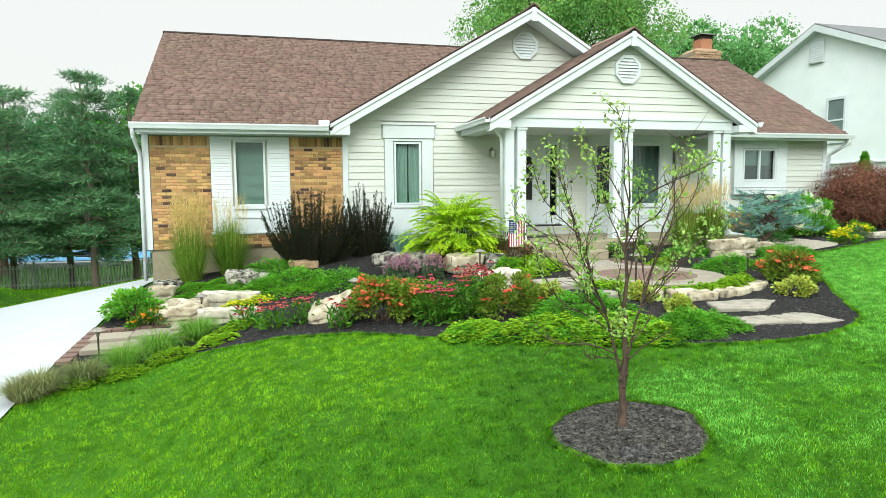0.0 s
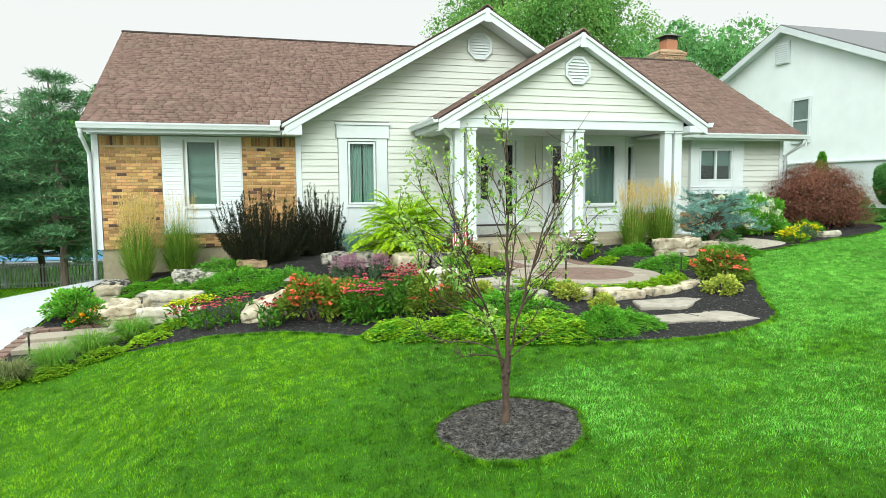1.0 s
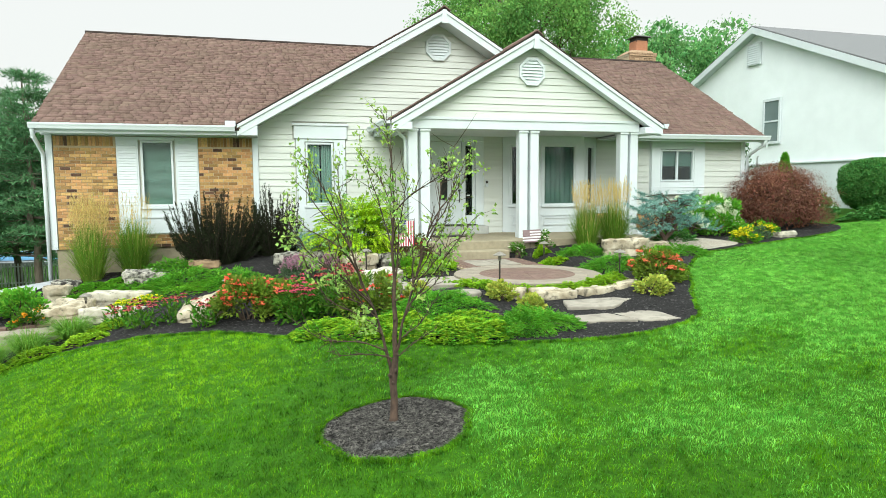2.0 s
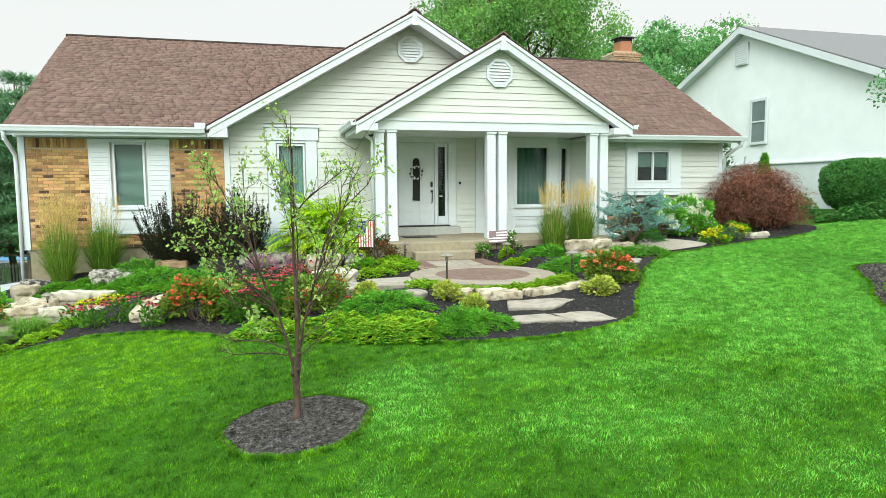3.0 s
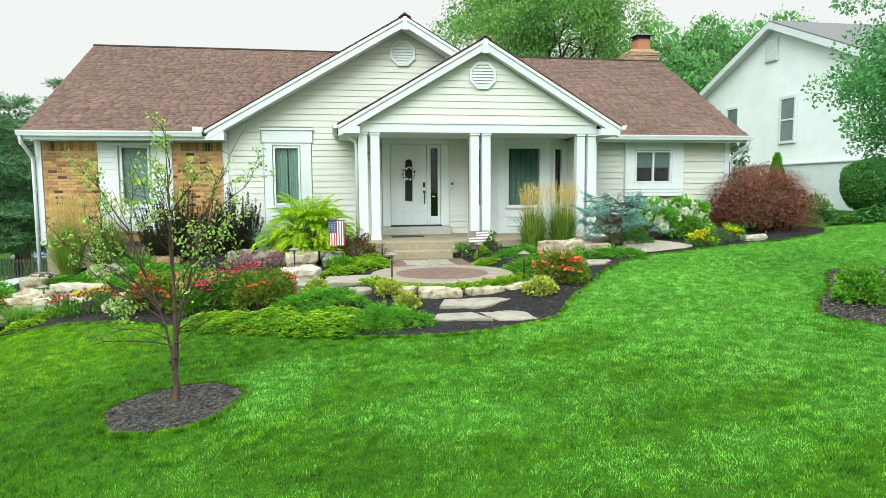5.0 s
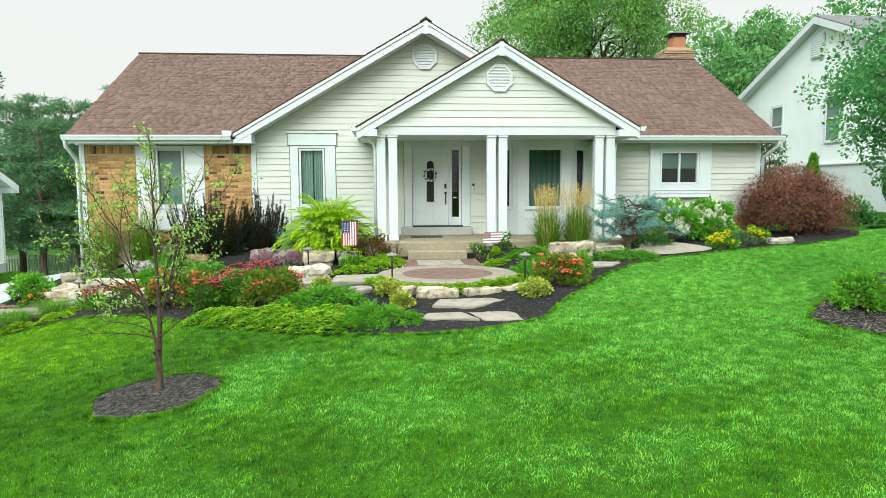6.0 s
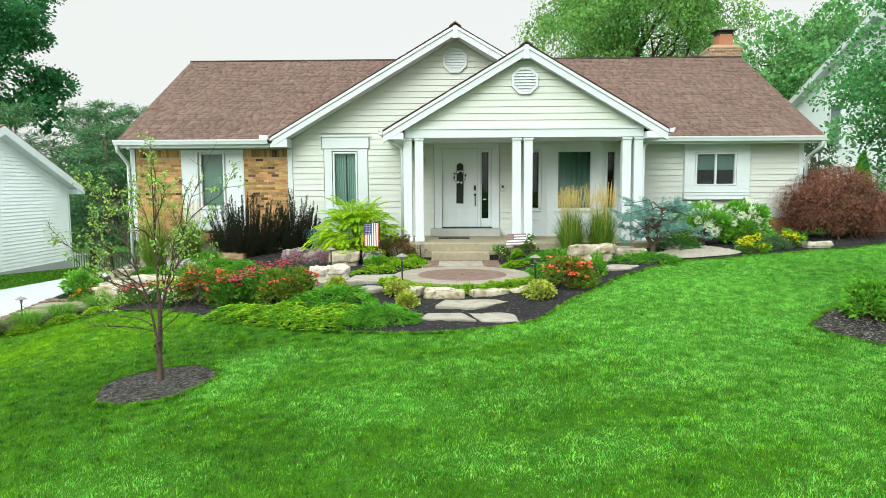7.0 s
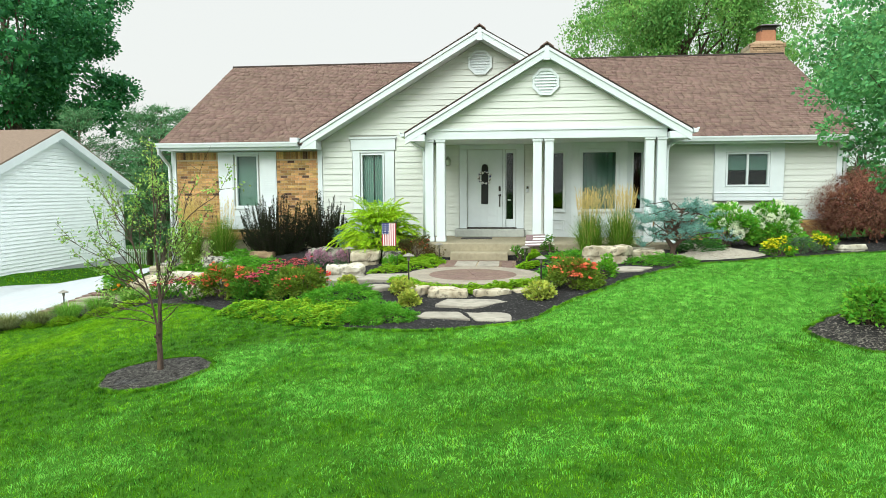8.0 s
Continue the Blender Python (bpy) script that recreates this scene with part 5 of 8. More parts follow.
def spikes(x, y, r, h, seed, petal, label, count=110):
    """Grey-green cushion with coloured flower spikes."""
    rng = np.random.default_rng(seed)
    ob = thing("salvia_clump", label, "flowers", (x, y, gz(x, y)), "flower spikes by the stone blocks")
    n = 1500
    p, d = clump_points(rng, lumps(rng, 18, r, r, h * 0.75), n, r * 0.34)
    part("leaves", leaf_mesh("leaves", on_ground(x, y, p), 0.045, rng, LEAF_GREY, d=d + np.array([0, 0, 0.8]), aspect=0.3, up=0.3), ob)
    a, u = rng.uniform(0, 6.28, count), np.sqrt(rng.uniform(0, 1, count))
    top = np.column_stack([r * u * np.cos(a), r * u * np.sin(a), h * (1 - 0.25 * u * u) * rng.uniform(0.72, 1, count)])
    m = 22
    t = rng.uniform(-1, 0, (count, m, 1))
    q = top[:, None] + np.array([0, 0, 1.0]) * t * 0.17 + rng.normal(0, 0.012, (count, m, 3))
    part("flowers", leaf_mesh("flowers", q.reshape(-1, 3), 0.026, rng, petal, aspect=0.7, up=0.2), ob, "pinkish purple flower spikes")
    return ob


def frond_shrub(x, y, rx, h, seed, fronds=64):
    """Sumac: long feathered fronds that rise, arch out and droop in layers."""
    rng = np.random.default_rng(seed)
    ob = thing("cutleaf_sumac", "bright lime-green cutleaf sumac with feathery fronds", "shrub", (x, y, gz(x, y)))
    g = Geo()
    pts, dirs = [], []
    for i in range(fronds):
        a = i * 2.39996 + rng.normal(0, 0.25)
        level = ((i + rng.uniform(0, 1)) / fronds) ** 1.15
        start = np.array([0.34 * rx * (1 - 0.6 * level) * math.cos(a), 0.34 * rx * (1 - 0.6 * level) * math.sin(a), h * (0.08 + 0.52 * level)])
        el = radians(18 + 44 * level ** 1.2 + rng.normal(0, 12))
        d = np.array([math.cos(a) * math.cos(el), math.sin(a) * math.cos(el), math.sin(el)])
        length = rx * rng.uniform(0.55, 0.92) * (1 - 0.22 * level)
        steps = 9
        line = [start]
        for t in range(steps):
            d = unit(d + np.array([0, 0, -0.03 - 0.026 * t]) + rng.normal(0, 0.03, 3))
            line.append(line[-1] + d * length / steps)
        if i % 4 == 0:
            g.tube([(start[0] * 0.3, start[1] * 0.3, -0.03), start * np.array([0.8, 0.8, 0.6]), start], [0.016, 0.011, 0.006], 5, False)
        g.tube(line, list(np.linspace(0.0055, 0.002, steps + 1)), 4, False)
        for t in np.linspace(0.10, 1.0, 17):
            k = min(int(t * steps), steps - 1)
            step = unit(line[k + 1] - line[k])
            p = line[k] + (line[k + 1] - line[k]) * (t * steps - k)
            side = unit(np.cross(step, np.array([0, 0, 1.0])))
            wide = 0.16 * math.sin(math.pi * (0.14 + 0.80 * t)) + 0.02
            for s in (-1, 1):
                e = unit(side * s + step * 0.62 + np.array([0, 0, -0.22]))
                for q in (0.0, 0.35, 0.7):
                    pts.append(p + e * wide * q)
                    dirs.append(e + rng.normal(0, 0.16, 3) + (step * 0.7 if q else 0))
    part("stems", g, ob, mat=STEM)
    pts = on_ground(x, y, np.array(pts))
    part("leaflets", leaf_mesh("leaflets", pts, 0.082, rng, LEAF_SUMAC, d=np.array(dirs), aspect=0.24, up=0.85, vary=0.25), ob)
    return ob


def limb(g, rng, a, b, r0, r1, wob=0.06, n=6, steps=4):
    a, b = np.array(a, float), np.array(b, float)
    length = np.linalg.norm(b - a)
    pts = [a + (b - a) * t + (rng.normal(0, wob, 3) * length * math.sin(math.pi * t) if 0 < t < 1 else 0) for t in np.linspace(0, 1, steps + 1)]
    g.tube(pts, list(np.linspace(r0, r1, steps + 1)), n, False)
    return pts


def shade_tree(name, label, x, y, trunk_h, crown_r, crown_h, n, leaf, mat, seed, k=60, trunk_r=0.25, lump=0.26, hang=0.0, z=None, group="", squash=0.8, core=2.6, core_share=10):
    """A tapered trunk with limbs and an uneven crown of leaf clumps."""
    rng = np.random.default_rng(seed)
    z = float(ground_level(x, y)) if z is None else z
    ob = thing(name, label, "tree", (x, y, z), group)
    a, u = rng.uniform(0, 6.28, k), rng.uniform(-1, 1, k)
    rr = rng.uniform(0.45, 0.95, k)
    shell = np.sqrt(np.maximum(1 - u * u, 0.05))
    cs = np.column_stack([crown_r * rr * shell * np.cos(a), crown_r * rr * shell * np.sin(a), trunk_h + crown_h * 0.5 + crown_h * 0.46 * u * rr])
    g = Geo()
    fork = np.array([0, 0, trunk_h * 0.9])
    limb(g, rng, (0, 0, -0.3), fork, trunk_r * 1.15, trunk_r * 0.8, 0.02, 10)
    limb(g, rng, fork, (rng.normal(0, 0.1), rng.normal(0, 0.1), trunk_h + crown_h * 0.8), trunk_r * 0.8, trunk_r * 0.12, 0.03, 8)
    for c in cs[: min(k, 34)]:
        s = fork + np.array([0, 0, max(0, c[2] - trunk_h) * rng.uniform(0.2, 0.65)])
        limb(g, rng, s, c, trunk_r * 0.28, trunk_r * 0.04, 0.07, 5)
    part("trunk", g, ob, mat=BARK)
    p, d = clump_points(rng, cs, n, crown_r * lump, squash)
    if hang:
        p[:, 2] -= rng.uniform(0, 1, n) ** 2 * hang
        d = d * 0.5 + np.array([0, 0, -0.8])
    v1, f1 = leaf_arrays(p, leaf, rng, d=d + rng.normal(0, 0.5, p.shape), aspect=0.7, up=0.45)
    q, e = clump_points(rng, cs, n // core_share, crown_r * lump * 0.62, squash)
    v2, f2 = leaf_arrays(q, leaf * core, rng, d=e + rng.normal(0, 0.6, q.shape), aspect=0.8, up=0.2)
    part("crown", np_mesh("crown", np.concatenate([v1, v2]), np.concatenate([f1, f2 + len(v1)]), [mat]), ob)
    return ob


def pine_tree(x, y, h, r, seed, bare=0.17, n_levels=24, dense=0.8):
    rng = np.random.default_rng(seed)
    ob = thing("pine_tree", "tall dark pine with a bare lower trunk", "tree", (x, y, float(ground_level(x, y))), "pines behind the drive")
    g = Geo()
    limb(g, rng, (0, 0, -0.3), (rng.normal(0, 0.15), rng.normal(0, 0.15), h * 0.97), 0.17, 0.03, 0.01, 9, 8)
    boughs = Geo()
    pts, dirs = [], []
    for lv in range(n_levels):
        t = bare + (1 - bare) * (lv + rng.uniform(-0.8, 0.8)) / n_levels
        z = h * t
        reach = r * (1.02 - t) ** 0.48 * (0.75 if t < bare + 0.08 else 1.0)
        for _ in range(7 if t < 0.75 else 5):
            a = rng.uniform(0, 6.28)
            length = reach * rng.uniform(0.6, 1.08)
            end = np.array([length * math.cos(a), length * math.sin(a), z + length * (rng.uniform(-0.14, 0.16) + 1.6 * max(0.0, t - 0.62))])
            line = limb(boughs, rng, (0, 0, z), end, 0.05 * (1.1 - t), 0.010, 0.05, 4)
            m = int(dense * (55 + 175 * length / r))
            s = rng.uniform(0.22, 1.0, m) ** 0.8
            q = np.array([line[min(int(v * 4), 3)] + (line[min(int(v * 4), 3) + 1] - line[min(int(v * 4), 3)]) * (v * 4 - min(int(v * 4), 3)) for v in s])
            q = q + rng.normal(0, 1, (m, 3)) * np.array([0.19, 0.19, 0.055]) * (0.5 + length * 0.30)
            pts.append(q)
            dirs.append(np.array([math.cos(a), math.sin(a), 0.35]) + rng.normal(0, 0.8, (m, 3)))
    part("trunk", g, ob, mat=BARK_PINE)
    part("boughs", boughs, ob, mat=BARK_PINE)
    part("needles", leaf_mesh("needles", np.concatenate(pts), 0.25, rng, LEAF_PINE, d=np.concatenate(dirs), aspect=0.13, up=0.3), ob)
    return ob


# ---- far things: trees, neighbours, fence, pool ----
shade_tree("shade_tree", "tall light-green shade tree behind the house roof", 15.1, 31.2, 3.2, 5.7, 12.2, 80000, 0.118, LEAF_TREE_LIGHT, 31, k=125, trunk_r=0.4, lump=0.20, hang=0.9, core=1.8, core_share=16, group="trees behind the house")
shade_tree("shade_tree", "broad green shade tree behind the chimney", 33.0, 44.0, 4.0, 6.8, 10.5, 40000, 0.18, LEAF_TREE, 32, k=75, trunk_r=0.35, lump=0.24, hang=0.6, group="trees behind the house")
shade_tree("shade_tree", "green shade tree behind the neighbouring roof", 40.0, 46.0, 3.5, 5.2, 8.0, 18000, 0.22, LEAF_TREE, 33, k=55, trunk_r=0.3, group="trees behind the house")
shade_tree("shade_tree", "large dark green maple behind the neighbouring house", -27.0, 39.0, 4.5, 8.6, 20.0, 56000, 0.21, LEAF_TREE_DARK, 34, k=150, trunk_r=0.5, lump=0.165, group="trees past the drive")
shade_tree("shade_tree", "round green tree behind the pines", -5.6, 40.0, 2.0, 4.4, 9.0, 30000, 0.19, LEAF_TREE_MID, 35, core=1.5, k=80, trunk_r=0.3, group="trees past the drive")
shade_tree("shade_tree", "dark green tree behind the pines", -15.5, 44.0, 2.0, 6.5, 8.2, 22000, 0.24, LEAF_TREE_DARK, 36, core=1.5, k=80, trunk_r=0.3, group="trees past the drive")
pine_tree(-7.1, 29.5, 8.6, 3.0, 41, dense=1.1)
pine_tree(-5.9, 31.5, 8.4, 2.9, 42, dense=0.75)
pine_tree(-10.6, 28.5, 7.9, 3.2, 43, dense=1.05)
pine_tree(-12.9, 31.0, 8.4, 3.2, 44)
pine_tree(-3.9, 33.5, 7.4, 2.6, 45)
pine_tree(-8.9, 33.0, 8.6, 3.0, 46, dense=0.8)
pine_tree(-14.6, 28.2, 7.8, 3.2, 47)
pine_tree(-11.6, 34.0, 9.2, 3.2, 48)

WHITE_SIDING = material("white_vinyl", (0.80, 0.845, 0.86), (0.76, 0.805, 0.82), scale=2, rough=0.5, bump=0.03, stain=0.04)
ROOF_GREY = material("grey_shingle", (0.17, 0.17, 0.175), (0.12, 0.12, 0.125), scale=14, rough=0.95, bump=0.4, bump_scale=60, stretch=(1, 3, 3))
ROOF_TAN = material("tan_shingle", (0.22, 0.155, 0.115), (0.125, 0.088, 0.066), scale=9, rough=0.95, bump=0.4, bump_scale=60, stretch=(3, 1, 3))
BRICK_FAR = material("far_brick", (0.30, 0.15, 0.08), (0.18, 0.09, 0.055), scale=9, rough=0.9, bump=0.3, bump_scale=20, stretch=(1, 1, 3))


def gable_house(name, label, x, depth, y0, y1, base, eave, slope, siding_base, roof_mat, facing, over=0.35, step=0.12, lap=0.034):
    """A house whose clapboarded gable stands in the plane x and faces along x; it reaches depth metres behind."""
    ob = thing(name, label, "house", (x - facing * depth / 2, (y0 + y1) / 2, base))
    ob.matrix_world = Matrix.Identity(4)
    ym, back = (y0 + y1) / 2, x - facing * depth
    peak = eave + (y1 - y0) / 2 * slope
    ring = [(y0, base), (y1, base), (y1, eave), (ym, peak), (y0, eave)]
    part("wall", Geo().prism([(x, a, b) for a, b in ring], [(back, a, b) for a, b in ring]), ob, mat=WHITE_SIDING)
    z = siding_base
    while z < peak - 0.15:
        top = z + step

        def span(h):
            k = max(0.0, (h - eave) / slope)
            return y0 + k, y1 - k
        (a0, a1), (b0, b1) = span(z), span(top)
        if b1 > b0:
            f = facing
            part("clapboard", Geo().hexa([(x + f * lap, a0, z), (x + f * lap, a1, z), (x - f * 0.01, a1, z), (x - f * 0.01, a0, z), (x + f * 0.008, b0, top), (x + f * 0.008, b1, top), (x - f * 0.01, b1, top), (x - f * 0.01, b0, top)]), ob, mat=WHITE_SIDING)
        z = top
    xo = x + facing * over
    for s, ye in ((-1, y0), (1, y1)):
        yo = ye + s * 0.45
        zo = eave - 0.45 * slope
        pts = [(xo, yo, zo + 0.22), (xo, ym, peak + 0.22), (back - facing * over, ym, peak + 0.22), (back - facing * over, yo, zo + 0.22)]
        part("roof", deck(pts, 0.10), ob, "shingled roof slope", roof_mat)
        part("rake_board", Geo().hexa([(xo + facing * 0.02, yo, zo - 0.08), (xo + facing * 0.02, ym, peak - 0.08), (xo - facing * 0.03, ym, peak - 0.08), (xo - facing * 0.03, yo, zo - 0.08),
                                       (xo + facing * 0.02, yo, zo + 0.17), (xo + facing * 0.02, ym, peak + 0.17), (xo - facing * 0.03, ym, peak + 0.17), (xo - facing * 0.03, yo, zo + 0.17)]), ob, mat=WHITE)
        part("rake_soffit", Geo().hexa([(xo, yo, zo - 0.06), (xo, ym, peak - 0.06), (x, ym, peak - 0.06), (x, yo, zo - 0.06), (xo, yo, zo - 0.02), (xo, ym, peak - 0.02), (x, ym, peak - 0.02), (x, yo, zo - 0.02)]), ob, mat=WHITE)
        part("eave_board", Geo().box(min(xo, back), max(xo, back), min(yo, ye), max(yo, ye), zo - 0.08, zo + 0.12), ob, mat=WHITE)
        part("corner_board", Geo().box(min(x, x + facing * 0.045), max(x, x + facing * 0.045), ye - 0.06 if s > 0 else ye - 0.01, ye + 0.01 if s > 0 else ye + 0.06, siding_base, eave), ob, mat=WHITE)
    return ob


def far_window(house_ob, x, facing, y0, y1, z0, z1):
    win = part("window", Geo().box(min(x, x + facing * 0.07), max(x, x + facing * 0.07), y0 - 0.09, y1 + 0.09, z1, z1 + 0.10).box(min(x, x + facing * 0.07), max(x, x + facing * 0.07), y0 - 0.09, y1 + 0.09, z0 - 0.10, z0)
               .box(min(x, x + facing * 0.07), max(x, x + facing * 0.07), y0 - 0.09, y0, z0, z1).box(min(x, x + facing * 0.07), max(x, x + facing * 0.07), y1, y1 + 0.09, z0, z1)
               .box(min(x, x + facing * 0.06), max(x, x + facing * 0.06), y0, y1, (z0 + z1) / 2 - 0.03, (z0 + z1) / 2 + 0.03), house_ob, "double-hung window in white trim", WHITE)
    part("pane", Geo().box(min(x, x + facing * 0.035), max(x, x + facing * 0.035), y0, y1, z0, z1), win, "window glass", material("far_glass", (0.17, 0.22, 0.22), (0.12, 0.155, 0.155), scale=1.0, rough=0.08, bump=0, spec=0.8))


nb_right = gable_house("neighbour_house", "two-storey white clapboard house with a grey roof", 21.1, 12.0, 14.2, 28.1, 0.6, 5.40, 0.435, 3.19, ROOF_GREY, -1, lap=0.014)
far_window(nb_right, 21.07, -1, 19.90, 20.62, 4.05, 5.60)
far_window(nb_right, 21.07, -1, 23.30, 24.0, 4.05, 5.60)
vent_r = part("gable_vent", Geo().box(21.0, 21.07, 20.95, 21.65, 7.15, 8.0), nb_right, "rectangular louvred vent", WHITE)
for i in range(9):
    part("louvre", Geo().hexa([(20.975, 21.0, 7.2 + i * 0.085), (20.975, 21.6, 7.2 + i * 0.085), (21.0, 21.6, 7.2 + i * 0.085), (21.0, 21.0, 7.2 + i * 0.085), (20.992, 21.0, 7.26 + i * 0.085), (20.992, 21.6, 7.26 + i * 0.085), (21.0, 21.6, 7.26 + i * 0.085), (21.0, 21.0, 7.26 + i * 0.085)]), vent_r, mat=WHITE)
part("foundation", Geo().box(21.06, 21.1, 14.22, 28.08, 0.6, 3.15).box(20.99, 21.1, 14.21, 28.09, 3.15, 3.20), nb_right, "white painted foundation wall", WHITE)
part("brick_front", Geo().box(21.14, 33.0, 14.12, 14.199, 0.6, 5.2), nb_right, "brown brick front", BRICK_FAR)
part("conduit", Geo().tube([(21.0, 20.9, 2.0), (21.0, 20.9, 3.45), (21.0, 20.85, 3.5)], 0.03, 6), nb_right, "grey service pipe", NICKEL)

nb_left = gable_house("neighbour_house", "white clapboard house with a tan shingle roof", -8.05, 12.0, 13.85, 21.10, -1.2, 2.58, 0.455, -0.08, ROOF_TAN, 1, step=0.115)
part("foundation", Geo().box(-8.05, -8.01, 13.87, 21.08, -1.2, -0.09), nb_left, "pale concrete foundation", DRIVE)

# fence and pool down the slope
FENCE_PAINT = material("fence_white", (0.80, 0.82, 0.80), (0.74, 0.76, 0.74), scale=4, rough=0.6, bump=0.05)
fence = thing("picket_fence", "white metal picket fence along the pool lawn", "fence", (-10, 34, -2))
fence.matrix_world = Matrix.Identity(4)
fence_line = [(-20.0 + i * 0.135, 32.0 + 0.027 * (i * 0.135 + 8)) for i in range(165)]
picket_cache = Geo().box(-0.034, 0.034, -0.012, 0.012, 0, 1.10).mesh("picket", FENCE_PAINT, 0.006)
post_cache = Geo().box(-0.05, 0.05, -0.05, 0.05, 0, 1.30).mesh("post", FENCE_PAINT, 0.01)
rails = {0.18: Geo(), 0.92: Geo()}
for i, (fx, fy) in enumerate(fence_line):
    fz = float(ground_level(fx, fy))
    ob = new("post" if i % 18 == 0 else "picket", post_cache if i % 18 == 0 else picket_cache)
    ob.parent = fence
    ob.location = (fx, fy, fz - 0.02)
    if i:
        px, py = fence_line[i - 1]
        pz = float(ground_level(px, py))
        for hh in (0.18, 0.92):
            rails[hh].hexa([(px, py - 0.03, pz + hh), (fx, fy - 0.03, fz + hh), (fx, fy + 0.0, fz + hh), (px, py + 0.0, pz + hh), (px, py - 0.03, pz + hh + 0.05), (fx, fy - 0.03, fz + hh + 0.05), (fx, fy, fz + hh + 0.05), (px, py, pz + hh + 0.05)])
for rail in rails.values():
    part("rail", rail, fence, mat=FENCE_PAINT)
pool_z = float(ground_level(-12.0, 52.0))
POOL_OUT = spline([(-19, 49.5), (-13, 48.0), (-7, 48.5), (-3, 51), (-5, 58), (-12, 60), (-18, 56)], 5)
POOL_IN = np.array([-11.0, 53.5]) + (POOL_OUT - np.array([-11.0, 53.5])) * 0.84
pool = thing("swimming_pool", "in-ground swimming pool with pale concrete surround", "pool", (-11, 53, pool_z))
pool.matrix_world = Matrix.Identity(4)
part("surround", sheet("surround", POOL_OUT, lambda x, y: np.full(np.shape(x), pool_z), 0.25, 2.0, DRIVE), pool)
part("water", sheet("water", POOL_IN, lambda x, y: np.full(np.shape(x), pool_z), 0.30, 2.0, material("pool_water", (0.035, 0.30, 0.56), (0.03, 0.25, 0.50), spec=0.08, scale=0.6, rough=0.35, bump=0.1, bump_scale=3)), pool, "clear blue pool water")
part("coping", Geo().prism([(a, b, pool_z - 0.4) for a, b in POOL_OUT], [(a, b, pool_z + 0.248) for a, b in POOL_OUT]), pool, mat=DRIVE)


# ---- stones and paving of the garden ----
LIMESTONE = material("limestone", (0.52, 0.465, 0.355), (0.29, 0.24, 0.16), pits=0.6, pit_scale=9, scale=5, rough=0.9, bump=0.7, bump_scale=14, stain=0.25, stain_scale=2.5, bump_dist=0.03, contrast=1.4)
LIME_PALE = material("pale_limestone", (0.58, 0.545, 0.46), (0.38, 0.34, 0.26), pits=0.55, pit_scale=8, scale=6, rough=0.9, bump=0.6, bump_scale=16, stain=0.2, stain_scale=3, bump_dist=0.03)
LICHEN = material("lichen_rock", (0.42, 0.40, 0.34), (0.045, 0.042, 0.038), pits=0.6, pit_scale=14, scale=9, rough=0.95, bump=0.9, bump_scale=22, bump_dist=0.04, contrast=2.2)
BROWN_ROCK = material("brown_rock", (0.36, 0.25, 0.15), (0.22, 0.15, 0.09), pits=0.5, scale=7, rough=0.9, bump=0.6, bump_scale=20, bump_dist=0.03)
FLAG = material("flagstone", (0.325, 0.296, 0.248), (0.240, 0.215, 0.178), pits=0.25, pit_scale=5, scale=7, rough=0.9, bump=0.35, bump_scale=40, stain=0.15, stain_scale=2, obj=0.06)
PAVER_RED = material("red_paver", (0.175, 0.113, 0.092), (0.135, 0.087, 0.071), scale=30, rough=0.9, bump=0.35, bump_scale=120, obj=0.12, hue=0.01)
PAVER_TAN = material("tan_paver", (0.275, 0.238, 0.19), (0.22, 0.19, 0.152), scale=25, rough=0.9, bump=0.3, bump_scale=100, obj=0.10)
GRAVEL = material("pale_gravel", (0.46, 0.42, 0.35), (0.32, 0.285, 0.235), scale=40, rough=0.95, bump=0.8, bump_scale=60, island=0.3, obj=0.0)


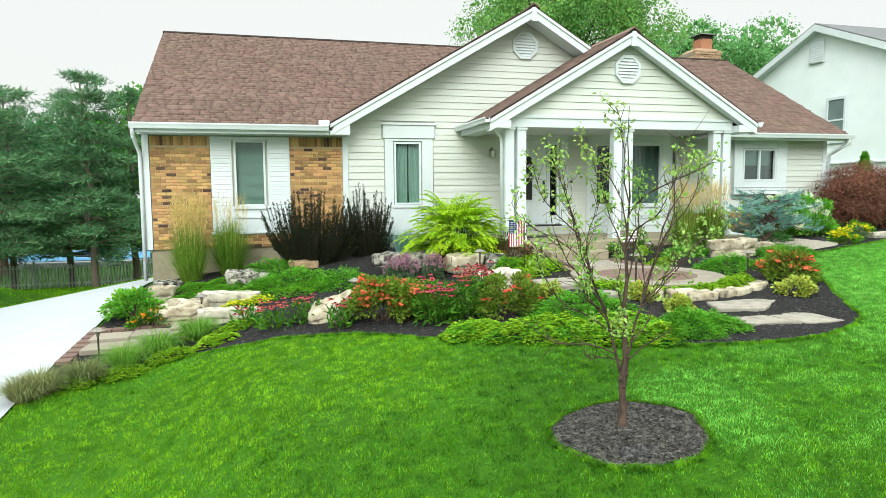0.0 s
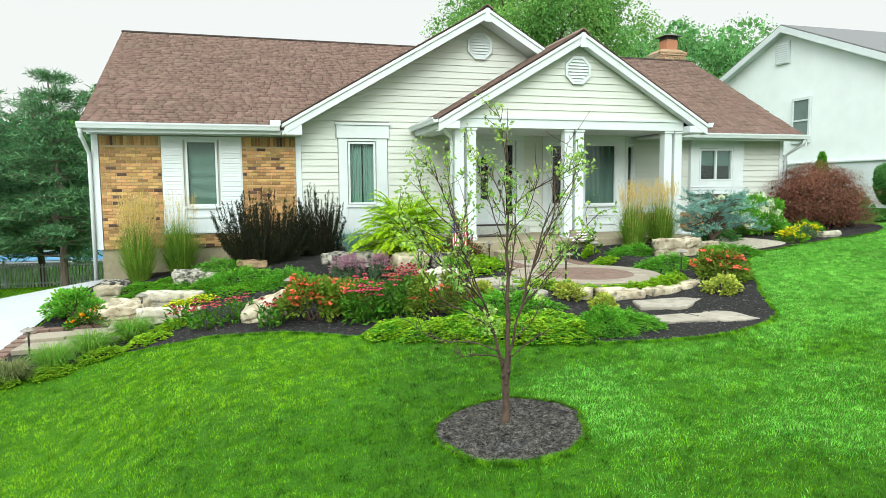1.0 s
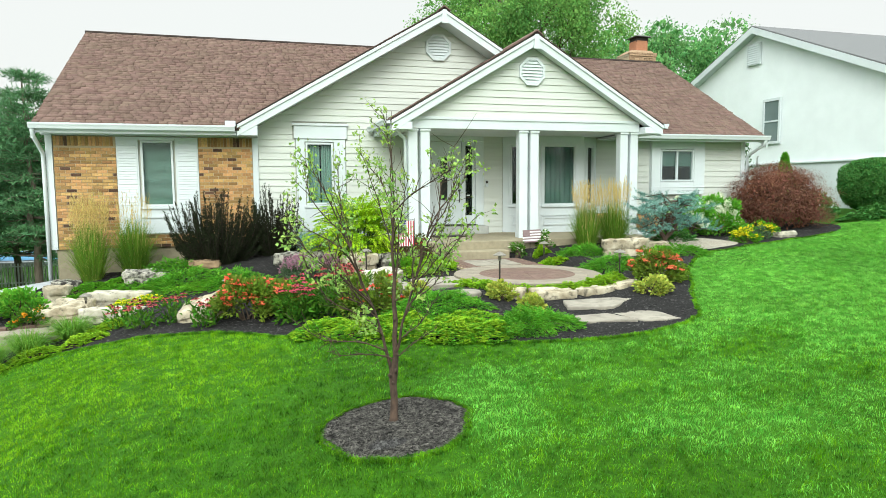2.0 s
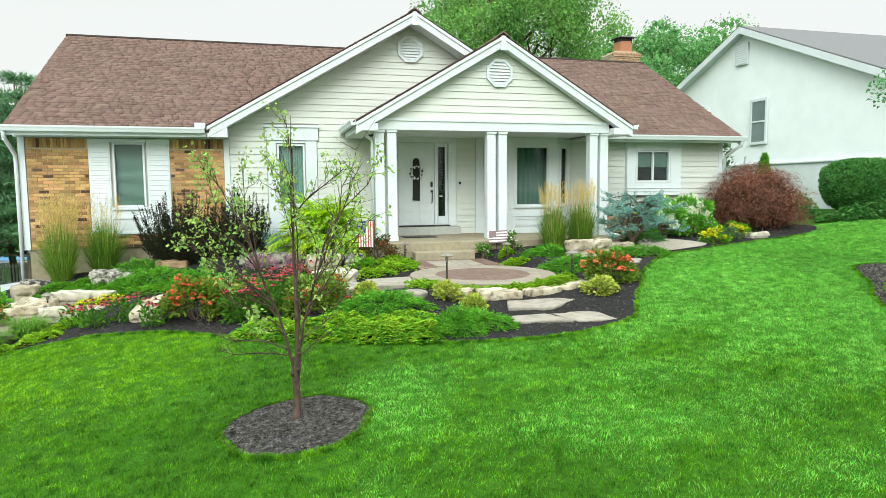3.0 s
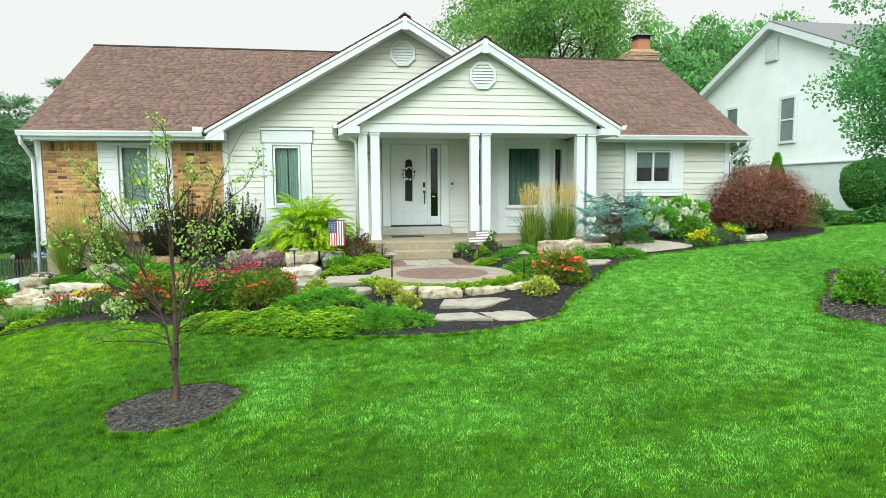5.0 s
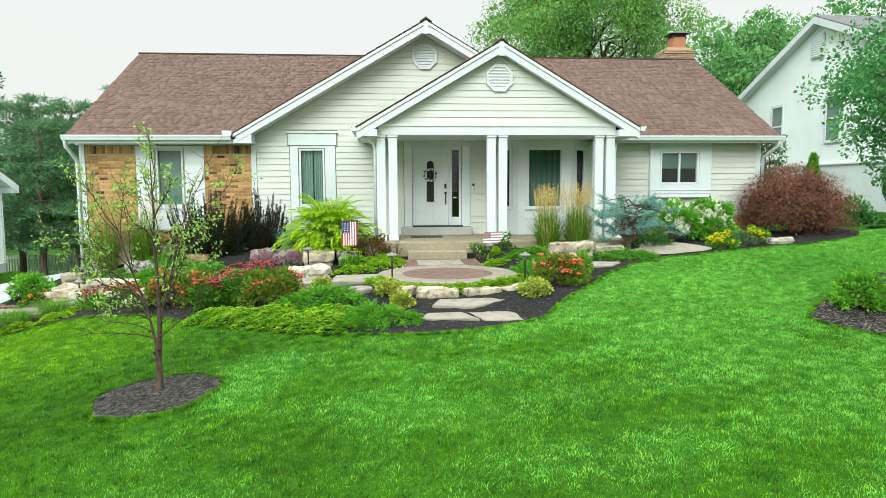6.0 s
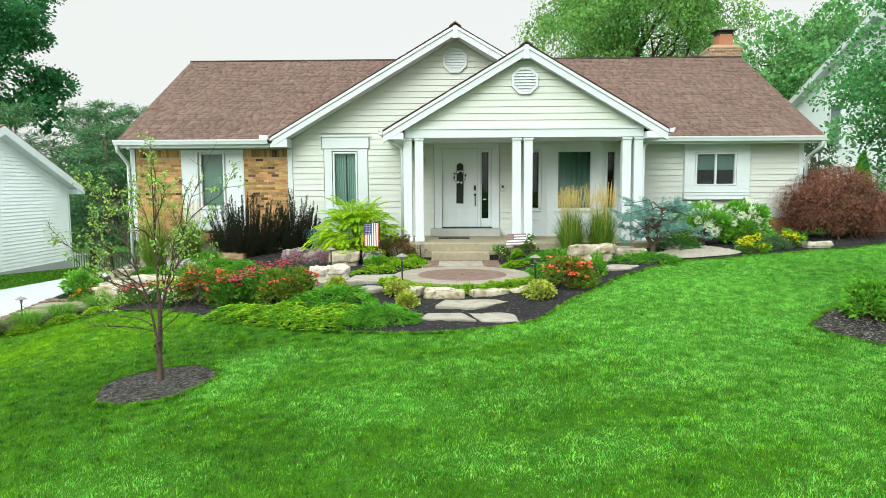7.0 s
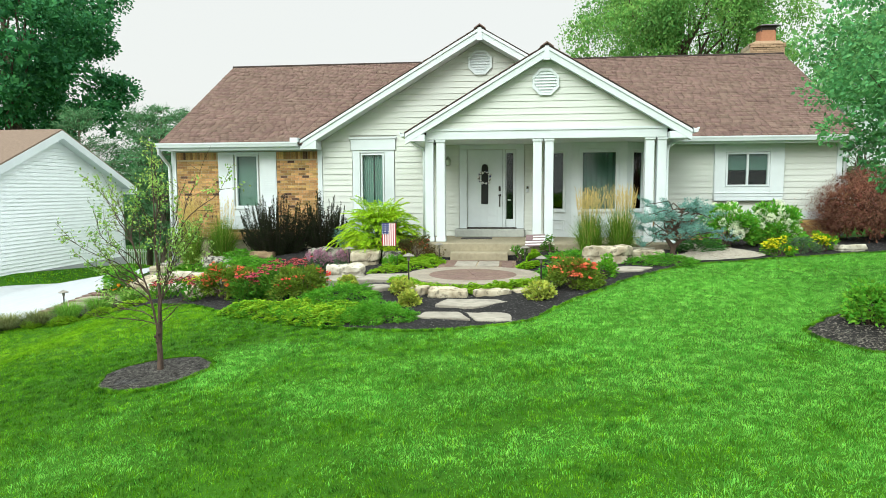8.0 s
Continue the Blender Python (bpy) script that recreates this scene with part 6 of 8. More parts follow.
def rock(name, label, x, y, sx, sy, sz, mat, seed, turn=0.0, sink=0.06, boxy=0.72, jag=0.10, z=None, group="", layers=0.0, tilt=None):
    """A broken ledge of limestone: an angular outline in beds that step in and out, with a weathered top."""
    rng = np.random.default_rng(seed * 7 + 1)
    n = 44
    ang = np.linspace(0, 2 * math.pi, n, endpoint=False)
    out = np.full(n, 9.0)
    for th in (0, 90, 180, 270):
        out = np.minimum(out, rng.uniform(0.90, 1.0) / np.maximum(np.cos(ang - radians(th + rng.uniform(-9, 9))), 0.05))
    for th in (45, 135, 225, 315):
        out = np.minimum(out, rng.uniform(0.92, 1.06) * (0.86 + 0.40 * boxy) / np.maximum(np.cos(ang - radians(th + rng.uniform(-22, 22))), 0.05))
    beds = 3 if layers else (1 if jag >= 0.12 else 2)
    cuts = np.sort(np.concatenate([[0, 1], (np.arange(1, beds) + rng.uniform(-0.28, 0.28, beds - 1)) / beds]))
    rows = []
    for k in range(beds):
        s0 = rng.uniform(0.95, 1.0) - (0.05 if k == 0 else 0.0)
        off = rng.normal(0, 0.020, 2)
        for f, dz, ds in ((0.0, 0.0, -0.03), (0.0, 0.04, 0.0), (0.35, 0.0, 0.0), (0.7, 0.0, -0.01), (1.0, -0.05, -0.02), (1.0, 0.0, -0.03 if k < beds - 1 else -0.055)):
            zz = cuts[k] + (cuts[k + 1] - cuts[k]) * (f + dz)
            rows.append((s0 + ds, zz, off))
    for ds in (0.84, 0.62, 0.36, 0.12):
        rows.append((ds * rows[-1][0] / max(rows[-1][0], 1e-3) if ds < 0.84 else ds, 1.0, rows[-1][2]))
    slope = rng.normal(0, 0.05, 2) if tilt is None else np.array(tilt)
    verts = []
    for i, (sc, zz, off) in enumerate(rows):
        for k in range(n):
            r = out[k] * sc
            w = Vector((math.cos(ang[k]) * r * 1.6, math.sin(ang[k]) * r * 1.6, zz * 1.5)) + Vector((seed * 3.7, seed * 1.3, 0))
            r *= 1 + jag * (0.9 * noise.noise(w * 1.3) + 0.9 * abs(noise.noise(w * 2.6)) - 0.9 * abs(noise.noise(w * 5.5)) + 0.5 * noise.noise(w * 11.0))
            px, py = r * math.cos(ang[k]) + off[0], r * math.sin(ang[k]) + off[1]
            up = zz + (slope[0] * px + slope[1] * py + jag * 1.1 * noise.noise(w * 1.7) + jag * 0.7 * noise.noise(w * 5.0)) * (0.25 + 0.75 * zz)
            verts.append((px * sx * 0.5, py * sy * 0.5, up * sz))
    verts.append((0, 0, verts[-1][2]))
    q = np.array(verts)
    c, s = math.cos(turn), math.sin(turn)
    q = np.column_stack([q[:, 0] * c - q[:, 1] * s, q[:, 0] * s + q[:, 1] * c, q[:, 2]])
    m = len(rows)
    i = np.arange(m - 1)[:, None] * n
    k = np.arange(n)[None]
    k1 = (k + 1) % n
    tri = np.concatenate([np.stack([i + k, i + k1, i + n + k1], -1).reshape(-1, 3), np.stack([i + k, i + n + k1, i + n + k], -1).reshape(-1, 3),
                          np.stack([(m - 1) * n + k, (m - 1) * n + k1, np.full((1, n), m * n)], -1).reshape(-1, 3)])
    ob = single(name, np_mesh(name, q, tri, [mat]), label, "rock", group=group)
    ob.location = (x, y, (gz(x, y) if z is None else z) - sink)
    return ob


def slab(name, label, pts, top, thick, mat, parent=None, seed=0, bevel=0.012, group="", jag=0.02):
    """A flat stone with a broken outline; top is a height or None for the bed's own."""
    rng = random.Random(seed)
    out = []
    for (x0, y0), (x1, y1) in zip(pts, pts[1:] + pts[:1]):
        m = 5
        for i in range(m):
            t = i / m
            out.append((x0 + (x1 - x0) * t + rng.uniform(-jag, jag), y0 + (y1 - y0) * t + rng.uniform(-jag, jag)))
    zs = [(top if top is not None else gz(a, b) + 0.035) for a, b in out]
    if top is None:
        cx, cy = sum(a for a, _ in out) / len(out), sum(b for _, b in out) / len(out)
        zc = gz(cx, cy) + 0.042
        zs = [0.35 * z + 0.65 * zc for z in zs]
    g = Geo().prism([(a, b, z - thick) for (a, b), z in zip(out, zs)], [(a, b, z) for (a, b), z in zip(out, zs)])
    if parent is None:
        return single(name, g, label, "flagstone", mat, group=group, bevel=bevel)
    return part(name, g, parent, label, mat, bevel)


BL = "limestone blocks of the rockery"
rock("limestone_block", "dark weathered flat stone on the bed corner", -1.98, 13.62, 0.55, 0.40, 0.26, LICHEN, 2, 0.1, z=0.34, group=BL)
rock("limestone_block", "tan limestone block at the bed corner", -2.0, 13.05, 0.52, 0.45, 0.30, LIMESTONE, 3, 0.05, group=BL)
rock("boulder", "large layered tan limestone boulder beside the drive", -1.50, 11.66, 0.98, 0.60, 0.36, LIMESTONE, 4, -0.15, jag=0.11, group=BL, layers=0.06)
rock("limestone_block", "flat pale limestone slab in the ground cover", -0.72, 12.12, 1.12, 0.52, 0.26, LIME_PALE, 5, -0.22, group=BL, boxy=0.9, jag=0.07)
rock("limestone_block", "low pale limestone slab before the yellow flowers", -0.68, 11.12, 1.02, 0.62, 0.23, LIME_PALE, 6, -0.25, group=BL, boxy=0.9, jag=0.07)
rock("limestone_block", "dark pitted lichen-covered rock", -0.45, 13.08, 0.92, 0.45, 0.47, LICHEN, 7, -0.15, z=0.26, sink=0.0, group=BL, boxy=0.95, jag=0.10, layers=0.05)
rock("limestone_block", "flat brown rock under the dark bushes", 0.64, 13.3, 0.62, 0.42, 0.22, BROWN_ROCK, 8, -0.1, group=BL)
rock("boulder", "tan limestone boulder with a sloping pale top among coneflowers", 0.84, 9.62, 0.62, 0.50, 0.34, LIMESTONE, 9, -0.3, jag=0.07, group=BL, boxy=0.9, tilt=(0.30, 0.22))
rock("limestone_block", "large squared limestone block behind the flower spikes", 2.58, 12.82, 1.35, 0.5, 0.52, LICHEN, 11, -0.12, z=0.50, sink=0.0, group=BL, boxy=0.9, jag=0.07)
rock("limestone_block", "squared tan limestone block in a row", 3.62, 11.86, 0.70, 0.5, 0.34, LIMESTONE, 12, 0.05, z=0.70, sink=0.0, group=BL, boxy=0.9, jag=0.07)
rock("limestone_block", "small squared limestone block in a row", 4.18, 11.92, 0.46, 0.40, 0.32, LICHEN, 13, 0.1, z=0.71, sink=0.0, group=BL, boxy=0.88, jag=0.07)
rock("boulder", "white limestone boulder beside the stone path", 3.62, 9.98, 0.80, 0.44, 0.36, LIME_PALE, 14, 0.2, z=0.58, sink=0.0, jag=0.10, group=BL)
rock("boulder", "low tan limestone boulder near the porch", 8.80, 10.80, 0.95, 0.6, 0.38, LIMESTONE, 15, -0.15, jag=0.11, group=BL)
rock("limestone_block", "flat tan ledge stone below the porch", 9.55, 11.15, 0.95, 0.55, 0.24, LIMESTONE, 16, 0.1, group=BL, boxy=0.85)
rock("limestone_block", "flat pale ledge stone beside the downspout", 9.55, 12.1, 0.95, 0.45, 0.16, LIME_PALE, 17, -0.05, group=BL, boxy=0.85)
rock("limestone_block", "low white edging stone by the maple", 14.14, 12.3, 0.72, 0.35, 0.19, LIME_PALE, 18, 0.1, group=BL, boxy=0.85)
CX, CY, PATIO = 6.15, 9.62, 0.83
for i, (ang, w, hh) in enumerate(((236, 0.62, 0.32), (259, 0.74, 0.34), (284, 0.70, 0.32), (305, 0.55, 0.28), (322, 0.62, 0.26))):
    a = radians(ang)
    rock("edging_stone", "tan limestone edging stone round the patio", CX + 1.68 * math.cos(a), CY + 1.68 * math.sin(a), w, 0.36, hh, LIMESTONE, 21 + i, a + math.pi / 2, z=0.80 - hh, sink=0.0, group="patio edging stones", boxy=0.86, jag=0.08)

FS = "flagstone steps in the mulch"
slab("flagstone", "pale flagstone step set in mulch", [(5.50, 6.52), (6.29, 6.42), (6.12, 6.86), (5.62, 6.86)], None, 0.08, FLAG, seed=1, group=FS)
slab("flagstone", "pale flagstone step set in mulch", [(6.36, 6.40), (6.88, 6.36), (6.84, 6.94), (6.20, 6.90)], None, 0.08, FLAG, seed=2, group=FS)
slab("flagstone", "pale flagstone step set in mulch", [(5.72, 7.22), (6.28, 7.04), (6.82, 7.42), (6.62, 7.58), (5.84, 7.66)], None, 0.09, FLAG, seed=3, group=FS)
slab("flagstone", "pale flagstone at the lawn edge", [(8.75, 9.55), (9.25, 9.62), (9.55, 10.05), (9.1, 10.2), (8.8, 10.0)], None, 0.08, FLAG, seed=4, group=FS)
single("stepping_stone", Geo().lathe(4.62, 8.27, [(0.20, 0.55), (0.21, 0.785), (0.19, 0.805)], 22), "round pale concrete stepping stone", "stepping stone", FLAG, bevel=0.006)

patio = thing("patio", "round paved patio with a reddish centre and pale ring", "patio", (CX, CY, PATIO), kind="structure")
patio.matrix_world = Matrix.Identity(4)
part("patio_base", Geo().lathe(CX, CY, [(1.27, 0.45), (1.27, PATIO - 0.008)], 48), patio, mat=PAVER_TAN)


def ring_pavers(r0, r1, n, mat, top, name):
    gap = 0.003
    for k in range(n):
        a0, a1 = 2 * math.pi * k / n + gap / r1, 2 * math.pi * (k + 1) / n - gap / r1
        arc = [a0 + (a1 - a0) * i / 3 for i in range(4)]
        ring = [(r1 * math.cos(a), r1 * math.sin(a)) for a in arc] + [((r0 + gap) * math.cos(a), (r0 + gap) * math.sin(a)) for a in reversed(arc)]
        part(name, Geo().prism([(CX + p, CY + q, top - 0.04) for p, q in ring], [(CX + p, CY + q, top) for p, q in ring]), patio, mat=mat)


for j in range(5):
    ring_pavers(0.03 + j * 0.158, 0.03 + (j + 1) * 0.158, max(5, 7 * (j + 1)), PAVER_RED, PATIO, "paver")
ring_pavers(0.82, 1.03, 26, PAVER_TAN, PATIO + 0.001, "paver")
ring_pavers(1.03, 1.26, 30, PAVER_TAN, PATIO + 0.001, "paver")

walkway = thing("walkway", "paved walk from the patio to the porch step", "path", (6.1, 11.4, PATIO), kind="structure")
walkway.matrix_world = Matrix.Identity(4)
part("walk_base", Geo().box(5.35, 6.98, 10.6, 12.02, 0.45, PATIO - 0.010), walkway, mat=MORTAR)
for i in range(7):
    for j in range(14):
        x0, y0 = 5.36 + i * 0.232, 10.62 + j * 0.1
        x0 += 0.0 if j % 2 else -0.08
        xm, ym = x0 + 0.11, y0 + 0.05
        if math.hypot(xm - CX, ym - CY) < 1.32 or xm < 5.4 or xm > 6.92 or (5.72 < xm < 6.62 and 10.95 < ym < 11.85):
            continue
        part("paver", Geo().box(x0, x0 + 0.224, y0, y0 + 0.093, PATIO - 0.05, PATIO), walkway, mat=PAVER_RED)
for i in range(2):
    slab("paving_slab", "", [(5.68 + i * 0.48, 10.92), (6.14 + i * 0.48, 10.92), (6.14 + i * 0.48, 11.86), (5.68 + i * 0.48, 11.86)], PATIO + 0.004, 0.05, FLAG, walkway, seed=7 + i, bevel=0.006, jag=0.006)
for i, pts in enumerate(([(4.05, 9.05), (4.86, 8.98), (4.98, 9.95), (4.12, 9.80)], [(3.25, 9.05), (4.0, 9.02), (4.06, 9.74), (3.3, 9.76)], [(2.75, 9.2), (3.2, 9.1), (3.24, 9.8), (2.85, 9.9)])):
    slab("flagstone", "broad pale flagstone of the garden path", pts, 0.80 - 0.03 * i, 0.12, FLAG, seed=11 + i, group="path flagstones")

drive_walk = thing("drive_walk", "pale paved walk with a reddish border leaving the drive", "path", (-2.2, 10.8, 0.0), kind="structure")
drive_walk.matrix_world = Matrix.Identity(4)
for i in range(3):
    for j in range(2):
        a0, a1 = i / 3, (i + 1) / 3 - 0.012
        b0, b1 = j / 2, (j + 1) / 2 - 0.02

        def walk_point(u, v):
            px, py = -2.76 + u * 1.75, 10.30 + v * 1.0 + u * 0.12
            return px, py
        quad = [walk_point(a0, b0), walk_point(a1, b0), walk_point(a1, b1), walk_point(a0, b1)]
        zt = float(bed_level(*walk_point((a0 + a1) / 2, (b0 + b1) / 2))) + 0.06
        part("paving_slab", Geo().prism([(p, q, zt - 0.08) for p, q in quad], [(p, q, zt) for p, q in quad]), drive_walk, mat=PAVER_TAN, bevel=0.006)
for j in range(8):
    y0 = 9.95 + j * 0.21
    zt = float(bed_level(-2.88, y0 + 0.1)) + 0.055
    part("paver", Geo().box(-2.98 + j * 0.016, -2.79 + j * 0.016, y0, y0 + 0.2, zt - 0.06, zt), drive_walk, mat=PAVER_RED, bevel=0.005)
for i in range(8):
    x0 = -2.75 + i * 0.21
    zt = float(bed_level(x0 + 0.1, 11.42)) + 0.058
    part("paver", Geo().box(x0, x0 + 0.2, 11.34 + i * 0.02, 11.52 + i * 0.02, zt - 0.06, zt), drive_walk, mat=PAVER_RED, bevel=0.005)

GRAVEL_EDGE = spline([(10.35, 10.75), (11.3, 11.02), (12.1, 11.45), (12.0, 12.1), (11.55, 12.7), (11.0, 13.3), (10.3, 12.9), (10.7, 12.0), (10.2, 11.3)], 5)
single("gravel_path", sheet("gravel_path", GRAVEL_EDGE, bed_level, 0.035, 0.1, GRAVEL, 0.004), "pale pea gravel path beside the wing", "gravel path", kind="structure")


def scatter(name, label, category, poly, n, size, mat, seed, lift, flat=0.5, long=1.0, exclude=()):
    """Loose chips or pebbles over an outline, as one heap of stuff."""
    rng = np.random.default_rng(seed)
    lo, hi = poly.min(0), poly.max(0)
    p = rng.uniform(lo, hi, (int(n * 2.2), 2))
    ok = inside(poly, p[:, 0], p[:, 1])
    for e in exclude:
        ok &= ~inside(e, p[:, 0], p[:, 1])
    p = p[ok][:n]
    n = len(p)
    z = bed_level(p[:, 0], p[:, 1]) + lift
    a = rng.uniform(0, 6.28, n)
    s = size * rng.uniform(0.5, 1.3, n)
    d = np.stack([np.cos(a), np.sin(a), rng.normal(0, 0.25, n)], -1)
    e = np.stack([-np.sin(a), np.cos(a), rng.normal(0, 0.3, n)], -1)
    c = np.column_stack([p, z + rng.uniform(0, 1, n) * size * 0.5])
    u = np.array([0, 0, 1.0])
    sx, sy, sz = s[:, None] * long, s[:, None] * 0.45, s[:, None] * flat
    v = np.stack([c - d * sx, c - e * sy, c + d * sx, c + e * sy, c + u * sz, c - u * sz], 1).reshape(-1, 3)
    k = np.arange(n)[:, None, None] * 6
    f = (k + np.array([(0, 1, 4), (1, 2, 4), (2, 3, 4), (3, 0, 4)])[None]).reshape(-1, 3)
    return tagged(single(name, np_mesh(name, v, f, [mat]), label, category), kind="stuff")


MULCH_CHIP = material("mulch_chip", (0.100, 0.096, 0.094), (0.026, 0.025, 0.025), scale=20, rough=0.95, bump=0, island=0.7, spec=0.10)
MULCH_GREY = material("mulch_chip_grey", (0.105, 0.098, 0.088), (0.014, 0.013, 0.0125), scale=20, rough=0.95, bump=0, island=0.85, spec=0.12)
MULCH_PALE = material("mulch_chip_pale", (0.21, 0.19, 0.165), (0.040, 0.036, 0.032), scale=20, rough=0.95, bump=0, island=0.85, spec=0.12)
BED_FRONT = BED_EDGE[BED_EDGE[:, 1] < 14.4]
scatter("mulch_chips", "loose black mulch chips over the planting bed", "mulch", BED_FRONT, 42000, 0.0135, MULCH_CHIP, 51, 0.018, 0.4, 1.5)
scatter("mulch_chips", "greyed mulch chips round the sapling", "mulch", RING_SAPLING, 15000, 0.0115, MULCH_GREY, 52, 0.018, 0.35, 1.7)
scatter("mulch_chips", "greyed mulch chips under the lawn tree", "mulch", RING_SIDE, 17000, 0.0125, MULCH_PALE, 53, 0.018, 0.35, 1.7)
HOLLOW = np.array([(2.62 + 0.15 * math.cos(a), 4.17 + 0.07 * math.sin(a)) for a in np.linspace(0, 2 * math.pi, 16, endpoint=False)])
scatter("mulch_chips", "dark mulch clods in a scraped hollow", "mulch", HOLLOW, 260, 0.022, MULCH_CHIP, 55, 0.022, 0.6, 1.1)
scatter("gravel", "loose pale pebbles on the path", "gravel", GRAVEL_EDGE, 7000, 0.016, GRAVEL, 54, 0.038, 0.6, 0.8)


# ---- path lights ----
def path_light(x, y, h):
    z = gz(x, y)
    ob = thing("path_light", "bronze path light with a wide hat on a post", "path light", (x, y, z), "path lights")
    part("post", Geo().lathe(0, 0, [(0.014, -0.12), (0.013, h - 0.10)], 8), ob, mat=METAL_DARK)
    part("collar", Geo().lathe(0, 0, [(0.016, h - 0.13), (0.024, h - 0.11), (0.024, h - 0.06), (0.03, h - 0.045)], 10), ob, mat=BRONZE)
    part("hat", Geo().lathe(0, 0, [(0.098, h - 0.048), (0.102, h - 0.04), (0.045, h - 0.008), (0.018, h), (0.006, h + 0.012)], 16), ob, "wide bronze hat", BRONZE)
    return ob


for lx, ly, lh in ((-2.42, 10.0, 0.50), (-1.16, 11.45, 0.46), (1.23, 9.86, 0.53), (3.52, 10.65, 0.60), (5.26, 11.95, 0.46), (5.14, 8.30, 0.64), (7.16, 11.1, 0.44), (7.38, 8.66, 0.52)):
    path_light(lx, ly, lh)


# ---- plants of the bed, from the drive to the wing ----
shrub("flower_bush", "leafy green bush with small orange flowers beside the drive", "shrub", -2.28, 11.95, 0.50, 0.42, 0.56, 1900, 0.075, LEAF_HYDRANGEA, 101, k=22, lump=0.34)
shrub("flower_bush", "low plant with yellow and orange flowers", "flowers", -2.02, 11.52, 0.34, 0.26, 0.36, 1100, 0.055, LEAF_MID, 102, k=16, flower=(PETAL_ORANGE, 90, 0.028, "yellow and orange flowers"))
reed_grass(-1.58, 13.85, 1.80, 111, 0.44, n=1700, plumes=230)
reed_grass(-0.82, 14.10, 1.76, 112, 0.50, n=1500, plumes=60)
upright_shrub(0.84, 13.75, 1.02, 1.66, 121, 230)
upright_shrub(2.02, 13.95, 0.60, 1.58, 122, 120)
tuft(2.72, 13.45, 0.42, 0.55, 123, LEAF_BLUE, 420, "blue_grass", "blue-green grass clump behind the sumac")
frond_shrub(3.74, 12.85, 1.10, 1.30, 124, 220)
JL = "spreading junipers"
mat_plant("juniper", "low spreading green juniper below the wall", "shrub", -0.02, 13.25, 0.62, 0.42, 0.26, 5200, 0.062, LEAF_JUNIPER, 131, group=JL)
mat_plant("juniper", "low spreading green juniper over the rock", "shrub", 0.32, 12.45, 0.72, 0.42, 0.22, 6000, 0.062, LEAF_JUNIPER, 132, group=JL)
mat_plant("juniper", "low spreading green juniper under the dark bush", "shrub", 1.35, 11.95, 0.72, 0.45, 0.26, 6000, 0.062, LEAF_JUNIPER, 133, group=JL)
mat_plant("juniper", "feathery green juniper mound before the path", "shrub", 3.92, 7.86, 0.72, 0.50, 0.22, 14000, 0.05, LEAF_JUNIPER, 134, group=JL)
mat_plant("juniper", "feathery bright juniper at the lawn edge", "shrub", 4.92, 6.62, 0.56, 0.38, 0.24, 13000, 0.046, LEAF_JUNIPER, 135, group=JL)
mat_plant("juniper", "low juniper between the patio and the porch", "shrub", 8.12, 11.2, 0.52, 0.36, 0.16, 6000, 0.055, LEAF_JUNIPER, 136, group=JL)
mat_plant("juniper", "low juniper mat on the lawn edge by the boulder", "shrub", 9.85, 10.55, 0.72, 0.36, 0.17, 6000, 0.055, LEAF_JUNIPER, 137, group=JL)
mat_plant("juniper", "low dark juniper under the blue cedar", "shrub", 11.0, 12.35, 0.55, 0.40, 0.26, 2600, 0.08, LEAF_BOX, 138, group=JL)
mat_plant("juniper", "soft green juniper mat beside the patio", "shrub", 7.85, 9.80, 0.48, 0.42, 0.22, 6000, 0.055, LEAF_JUNIPER, 139, group=JL)
GC = "ground cover cushions"
for i, (x, y, rx, ry, h) in enumerate(((-1.25, 12.55, 0.62, 0.40, 0.14), (-0.25, 12.35, 0.55, 0.32, 0.15), (0.15, 11.75, 0.60, 0.35, 0.15), (-1.05, 13.2, 0.42, 0.25, 0.12), (0.75, 12.0, 0.5, 0.3, 0.16), (2.25, 10.55, 0.55, 0.45, 0.24), (1.75, 11.0, 0.45, 0.35, 0.2), (-1.72, 12.45, 0.42, 0.36, 0.14), (-1.5, 13.1, 0.40, 0.30, 0.14), (-0.95, 12.75, 0.5, 0.3, 0.14), (2.0, 11.4, 0.4, 0.25, 0.14))):
    mat_plant("ground_cover", "bright green creeping ground cover between the rocks", "ground cover", x, y, rx, ry, h, 4200, 0.030, LEAF_BRIGHT, 140 + i, aspect=0.45, group=GC)
for i, (x, y, rx) in enumerate(((-0.70, 11.66, 0.30), (-0.30, 11.50, 0.32))):
    mat_plant("ground_cover", "low cushion with yellow flowers in front of the slab", "ground cover", x, y, rx, 0.16, 0.15, 1300, 0.034, LEAF_LIME, 150 + i, aspect=0.6, group=GC, flower=(PETAL_YELLOW, 130, 0.022, "small yellow flowers"))
for i, (x, y, rx, ry) in enumerate(((2.48, 7.80, 0.36, 0.30), (2.98, 7.46, 0.42, 0.33), (3.46, 7.14, 0.42, 0.34), (3.92, 6.86, 0.42, 0.36), (4.36, 6.66, 0.36, 0.34), (4.20, 7.12, 0.42, 0.32), (3.42, 7.55, 0.38, 0.28))):
    mat_plant("sedum", "lime-yellow sedum cushion along the lawn", "ground cover", x, y, rx * 1.22, ry * 1.12, 0.18, 9200, 0.029, LEAF_LIME, 160 + i, aspect=0.62, group="sedum cushions", second=LEAF_BRIGHT)
